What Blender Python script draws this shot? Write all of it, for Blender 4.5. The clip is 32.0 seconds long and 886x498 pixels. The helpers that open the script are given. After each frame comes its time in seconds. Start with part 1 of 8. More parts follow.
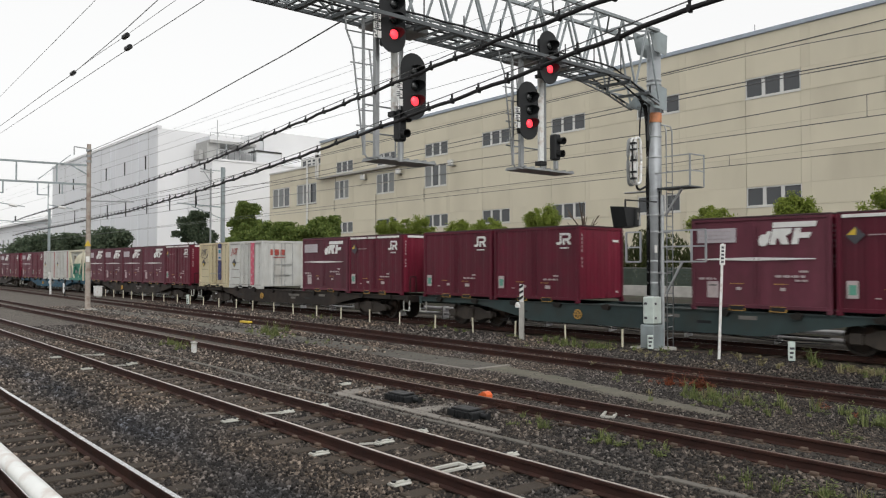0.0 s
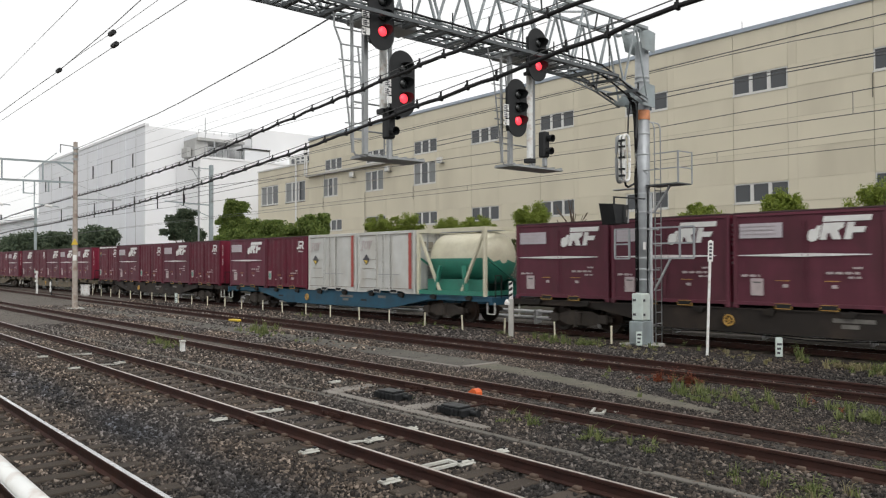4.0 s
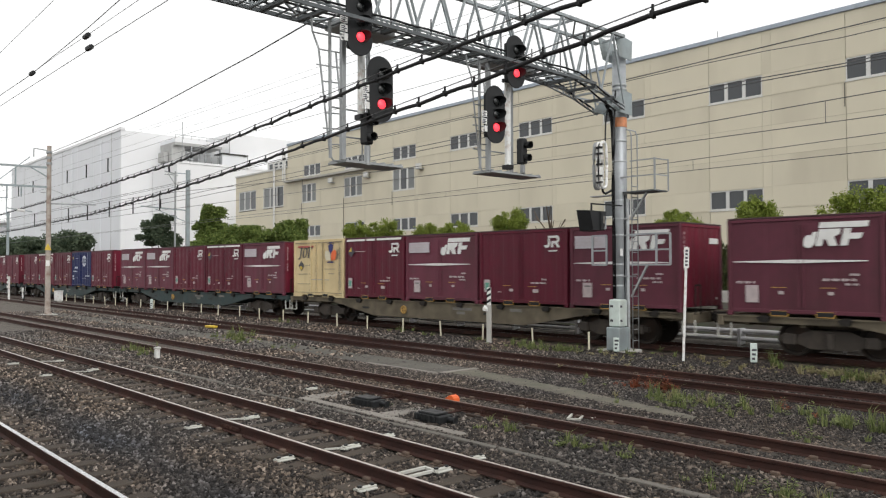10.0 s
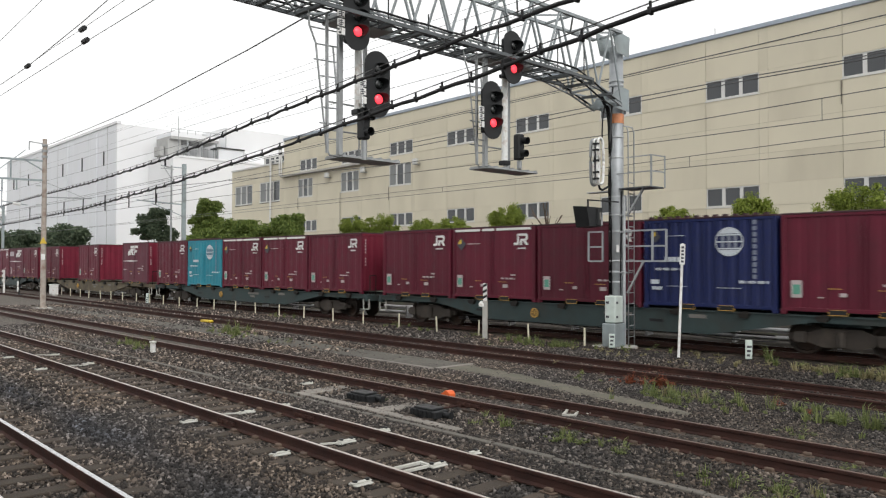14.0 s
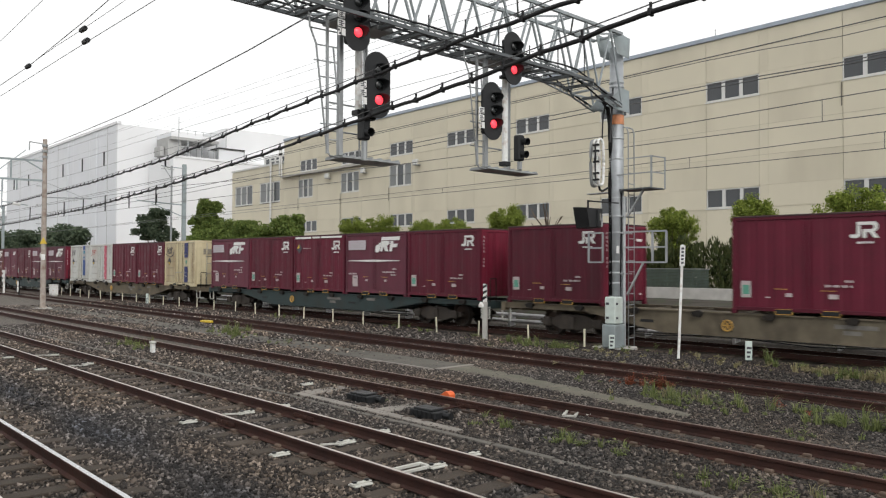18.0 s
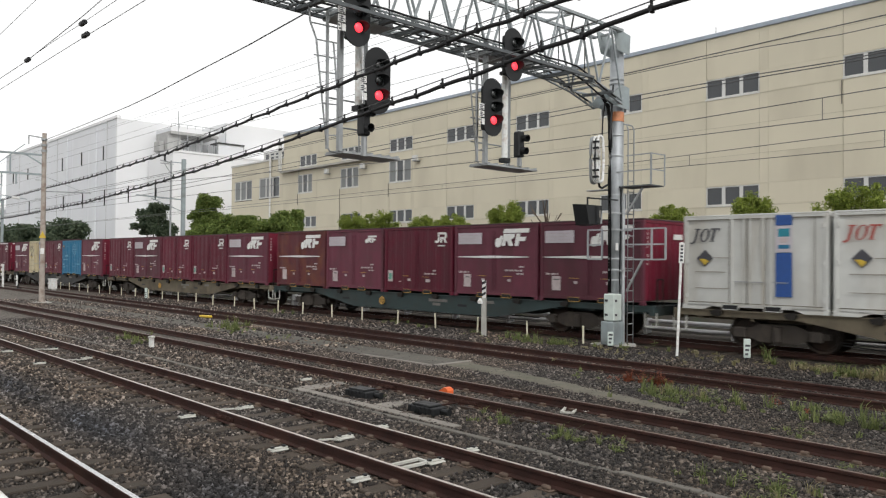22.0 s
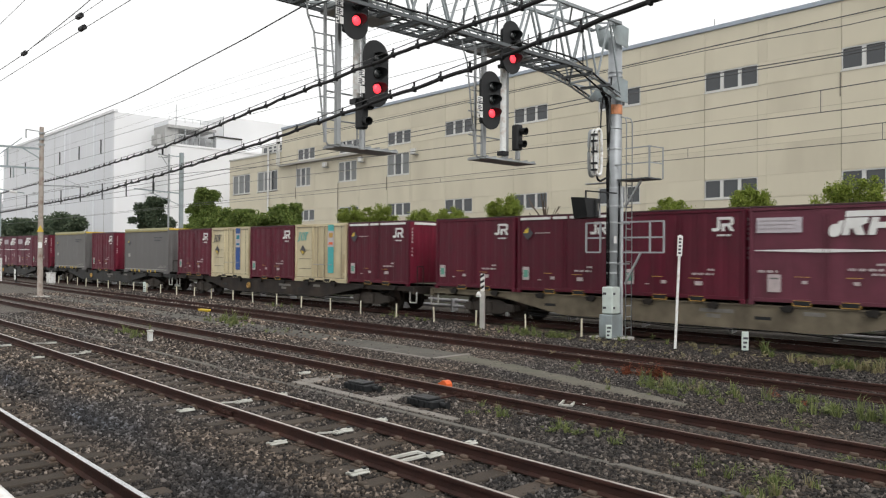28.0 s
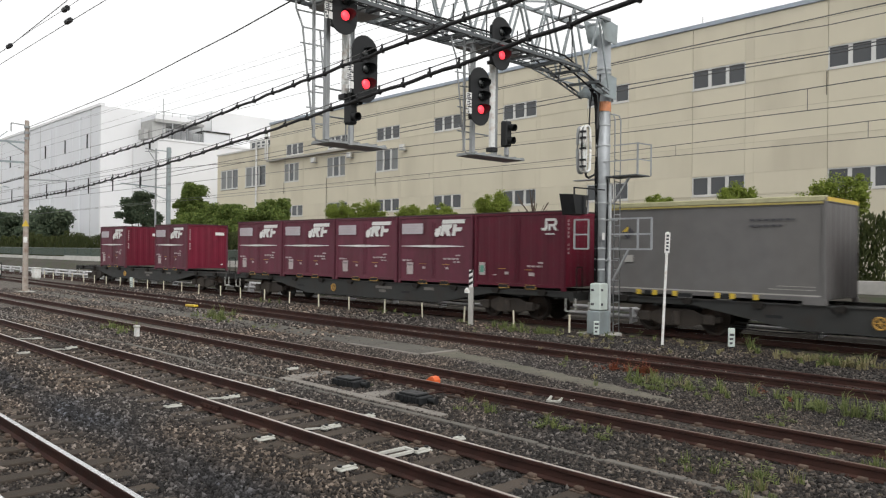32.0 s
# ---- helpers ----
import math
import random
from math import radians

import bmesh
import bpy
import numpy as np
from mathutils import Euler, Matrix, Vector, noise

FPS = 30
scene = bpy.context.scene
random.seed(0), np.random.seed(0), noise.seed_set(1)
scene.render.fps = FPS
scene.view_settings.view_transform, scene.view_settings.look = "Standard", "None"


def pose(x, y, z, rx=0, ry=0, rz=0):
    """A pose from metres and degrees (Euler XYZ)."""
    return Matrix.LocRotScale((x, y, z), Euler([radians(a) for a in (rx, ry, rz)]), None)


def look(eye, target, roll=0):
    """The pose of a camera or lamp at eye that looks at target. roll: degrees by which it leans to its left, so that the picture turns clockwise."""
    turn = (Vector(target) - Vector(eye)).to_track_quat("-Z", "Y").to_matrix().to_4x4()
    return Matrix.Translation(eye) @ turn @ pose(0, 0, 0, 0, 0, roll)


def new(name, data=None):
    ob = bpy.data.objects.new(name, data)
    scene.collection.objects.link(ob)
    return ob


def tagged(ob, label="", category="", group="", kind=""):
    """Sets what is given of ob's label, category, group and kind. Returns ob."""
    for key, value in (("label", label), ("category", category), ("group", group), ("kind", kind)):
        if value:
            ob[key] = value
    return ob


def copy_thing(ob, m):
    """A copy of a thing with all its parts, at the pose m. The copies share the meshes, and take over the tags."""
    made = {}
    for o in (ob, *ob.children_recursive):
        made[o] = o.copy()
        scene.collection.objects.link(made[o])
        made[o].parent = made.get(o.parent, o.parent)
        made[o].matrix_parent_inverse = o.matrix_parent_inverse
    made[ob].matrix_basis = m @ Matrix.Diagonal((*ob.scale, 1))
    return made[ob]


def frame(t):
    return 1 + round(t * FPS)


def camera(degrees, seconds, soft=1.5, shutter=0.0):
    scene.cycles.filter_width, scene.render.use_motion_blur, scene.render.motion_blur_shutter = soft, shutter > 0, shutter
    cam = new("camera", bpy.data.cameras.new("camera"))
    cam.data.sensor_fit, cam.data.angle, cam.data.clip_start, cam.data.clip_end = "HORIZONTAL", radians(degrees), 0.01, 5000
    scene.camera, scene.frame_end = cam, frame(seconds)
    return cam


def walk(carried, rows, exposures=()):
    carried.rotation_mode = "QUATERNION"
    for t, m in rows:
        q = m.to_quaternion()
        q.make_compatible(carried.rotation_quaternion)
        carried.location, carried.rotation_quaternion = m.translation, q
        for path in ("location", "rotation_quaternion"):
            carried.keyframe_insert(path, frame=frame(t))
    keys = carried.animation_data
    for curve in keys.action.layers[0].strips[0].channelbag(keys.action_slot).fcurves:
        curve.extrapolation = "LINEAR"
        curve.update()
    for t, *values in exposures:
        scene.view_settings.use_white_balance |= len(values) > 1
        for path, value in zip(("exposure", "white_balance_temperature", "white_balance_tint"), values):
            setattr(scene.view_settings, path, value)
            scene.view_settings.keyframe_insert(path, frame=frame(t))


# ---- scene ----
# camera: it stands on the platform, is turned and leans forward a little
VIEW = [
    (0, 91.23, 0.03, 49.93), (0.5, 91.26, 0.08, 49.86), (1, 91.26, 0.06, 49.65), (1.5, 91.23, 0.01, 49.60),
    (2, 91.17, 0.08, 49.57), (2.5, 91.08, 0.17, 49.58), (3, 90.97, 0.20, 49.53), (3.5, 90.97, 0.21, 49.22),
    (5.5, 91.18, 0.21, 49.03), (6, 91.27, 0.17, 48.81), (6.5, 91.41, 0.14, 48.76), (7, 91.49, 0.14, 48.58),
    (7.5, 91.50, 0.17, 48.45), (8, 91.41, 0.22, 48.24), (8.5, 91.35, 0.24, 48.06), (9, 91.38, 0.20, 47.91),
    (9.5, 91.43, 0.18, 47.67), (10, 91.49, 0.14, 47.55), (10.5, 91.48, 0.10, 47.47), (11, 91.43, 0.04, 47.45),
    (11.5, 91.35, 0.02, 47.48), (12, 91.22, 0.04, 47.44), (12.5, 91.13, -0.06, 47.41), (13, 91.08, -0.05, 47.36),
    (13.5, 91.09, -0.01, 47.32), (14, 91.15, -0.13, 47.27), (14.5, 91.20, -0.07, 47.24), (16.5, 91.15, -0.05, 47.15),
    (17, 91.23, -0.12, 47.28), (17.5, 91.22, -0.17, 47.29), (18, 91.21, -0.22, 47.27), (18.5, 91.27, -0.30, 47.25),
    (19, 91.32, -0.37, 47.20), (19.5, 91.33, -0.39, 47.23), (20, 91.26, -0.46, 47.27), (20.5, 91.15, -0.49, 47.21),
    (21, 91.06, -0.46, 47.16), (21.5, 90.99, -0.46, 47.14), (22, 90.92, -0.52, 47.21), (22.5, 90.92, -0.54, 47.21),
    (23, 90.94, -0.55, 47.24), (23.5, 90.92, -0.55, 47.24), (24, 90.86, -0.56, 47.23), (24.5, 90.78, -0.53, 47.16),
    (25, 90.79, -0.57, 47.07), (25.5, 90.73, -0.55, 47.05), (27.5, 90.59, -0.51, 47.03), (28, 90.42, -0.42, 47.09),
    (28.5, 90.29, -0.57, 47.07), (29, 90.28, -0.62, 47.06), (29.5, 90.15, -0.64, 46.95), (30, 90.03, -0.60, 46.30),
    (30.5, 90.06, -0.59, 46.36), (31, 90.11, -0.54, 46.29), (31.5, 90.12, -0.55, 46.34), (32, 90.13, -0.60, 46.23),
]
EYE_Z = 2.214
cam = camera(60.39, 32.0, soft=1.2, shutter=0.2)
walk(cam, [(t, pose(0, 0.03 * min(1.0, max(0.0, (t - 3.5) / 4.5)), EYE_Z, rx, ry, rz)) for t, rx, ry, rz in VIEW],
     exposures=[(0.0, -0.12), (3.0, -0.06), (7.0, 0.04), (12.0, 0.09), (14.5, 0.1), (17.0, 0.05), (25.0, 0.04), (29.0, 0.06), (32.0, 0.06)])

# ---- world and sun: a bright overcast sky ----
SUN_UP, SUN_TURN = radians(40), radians(113)
world = bpy.data.worlds.new("world")
scene.world = world
world.use_nodes = True
wn, wl = world.node_tree.nodes, world.node_tree.links
sky = wn.new("ShaderNodeTexSky")
sky.sky_type, sky.sun_disc = "NISHITA", False
sky.sun_elevation, sky.sun_rotation = SUN_UP, SUN_TURN
sky.air_density, sky.dust_density, sky.ozone_density = 1.0, 4.0, 1.0
veil = wn.new("ShaderNodeHueSaturation")
veil.inputs["Saturation"].default_value = 0.12
even = wn.new("ShaderNodeMix")
even.data_type = "RGBA"
even.inputs["Factor"].default_value = 0.6
even.inputs["B"].default_value = (14.9, 14.9, 14.8, 1)
wl.new(sky.outputs["Color"], veil.inputs["Color"])
wl.new(veil.outputs["Color"], even.inputs["A"])
wl.new(even.outputs["Result"], wn["Background"].inputs["Color"])
wn["Background"].inputs["Strength"].default_value = 0.10
sun = new("sun", bpy.data.lights.new("sun", "SUN"))
sun.data.energy, sun.data.angle, sun.data.color = 1.0, radians(30), (1.0, 0.985, 0.96)
# the veiled sun stands behind the camera and to its right
sun.matrix_world = look((0, 0, 40), (-44, 19, 0))


# ---- materials ----
def material(name, color, rough=0.6, metal=0.0, spread=0.25, grain=8.0, stain=None, stain_amount=0.35, stain_scale=1.2,
             bump=0.15, fine=60.0, per_object=0.0, streaks=False, emit=0.0):
    """A painted or raw surface: two scales of variation, stains and fine relief."""
    m = bpy.data.materials.new(name)
    m.use_nodes = True
    n, l = m.node_tree.nodes, m.node_tree.links
    bsdf = n["Principled BSDF"]
    co = n.new("ShaderNodeTexCoord")
    src = co.outputs["Object"]
    info = None
    if per_object:
        info = n.new("ShaderNodeObjectInfo")
        add = n.new("ShaderNodeVectorMath")
        add.operation = "ADD"
        mul = n.new("ShaderNodeMath")
        mul.operation = "MULTIPLY"
        mul.inputs[1].default_value = 57.0
        l.new(info.outputs["Random"], mul.inputs[0])
        l.new(src, add.inputs[0])
        l.new(mul.outputs[0], add.inputs[1])
        src = add.outputs[0]

    def tex(scale, detail, stretch=None):
        t = n.new("ShaderNodeTexNoise")
        t.inputs["Scale"].default_value = scale
        t.inputs["Detail"].default_value = detail
        if stretch:
            mp = n.new("ShaderNodeMapping")
            mp.inputs["Scale"].default_value = stretch
            l.new(src, mp.inputs["Vector"])
            l.new(mp.outputs[0], t.inputs["Vector"])
        else:
            l.new(src, t.inputs["Vector"])
        return t

    def ramp(sock, a, b, lo, hi):
        r = n.new("ShaderNodeMapRange")
        r.inputs["From Min"].default_value, r.inputs["From Max"].default_value = a, b
        r.inputs["To Min"].default_value, r.inputs["To Max"].default_value = lo, hi
        l.new(sock, r.inputs["Value"])
        return r.outputs["Result"]

    def mix(fac, a, b, blend="MIX"):
        x = n.new("ShaderNodeMix")
        x.data_type, x.blend_type = "RGBA", blend
        for sock, v in ((x.inputs["Factor"], fac), (x.inputs["A"], a), (x.inputs["B"], b)):
            if isinstance(v, (int, float)):
                sock.default_value = v
            elif isinstance(v, tuple):
                sock.default_value = (*v, 1)
            else:
                l.new(v, sock)
        return x.outputs["Result"]

    g1 = tex(grain, 6)
    col = mix(ramp(g1.outputs["Fac"], 0.3, 0.7, 0.0, 1.0), tuple(c * (1 - spread) for c in color), tuple(min(1, c * (1 + spread)) for c in color))
    if stain:
        g2 = tex(stain_scale, 8, (1, 1, 0.25) if streaks else None)
        col = mix(ramp(g2.outputs["Fac"], 0.48, 0.72, 0.0, stain_amount), col, stain)
    if per_object:
        hsv = n.new("ShaderNodeHueSaturation")
        l.new(ramp(info.outputs["Random"], 0, 1, 1 - per_object, 1 + per_object), hsv.inputs["Value"])
        l.new(col, hsv.inputs["Color"])
        col = hsv.outputs["Color"]
    l.new(col, bsdf.inputs["Base Color"])
    g3 = tex(fine, 4)
    l.new(ramp(g1.outputs["Fac"], 0.3, 0.7, max(0.05, rough - 0.1), min(1, rough + 0.1)), bsdf.inputs["Roughness"])
    bsdf.inputs["Metallic"].default_value = metal
    if bump:
        b = n.new("ShaderNodeBump")
        b.inputs["Strength"].default_value = bump
        b.inputs["Distance"].default_value = 0.02
        l.new(g3.outputs["Fac"], b.inputs["Height"])
        l.new(b.outputs["Normal"], bsdf.inputs["Normal"])
    if emit:
        l.new(col, bsdf.inputs["Emission Color"])
        bsdf.inputs["Emission Strength"].default_value = emit
    return m


def duller(names, level):
    for k in names:
        M[k].node_tree.nodes["Principled BSDF"].inputs["Specular IOR Level"].default_value = level


RUSTY = (0.10, 0.045, 0.022)
GRIME = (0.045, 0.038, 0.032)
M = {}
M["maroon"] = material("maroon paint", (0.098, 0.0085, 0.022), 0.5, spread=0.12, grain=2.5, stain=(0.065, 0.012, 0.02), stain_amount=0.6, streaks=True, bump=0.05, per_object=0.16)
# brighter copy of the maroon: light on the container ends put into the colour
M["maroon_lit_end"] = material("maroon paint of lit ends", (0.155, 0.012, 0.03), 0.5, spread=0.12, grain=2.5, stain=(0.09, 0.02, 0.028), stain_amount=0.4, streaks=True, bump=0.05, per_object=0.14)
M["plum"] = material("faded plum paint", (0.118, 0.031, 0.048), 0.6, spread=0.14, grain=2.5, stain=(0.07, 0.026, 0.03), stain_amount=0.6, streaks=True, bump=0.05, per_object=0.16)
M["rust_plum"] = material("repainted rusty plum", (0.095, 0.022, 0.028), 0.6, spread=0.2, grain=2.5, stain=(0.16, 0.06, 0.025), stain_amount=0.7, bump=0.06)
M["roof_dark"] = material("sooty container roof", (0.05, 0.02, 0.024), 0.7, spread=0.25, grain=3, stain=GRIME)
M["cream"] = material("cream container paint", (0.57, 0.50, 0.325), 0.5, spread=0.09, grain=2, stain=(0.23, 0.13, 0.05), stain_amount=0.6, streaks=True, bump=0.04, per_object=0.07)
M["cream_warm"] = material("warm cream container paint", (0.62, 0.50, 0.28), 0.5, spread=0.08, grain=2, stain=(0.30, 0.19, 0.08), stain_amount=0.5, streaks=True, bump=0.04)
M["offwhite"] = material("off-white container paint", (0.53, 0.535, 0.51), 0.5, spread=0.08, grain=2, stain=(0.3, 0.24, 0.16), stain_amount=0.45, streaks=True, bump=0.04, per_object=0.05)
M["navy"] = material("navy paint", (0.009, 0.0158, 0.0765), 0.5, spread=0.1, stain=(0.02, 0.025, 0.06), bump=0.04)
M["blue"] = material("bright blue paint", (0.022, 0.145, 0.26), 0.5, spread=0.1, grain=3, stain=(0.03, 0.11, 0.2), bump=0.04)
M["teal"] = material("turquoise paint", (0.0255, 0.221, 0.289), 0.5, spread=0.1, grain=3, stain=(0.03, 0.12, 0.15), bump=0.04)
M["cyan"] = material("cyan stripe paint", (0.06, 0.38, 0.38), 0.5, spread=0.08, bump=0)
M["stripe_royal"] = material("royal blue stripe paint", (0.016, 0.07, 0.26), 0.5, spread=0.08, bump=0)
M["stripe_blue"] = material("blue stripe paint", (0.016, 0.022, 0.12), 0.5, spread=0.08, bump=0)
M["stripe_pink"] = material("pink stripe paint", (0.50, 0.075, 0.13), 0.5, spread=0.15, grain=5, bump=0)
M["stripe_red"] = material("red stripe paint", (0.36, 0.07, 0.055), 0.5, spread=0.15, grain=5, bump=0)
M["roof_dust"] = material("dusty pale roof edge", (0.42, 0.40, 0.24), 0.8, spread=0.15, grain=4, stain=(0.25, 0.24, 0.15), bump=0.05)
M["seam"] = material("dark door gasket", (0.16, 0.145, 0.115), 0.8, spread=0.2, bump=0)
M["pipe_grey"] = material("grey lagged pipe", (0.54, 0.54, 0.55), 0.5, 0.1, spread=0.1, stain=(0.25, 0.22, 0.2), stain_amount=0.5, bump=0.05)
M["grey_box"] = material("grey container paint", (0.128, 0.124, 0.121), 0.55, spread=0.1, grain=2, stain=(0.11, 0.1, 0.09), streaks=True, bump=0.04, per_object=0.06)
M["white"] = material("white marking paint", (0.72, 0.72, 0.70), 0.5, spread=0.06, stain=(0.45, 0.4, 0.38), stain_amount=0.35, stain_scale=4, bump=0)
M["faded_mark"] = material("faded pale marking", (0.45, 0.38, 0.38), 0.6, spread=0.12, bump=0)
M["dim_ink"] = material("weathered dark lettering", (0.22, 0.20, 0.16), 0.6, spread=0.2, bump=0)
M["globe_white"] = material("pale emblem paint", (0.52, 0.56, 0.60), 0.5, spread=0.1, bump=0)
M["globe_dim"] = material("dim emblem paint", (0.17, 0.19, 0.25), 0.55, spread=0.15, bump=0)
M["globe_faded"] = material("faded blue emblem paint", (0.11, 0.28, 0.40), 0.5, spread=0.15, bump=0)
M["ink"] = material("dark marking", (0.05, 0.05, 0.06), 0.5, spread=0.1, bump=0)
M["label_green"] = material("green tag print", (0.10, 0.30, 0.22), 0.5, spread=0.1, bump=0)
M["yellow"] = material("yellow paint", (0.60, 0.42, 0.04), 0.5, spread=0.12, stain=(0.3, 0.2, 0.04), bump=0)
M["roof_yellow"] = material("weathered yellow roof edge", (0.38, 0.31, 0.09), 0.6, spread=0.15, stain=(0.2, 0.17, 0.1), bump=0)
M["ochre"] = material("ochre paint", (0.46, 0.27, 0.06), 0.5, spread=0.15, bump=0)
M["deck_teal"] = material("teal grey wagon paint", (0.0347, 0.0536, 0.0536), 0.6, spread=0.15, grain=3, stain=(0.04, 0.035, 0.03), stain_amount=0.6, per_object=0.1)
M["deck_brown"] = material("grimy brown wagon paint", (0.026, 0.021, 0.018), 0.7, spread=0.2, grain=3, stain=(0.085, 0.06, 0.045), stain_amount=0.5, per_object=0.12)
M["deck_olive"] = material("dusty olive wagon paint", (0.145, 0.122, 0.086), 0.8, spread=0.25, grain=2.2, stain=(0.05, 0.04, 0.03), stain_amount=0.7, per_object=0.1)
M["deck_blue"] = material("blue wagon paint", (0.024, 0.085, 0.135), 0.6, spread=0.15, grain=3, stain=(0.03, 0.05, 0.06), stain_amount=0.5)
M["deck_grey"] = material("dark grey wagon paint", (0.039, 0.0403, 0.039), 0.65, spread=0.15, grain=3, stain=(0.04, 0.03, 0.025), stain_amount=0.6, per_object=0.1)
M["bogie"] = material("greasy bogie iron", (0.016, 0.014, 0.012), 0.75, 0.0, spread=0.3, grain=6, stain=(0.04, 0.028, 0.02))
M["bogie_dust"] = material("dusty bogie frame", (0.052, 0.042, 0.034), 0.85, spread=0.35, grain=5, stain=(0.02, 0.016, 0.013), stain_amount=0.7)
M["wheel"] = material("worn wheel steel", (0.03, 0.024, 0.02), 0.6, 0.2, spread=0.2, grain=6, stain=RUSTY)
M["tank_green"] = material("green tank frame paint", (0.03, 0.20, 0.14), 0.5, spread=0.1, stain=(0.03, 0.08, 0.06))
M["tank_cream"] = material("cream tank paint", (0.58, 0.55, 0.42), 0.45, spread=0.06, stain=(0.3, 0.25, 0.16))
M["galv"] = material("galvanised steel", (0.33, 0.345, 0.35), 0.5, 0.35, spread=0.14, grain=5, stain=(0.22, 0.22, 0.21), stain_amount=0.5)
M["salmon"] = material("faded salmon band", (0.55, 0.22, 0.10), 0.55, spread=0.2, grain=8, stain=(0.4, 0.33, 0.25), bump=0)
M["mast"] = material("galvanised mast", (0.36, 0.38, 0.395), 0.45, 0.3, spread=0.14, grain=4, stain=(0.2, 0.205, 0.205), stain_amount=0.6, streaks=True)
M["mast_band"] = material("bright clamp band", (0.43, 0.45, 0.46), 0.4, 0.3, spread=0.1, bump=0)
M["galv_green"] = material("pale green-grey steel paint", (0.29, 0.335, 0.345), 0.5, 0.2, spread=0.12, grain=4, stain=(0.17, 0.17, 0.15), stain_amount=0.5)
M["pale_box"] = material("pale mint enamel", (0.55, 0.62, 0.58), 0.4, spread=0.06, stain=(0.35, 0.33, 0.28))
M["black"] = material("black enamel", (0.014, 0.015, 0.016), 0.5, spread=0.2, grain=6, bump=0.05)
M["cable"] = material("black cable sheath", (0.010, 0.010, 0.011), 0.6, spread=0.2, bump=0.1)
M["wire"] = material("weathered wire", (0.10, 0.10, 0.10), 0.5, 0.5, spread=0.1, bump=0)
M["lamp_red"] = material("lit red lens", (1.0, 0.05, 0.07), 0.3, spread=0.0, bump=0, emit=1.6)
M["lens_dark"] = material("dark lens", (0.012, 0.014, 0.014), 0.15, spread=0.1, bump=0)
M["pole_conc"] = material("weathered concrete pole", (0.37, 0.325, 0.285), 0.85, spread=0.14, grain=7, stain=(0.19, 0.11, 0.08), stain_amount=0.75, stain_scale=4, bump=0.35)
M["concrete"] = material("pale concrete", (0.40, 0.39, 0.36), 0.85, spread=0.12, grain=4, stain=(0.2, 0.19, 0.17), bump=0.25)
M["trough"] = material("dusty concrete trough lid", (0.12, 0.11, 0.095), 0.9, spread=0.15, grain=5, stain=(0.11, 0.1, 0.085), stain_amount=0.6, bump=0.3, per_object=0.12)
M["path"] = material("dusty slab path", (0.098, 0.09, 0.076), 0.92, spread=0.25, grain=3, stain=(0.05, 0.046, 0.036), stain_amount=0.7, stain_scale=0.8, bump=0.35, fine=30, per_object=0.1)
M["sand"] = material("trodden sandy soil", (0.122, 0.111, 0.086), 0.95, spread=0.25, grain=4, stain=(0.06, 0.065, 0.04), stain_amount=0.55, stain_scale=1.2, bump=0.4, fine=40)
M["clip_rust"] = material("rusted rail clip", (0.105, 0.073, 0.054), 0.85, spread=0.25, grain=9, per_object=0.2)
M["pad"] = material("dusty pad concrete", (0.23, 0.21, 0.185), 0.9, spread=0.15, grain=5, stain=(0.12, 0.11, 0.095), stain_amount=0.6, bump=0.3)
M["pipe_white"] = material("white painted pipe", (0.74, 0.75, 0.73), 0.45, spread=0.05, stain=(0.35, 0.2, 0.12), stain_amount=0.5, stain_scale=9, bump=0.05)
M["post_cream"] = material("cream plastic stake", (0.62, 0.58, 0.44), 0.6, spread=0.08, stain=(0.3, 0.26, 0.2), bump=0)
M["rail_rust"] = material("rusty rail", (0.042, 0.0185, 0.0145), 0.8, 0.1, spread=0.35, grain=6, stain=(0.08, 0.036, 0.024), stain_amount=0.6, bump=0.3)
M["rail_top"] = material("worn rail head", (0.58, 0.53, 0.49), 0.34, 0.75, spread=0.12, grain=9, stain=(0.3, 0.2, 0.15), stain_amount=0.35, bump=0.02)
M["rail_dull"] = material("dull brown rail head", (0.20, 0.135, 0.105), 0.4, 0.6, spread=0.2, grain=9, stain=(0.10, 0.05, 0.035), stain_amount=0.6, bump=0.05)
M["walkway"] = material("dark walkway steel", (0.10, 0.11, 0.115), 0.6, 0.2, spread=0.2, grain=5)
M["truss"] = material("grey-green truss steel", (0.29, 0.32, 0.33), 0.5, 0.25, spread=0.15, grain=5, stain=(0.13, 0.135, 0.125), stain_amount=0.5)
M["rail_bright"] = material("polished rail head", (0.62, 0.62, 0.62), 0.22, 0.9, spread=0.08, grain=9, bump=0.02)
M["sleeper"] = material("dusty sleeper", (0.064, 0.051, 0.040), 0.9, spread=0.22, grain=7, stain=(0.07, 0.055, 0.045), stain_amount=0.6, bump=0.4, per_object=0.22)
M["tie_pale"] = material("pale sleeper cap", (0.50, 0.50, 0.46), 0.8, spread=0.1, stain=(0.25, 0.22, 0.18), bump=0.2)
M["orange"] = material("orange cover", (0.72, 0.13, 0.03), 0.5, spread=0.1, bump=0.05)
M["facade"] = material("beige facade panel", (0.60, 0.555, 0.435), 0.8, spread=0.035, grain=0.35, stain=(0.42, 0.38, 0.29), stain_amount=0.45, stain_scale=0.25, streaks=True, bump=0.1, fine=20, per_object=0.02)
M["facade_dark"] = material("weathered facade joint", (0.20, 0.17, 0.13), 0.9, spread=0.15, bump=0)
M["joint"] = material("facade joint line", (0.46, 0.42, 0.325), 0.9, spread=0.1, bump=0)
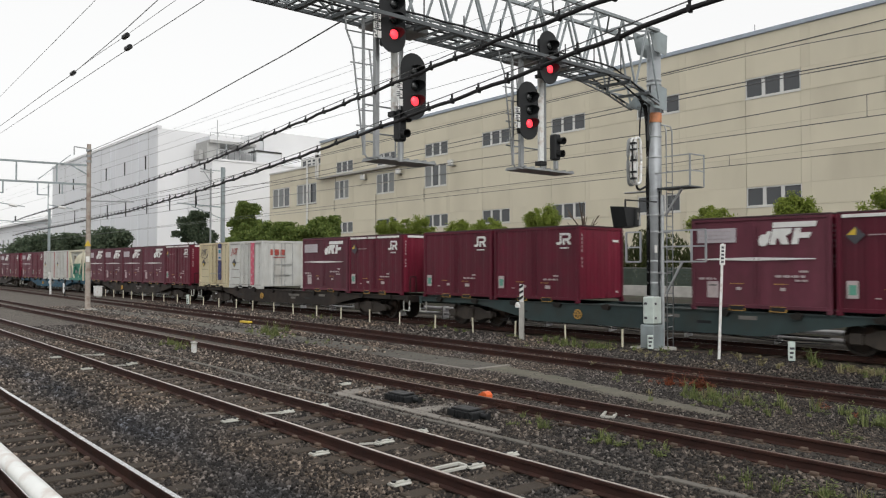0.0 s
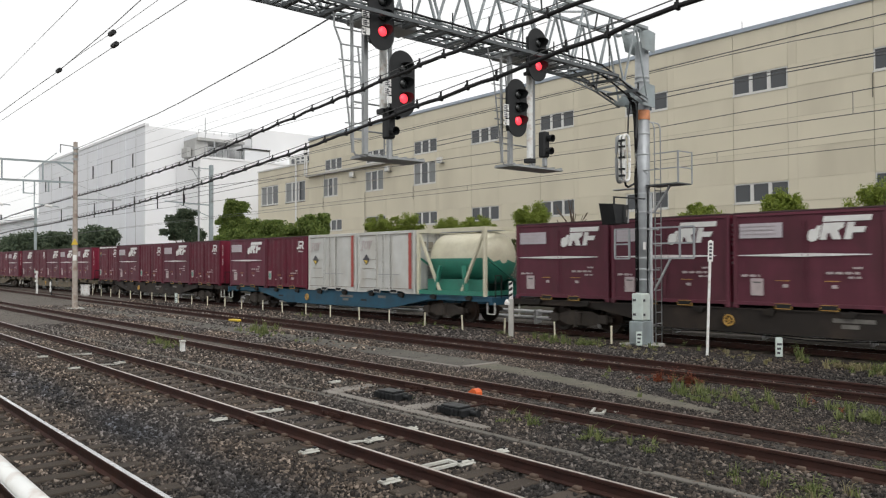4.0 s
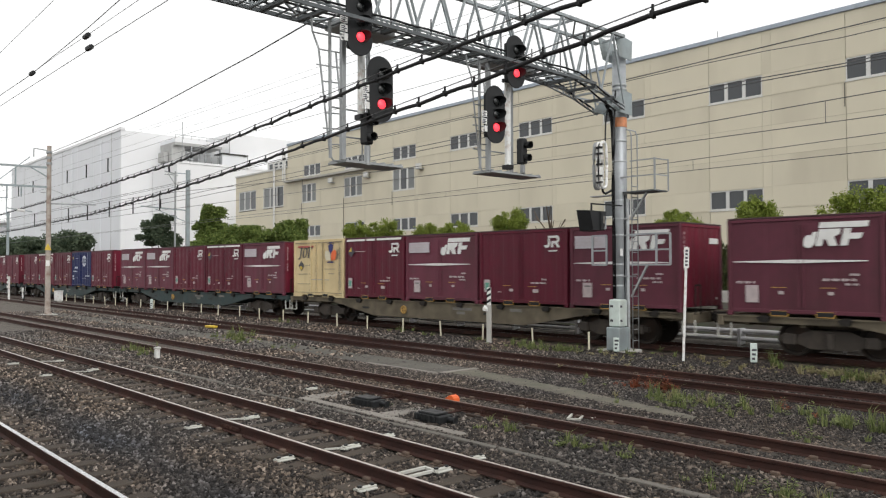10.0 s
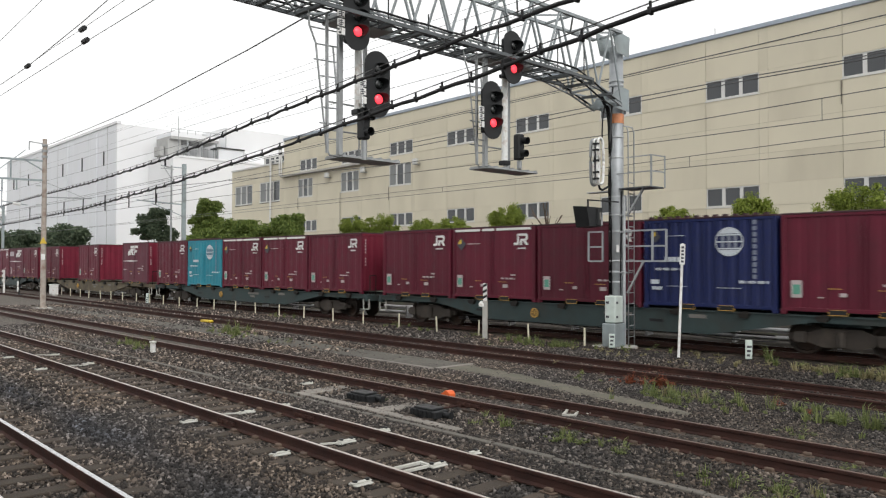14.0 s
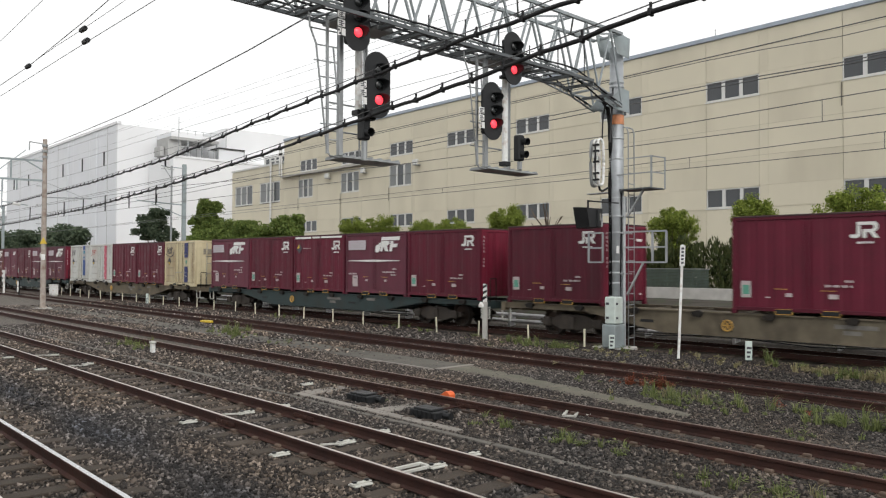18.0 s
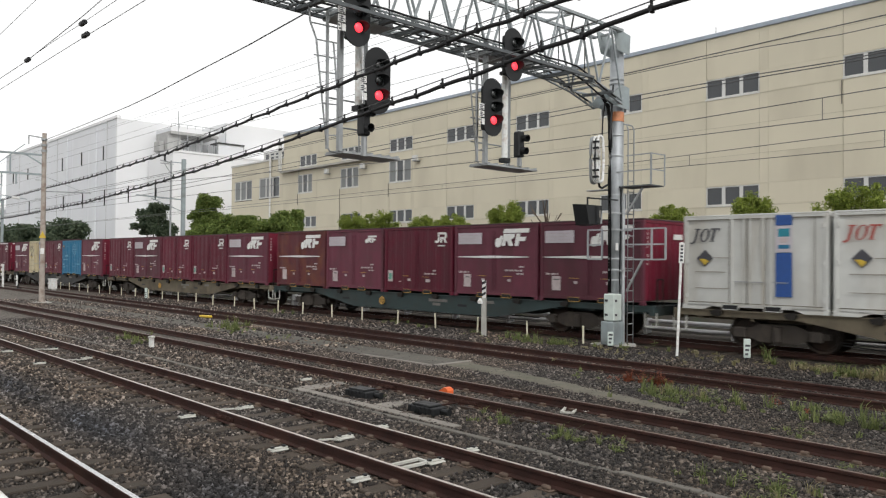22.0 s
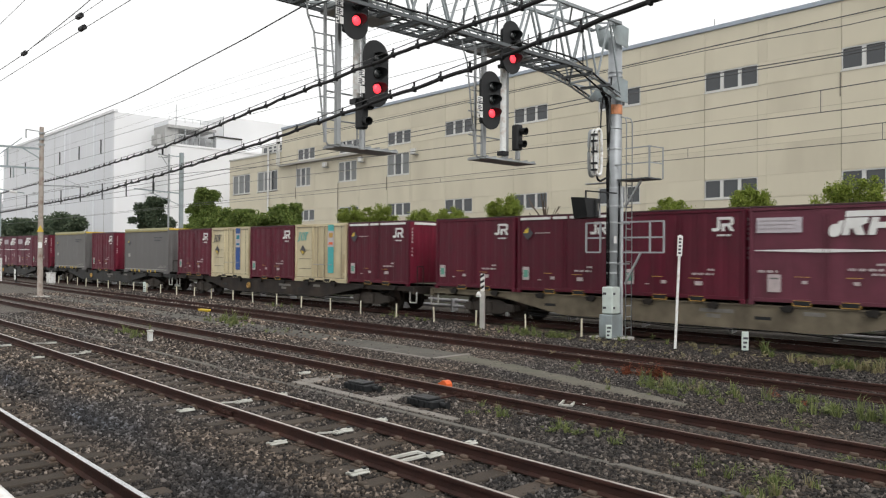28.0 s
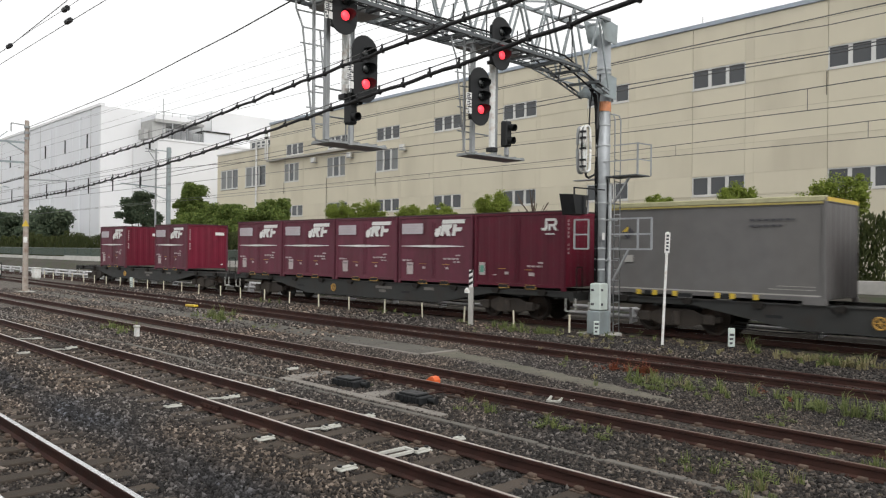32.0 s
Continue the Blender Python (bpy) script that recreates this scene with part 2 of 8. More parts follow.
M["coping"] = material("grey blue coping", (0.33, 0.38, 0.44), 0.5, spread=0.06, stain=(0.2, 0.22, 0.24))
M["frame_alu"] = material("aluminium window frame", (0.58, 0.58, 0.56), 0.4, 0.3, spread=0.05, bump=0)
M["white_factory"] = material("white cladding", (0.77, 0.775, 0.785), 0.6, spread=0.03, grain=0.2, stain=(0.68, 0.685, 0.70), stain_amount=0.5, stain_scale=0.08, bump=0.03)
M["grey_factory"] = material("pale grey cladding", (0.70, 0.715, 0.74), 0.6, spread=0.04, grain=0.2, bump=0.03)
M["tower"] = material("pale grey concrete tower", (0.40, 0.40, 0.39), 0.8, spread=0.1, grain=1.5, stain=(0.26, 0.26, 0.25), bump=0.1)
M["fence_green"] = material("dark green mesh fence", (0.025, 0.055, 0.045), 0.7, spread=0.2, bump=0.1)
M["bank"] = material("weedy dusty bank", (0.055, 0.048, 0.038), 0.95, spread=0.3, grain=1.5, stain=(0.045, 0.065, 0.025), stain_amount=0.8, stain_scale=1.6, bump=0.4, fine=25)
M["bark"] = material("bark", (0.09, 0.065, 0.045), 0.9, spread=0.3, grain=10, bump=0.5)


def glass_pane():
    m = bpy.data.materials.new("dim window glass")
    m.use_nodes = True
    b = m.node_tree.nodes["Principled BSDF"]
    b.inputs["Base Color"].default_value = (0.045, 0.05, 0.055, 1)
    b.inputs["Roughness"].default_value = 0.06
    b.inputs["Specular IOR Level"].default_value = 0.6
    return m


duller(("maroon", "maroon_lit_end", "plum", "rust_plum", "navy", "blue", "teal", "bogie", "wheel", "black", "cable", "deck_teal", "deck_brown", "deck_olive", "deck_blue", "deck_grey", "rail_rust", "sleeper"), 0.3)
M["glass"] = glass_pane()
# blinds in the wing; in the main wall a reflection painted on the panes
M["blind_glare"] = material("pale blind and glare pane", (0.19, 0.20, 0.20), 0.5, spread=0.08, grain=3, bump=0)


def leaf_material(name, a, b):
    m = bpy.data.materials.new(name)
    m.use_nodes = True
    n, l = m.node_tree.nodes, m.node_tree.links
    geo = n.new("ShaderNodeNewGeometry")
    r = n.new("ShaderNodeMix")
    r.data_type = "RGBA"
    r.inputs["A"].default_value, r.inputs["B"].default_value = (*a, 1), (*b, 1)
    l.new(geo.outputs["Random Per Island"], r.inputs["Factor"])
    bsdf = n["Principled BSDF"]
    l.new(r.outputs["Result"], bsdf.inputs["Base Color"])
    bsdf.inputs["Roughness"].default_value = 0.6
    bsdf.inputs["Specular IOR Level"].default_value = 0.2
    thin = n.new("ShaderNodeBsdfTranslucent")
    l.new(r.outputs["Result"], thin.inputs["Color"])
    both = n.new("ShaderNodeMixShader")
    both.inputs["Fac"].default_value = 0.35
    l.new(bsdf.outputs["BSDF"], both.inputs[1])
    l.new(thin.outputs["BSDF"], both.inputs[2])
    l.new(both.outputs["Shader"], n["Material Output"].inputs["Surface"])
    return m


M["leaf_bush"] = leaf_material("bush leaves", (0.10, 0.145, 0.02), (0.29, 0.34, 0.07))
M["leaf_tree"] = leaf_material("tree leaves", (0.07, 0.115, 0.025), (0.21, 0.26, 0.07))
M["hedge"] = leaf_material("hedge leaves", (0.03, 0.045, 0.013), (0.08, 0.09, 0.03))
M["panel"] = material("lilac grey label panel", (0.50, 0.46, 0.49), 0.55, spread=0.08, grain=9, stain=(0.3, 0.27, 0.28), bump=0)
M["dim_mark"] = material("grimy pale lettering", (0.16, 0.15, 0.135), 0.7, spread=0.2, bump=0)
M["petal"] = material("pale pink print", (0.62, 0.33, 0.36), 0.5, spread=0.1, bump=0)
M["base_block"] = material("pale block wall", (0.52, 0.51, 0.48), 0.85, spread=0.1, grain=3, stain=(0.3, 0.29, 0.26), stain_amount=0.5, bump=0.2, per_object=0.06)
M["net_green"] = material("green slatted fence", (0.075, 0.10, 0.082), 0.7, spread=0.2, grain=4, bump=0.1)
M["leaf_dark"] = leaf_material("dark tree leaves", (0.045, 0.07, 0.045), (0.125, 0.155, 0.095))
M["grass"] = leaf_material("grass blades", (0.085, 0.115, 0.04), (0.25, 0.28, 0.11))
M["dry_grass"] = leaf_material("dry grass blades", (0.22, 0.20, 0.10), (0.34, 0.30, 0.18))
M["red_weed"] = leaf_material("reddish weed", (0.14, 0.04, 0.02), (0.26, 0.08, 0.04))


def stone_material():
    m = bpy.data.materials.new("ballast stones")
    m.use_nodes = True
    n, l = m.node_tree.nodes, m.node_tree.links
    geo = n.new("ShaderNodeNewGeometry")
    r = n.new("ShaderNodeValToRGB")
    e = r.color_ramp.elements
    e[0].position, e[0].color = 0.0, (0.010, 0.008, 0.007, 1)
    e[1].position, e[1].color = 1.0, (0.30, 0.27, 0.24, 1)
    for pos, c in ((0.45, (0.027, 0.022, 0.0185, 1)), (0.72, (0.076, 0.064, 0.054, 1)), (0.9, (0.15, 0.13, 0.112, 1))):
        x = e.new(pos)
        x.color = c
    co = n.new("ShaderNodeTexCoord")
    big = n.new("ShaderNodeTexNoise")
    big.inputs["Scale"].default_value = 0.35
    big.inputs["Detail"].default_value = 4
    l.new(co.outputs["Object"], big.inputs["Vector"])
    tint = n.new("ShaderNodeMix")
    tint.data_type, tint.blend_type = "RGBA", "MULTIPLY"
    tint.inputs["Factor"].default_value = 0.75
    two = n.new("ShaderNodeMix")
    two.data_type = "RGBA"
    two.inputs["A"].default_value, two.inputs["B"].default_value = (0.66, 0.67, 0.72, 1), (1.18, 1.02, 0.88, 1)
    mr = n.new("ShaderNodeMapRange")
    mr.inputs["From Min"].default_value, mr.inputs["From Max"].default_value = 0.4, 0.6
    l.new(big.outputs["Fac"], mr.inputs["Value"])
    l.new(mr.outputs["Result"], two.inputs["Factor"])
    l.new(geo.outputs["Random Per Island"], r.inputs["Fac"])
    l.new(r.outputs["Color"], tint.inputs["A"])
    l.new(two.outputs["Result"], tint.inputs["B"])
    # darker stones round the points; distance haze down the line put into colour
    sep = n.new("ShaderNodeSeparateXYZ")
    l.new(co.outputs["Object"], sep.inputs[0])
    stone_haze = n.new("ShaderNodeMapRange")
    stone_haze.inputs["From Min"].default_value, stone_haze.inputs["From Max"].default_value = -17.0, -5.0
    stone_haze.inputs["To Min"].default_value, stone_haze.inputs["To Max"].default_value = 1.62, 0.74
    l.new(sep.outputs["X"], stone_haze.inputs["Value"])
    hazed_stones = n.new("ShaderNodeVectorMath")
    hazed_stones.operation = "SCALE"
    l.new(tint.outputs["Result"], hazed_stones.inputs[0])
    l.new(stone_haze.outputs["Result"], hazed_stones.inputs["Scale"])
    # an oily bluish band along the near track
    wave = n.new("ShaderNodeTexNoise")
    wave.inputs["Scale"].default_value, wave.inputs["Detail"].default_value = 0.9, 5
    l.new(co.outputs["Object"], wave.inputs["Vector"])
    off = n.new("ShaderNodeMath")
    off.operation = "MULTIPLY_ADD"
    off.inputs[1].default_value, off.inputs[2].default_value = 0.5, -0.25
    l.new(wave.outputs["Fac"], off.inputs[0])
    yy = n.new("ShaderNodeMath")
    yy.operation = "ADD"
    l.new(sep.outputs["Y"], yy.inputs[0])
    l.new(off.outputs[0], yy.inputs[1])
    dist = n.new("ShaderNodeMath")
    dist.operation = "SUBTRACT"
    dist.inputs[1].default_value = 3.82
    l.new(yy.outputs[0], dist.inputs[0])
    ab = n.new("ShaderNodeMath")
    ab.operation = "ABSOLUTE"
    l.new(dist.outputs[0], ab.inputs[0])
    oil = n.new("ShaderNodeMapRange")
    oil.inputs["From Min"].default_value, oil.inputs["From Max"].default_value = 0.1, 0.6
    oil.inputs["To Min"].default_value, oil.inputs["To Max"].default_value = 0.8, 0.0
    l.new(ab.outputs[0], oil.inputs["Value"])
    blue = n.new("ShaderNodeMix")
    blue.data_type, blue.blend_type = "RGBA", "MULTIPLY"
    blue.inputs["B"].default_value = (0.42, 0.52, 0.70, 1)
    l.new(oil.outputs["Result"], blue.inputs["Factor"])
    l.new(hazed_stones.outputs[0], blue.inputs["A"])
    # brown brake dust beside the freight track
    grime = n.new("ShaderNodeMapRange")
    grime.inputs["From Min"].default_value, grime.inputs["From Max"].default_value = 15.2, 17.4
    grime.inputs["To Max"].default_value = 0.85
    l.new(yy.outputs[0], grime.inputs["Value"])
    dusted = n.new("ShaderNodeMix")
    dusted.data_type, dusted.blend_type = "RGBA", "MULTIPLY"
    dusted.inputs["B"].default_value = (0.42, 0.36, 0.31, 1)
    l.new(grime.outputs["Result"], dusted.inputs["Factor"])
    l.new(blue.outputs["Result"], dusted.inputs["A"])
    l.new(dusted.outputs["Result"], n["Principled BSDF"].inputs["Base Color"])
    n["Principled BSDF"].inputs["Roughness"].default_value = 0.85
    return m


M["stones"] = stone_material()


def ground_material():
    """Crushed stone: cells of differing grey-brown with relief, broken by dusty patches."""
    m = bpy.data.materials.new("gravel ground")
    m.use_nodes = True
    n, l = m.node_tree.nodes, m.node_tree.links
    bsdf = n["Principled BSDF"]
    co = n.new("ShaderNodeTexCoord")
    vor = n.new("ShaderNodeTexVoronoi")
    vor.inputs["Scale"].default_value = 19
    l.new(co.outputs["Object"], vor.inputs["Vector"])
    sep = n.new("ShaderNodeSeparateColor")
    l.new(vor.outputs["Color"], sep.inputs["Color"])
    r = n.new("ShaderNodeValToRGB")
    e = r.color_ramp.elements
    e[0].color, e[1].color = (0.015, 0.0125, 0.0105, 1), (0.098, 0.084, 0.07, 1)
    l.new(sep.outputs["Red"], r.inputs["Fac"])
    big = n.new("ShaderNodeTexNoise")
    big.inputs["Scale"].default_value, big.inputs["Detail"].default_value = 0.35, 7
    l.new(co.outputs["Object"], big.inputs["Vector"])
    fine = n.new("ShaderNodeTexNoise")
    fine.inputs["Scale"].default_value, fine.inputs["Detail"].default_value = 45, 3
    l.new(co.outputs["Object"], fine.inputs["Vector"])
    dust = n.new("ShaderNodeMix")
    dust.data_type = "RGBA"
    dust.inputs["A"].default_value, dust.inputs["B"].default_value = (0.048, 0.0415, 0.035, 1), (0.080, 0.070, 0.058, 1)
    l.new(fine.outputs["Fac"], dust.inputs["Factor"])
    attr = n.new("ShaderNodeAttribute")
    attr.attribute_name = "dusty"
    add = n.new("ShaderNodeMath")
    add.operation = "ADD"
    mr = n.new("ShaderNodeMapRange")
    mr.inputs["From Min"].default_value, mr.inputs["From Max"].default_value = 0.35, 0.75
    mr.inputs["To Min"].default_value, mr.inputs["To Max"].default_value = -0.35, 0.35
    l.new(big.outputs["Fac"], mr.inputs["Value"])
    l.new(mr.outputs["Result"], add.inputs[0])
    l.new(attr.outputs["Fac"], add.inputs[1])
    add.use_clamp = True
    mix = n.new("ShaderNodeMix")
    mix.data_type = "RGBA"
    l.new(add.outputs[0], mix.inputs["Factor"])
    l.new(r.outputs["Color"], mix.inputs["A"])
    l.new(dust.outputs["Result"], mix.inputs["B"])
    # brown brake dust, with the shade under the wagons painted in
    bed = n.new("ShaderNodeAttribute")
    bed.attribute_name = "dust_and_shade"
    dark = n.new("ShaderNodeMix")
    dark.data_type, dark.blend_type = "RGBA", "MULTIPLY"
    dark.inputs["B"].default_value = (0.5, 0.42, 0.35, 1)
    l.new(bed.outputs["Fac"], dark.inputs["Factor"])
    # same ramp along x: darker by the points, haze painted paler far off
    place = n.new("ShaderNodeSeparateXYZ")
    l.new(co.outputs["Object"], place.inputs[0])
    stone_haze = n.new("ShaderNodeMapRange")
    stone_haze.inputs["From Min"].default_value, stone_haze.inputs["From Max"].default_value = -17.0, -5.0
    stone_haze.inputs["To Min"].default_value, stone_haze.inputs["To Max"].default_value = 1.6, 0.76
    l.new(place.outputs["X"], stone_haze.inputs["Value"])
    hazed_stones = n.new("ShaderNodeVectorMath")
    hazed_stones.operation = "SCALE"
    l.new(mix.outputs["Result"], hazed_stones.inputs[0])
    l.new(stone_haze.outputs["Result"], hazed_stones.inputs["Scale"])
    l.new(hazed_stones.outputs[0], dark.inputs["A"])
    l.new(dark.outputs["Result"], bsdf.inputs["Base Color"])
    bsdf.inputs["Roughness"].default_value = 0.92
    inv = n.new("ShaderNodeMath")
    inv.operation = "SUBTRACT"
    inv.inputs[0].default_value = 1.0
    l.new(vor.outputs["Distance"], inv.inputs[1])
    b = n.new("ShaderNodeBump")
    b.inputs["Strength"].default_value, b.inputs["Distance"].default_value = 0.7, 0.03
    l.new(inv.outputs[0], b.inputs["Height"])
    l.new(b.outputs["Normal"], bsdf.inputs["Normal"])
    return m


M["ground"] = ground_material()


# ---- building helpers ----
def part(name, bm, mat, parent=None, label="", smooth=False):
    """One mesh object from a bmesh, under a thing or a part."""
    me = bpy.data.meshes.new(name)
    bm.to_mesh(me)
    bm.free()
    for mt in (mat if isinstance(mat, (list, tuple)) else [mat]):
        me.materials.append(mt)
    if smooth:
        for p in me.polygons:
            p.use_smooth = True
    ob = new(name, me)
    ob.parent = parent
    if label:
        ob["label"] = label
    return ob


def repeat(ob, name, m, parent):
    """Another object on the same mesh."""
    o = new(name, ob.data)
    o.parent = parent
    o.matrix_basis = m
    return o


def thing(name, label, category, group="", m=None, kind=""):
    ob = new(name)
    ob.empty_display_size = 0.2
    if m is not None:
        ob.matrix_basis = m
    return tagged(ob, label, category, group, kind)


def box(bm, x0, y0, z0, x1, y1, z1, bevel=0.0, mi=0):
    r = bmesh.ops.create_cube(bm, size=1.0, matrix=Matrix.Translation(((x0 + x1) / 2, (y0 + y1) / 2, (z0 + z1) / 2)) @ Matrix.Diagonal((x1 - x0, y1 - y0, z1 - z0, 1)))
    fs = {f for v in r["verts"] for f in v.link_faces}
    for f in fs:
        f.material_index = mi
    if bevel:
        bmesh.ops.bevel(bm, geom=list({e for f in fs for e in f.edges}), offset=bevel, segments=1, affect="EDGES", material=-1)
    return bm


def bbox(*a, **k):
    return box(bmesh.new(), *a, **k)


def rod(bm, a, b, r0, r1=None, seg=8, caps=True):
    a, b = Vector(a), Vector(b)
    d = b - a
    q = d.to_track_quat("Z", "Y").to_matrix().to_4x4()
    bmesh.ops.create_cone(bm, cap_ends=caps, segments=seg, radius1=r0, radius2=r0 if r1 is None else r1, depth=d.length,
                          matrix=Matrix.Translation((a + b) / 2) @ q)
    return bm


def bar(bm, a, b, w, hgt, up=(0, 0, 1)):
    """A square bar from a to b."""
    a, b = Vector(a), Vector(b)
    d = b - a
    z = d.normalized()
    x = Vector(up).cross(z)
    if x.length < 1e-3:
        x = Vector((1, 0, 0)).cross(z)
    x.normalize()
    y = z.cross(x)
    m = Matrix((x, y, z)).transposed().to_4x4()
    bmesh.ops.create_cube(bm, size=1.0, matrix=Matrix.Translation((a + b) / 2) @ m @ Matrix.Diagonal((w, hgt, d.length, 1)))
    return bm


def prism(bm, outline, y0, y1):
    """A polygon in x and z, drawn out from y0 to y1."""
    a = [bm.verts.new((x, y0, z)) for x, z in outline]
    b = [bm.verts.new((x, y1, z)) for x, z in outline]
    n = len(a)
    fs = [bm.faces.new(a), bm.faces.new(b[::-1])]
    fs += [bm.faces.new((a[i], b[i], b[(i + 1) % n], a[(i + 1) % n])) for i in range(n)]
    bmesh.ops.recalc_face_normals(bm, faces=fs)
    return bm


def lathe(bm, profile, m, seg=16):
    """A profile of (radius, height) turned about z, placed by m."""
    rings = []
    for r, z in profile:
        rings.append([bm.verts.new(m @ Vector((r * math.cos(2 * math.pi * i / seg), r * math.sin(2 * math.pi * i / seg), z))) for i in range(seg)])
    fs = [bm.faces.new((p[i], p[(i + 1) % seg], q[(i + 1) % seg], q[i])) for p, q in zip(rings, rings[1:]) for i in range(seg)]
    fs += [bm.faces.new(rings[0][::-1]), bm.faces.new(rings[-1])]
    bmesh.ops.recalc_face_normals(bm, faces=fs)
    return bm


def tube(name, points, radius, mat, parent=None, label="", seg=6):
    """A round line through points."""
    bm = bmesh.new()
    pts = [Vector(p) for p in points]
    rings = []
    for i, p in enumerate(pts):
        d = (pts[min(i + 1, len(pts) - 1)] - pts[max(i - 1, 0)]).normalized()
        x = d.cross(Vector((0, 0, 1)))
        x = x.normalized() if x.length > 1e-4 else Vector((1, 0, 0))
        y = d.cross(x)
        rings.append([bm.verts.new(p + radius * (math.cos(6.2832 * k / seg) * x + math.sin(6.2832 * k / seg) * y)) for k in range(seg)])
    for p, q in zip(rings, rings[1:]):
        for k in range(seg):
            bm.faces.new((p[k], p[(k + 1) % seg], q[(k + 1) % seg], q[k]))
    bm.faces.new(rings[0][::-1])
    bm.faces.new(rings[-1])
    bmesh.ops.recalc_face_normals(bm, faces=bm.faces[:])
    return part(name, bm, mat, parent, label, smooth=True)


def sag(a, b, drop, n=24):
    a, b = Vector(a), Vector(b)
    return [a.lerp(b, i / n) - Vector((0, 0, 4 * drop * (i / n) * (1 - i / n))) for i in range(n + 1)]


# ---- ground, tracks and platform ----
PSI = 0.03145                       # the train's track runs a little away from the others
TRAIN_Y = 19.736                    # its centre line at x = -25


def train_pose(s, z=0.0):
    return Matrix.Translation((-25 + (s + 25) * math.cos(PSI), TRAIN_Y + (s + 25) * math.sin(PSI), z)) @ Matrix.Rotation(PSI, 4, "Z")


GROUND = ([7.9, 8.5, 10.2, 10.8, 13.2, 13.7, 15.0, 15.3, 15.9, 17.4, 18.2, 22.0, 22.6, 26.0],
          [-0.19, -0.165, -0.165, -0.19, -0.19, -0.165, -0.165, -0.14, -0.03, -0.03, -0.19, -0.19, -0.1, -0.05])


def ground_z(y):
    return float(np.interp(y, *GROUND))


def make_ground():
    xs = sorted(set([-3000, -1500, -700, -400, -300, -220] + list(range(-180, 41, 4)) + [80, 200, 600, 3000]))
    ys = sorted(set([-3000, -800, -200, -60, -20, -6, -2, 0.4, 0.7] + [round(0.7 + 0.4 * i, 2) for i in range(1, 70)] + [32, 40, 60, 100, 200, 500, 1500, 3000]))
    rnd = np.random.RandomState(5)
    verts = [(x, y, ground_z(y) + (rnd.uniform(-0.015, 0.015) if 0.7 < y < 28 and -180 < x < 40 else 0)) for y in ys for x in xs]
    n = len(xs)
    faces = [(j * n + i, j * n + i + 1, (j + 1) * n + i + 1, (j + 1) * n + i) for j in range(len(ys) - 1) for i in range(n - 1)]
    me = bpy.data.meshes.new("ground")
    me.from_pydata(verts, [], faces)
    at = me.attributes.new("dusty", "FLOAT", "POINT")
    dust = [float(np.interp(v[1], [7.0, 7.6, 8.6, 10.4, 10.9, 12.9, 13.4, 15.0, 15.6, 18], [0.1, 0.3, 0.2, 0.3, 0.75, 0.75, 0.25, 0.3, 0.4, 0.2])) for v in verts]
    at.data.foreach_set("value", dust)
    # band that follows the train: brake dust plus painted shade beneath it
    at = me.attributes.new("dust_and_shade", "FLOAT", "POINT")
    at.data.foreach_set("value", [float(np.interp(v[1] - (TRAIN_Y + (max(-180, min(40, v[0])) + 25) * PSI), [-3.6, -2.0, 2.0, 2.6], [0.0, 0.95, 0.95, 0.0])) for v in verts])
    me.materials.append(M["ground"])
    for p in me.polygons:
        p.use_smooth = True
    return tagged(new("ground", me), "grey-brown ballast and dusty yard ground between the tracks", "ground", kind="structure")


make_ground()


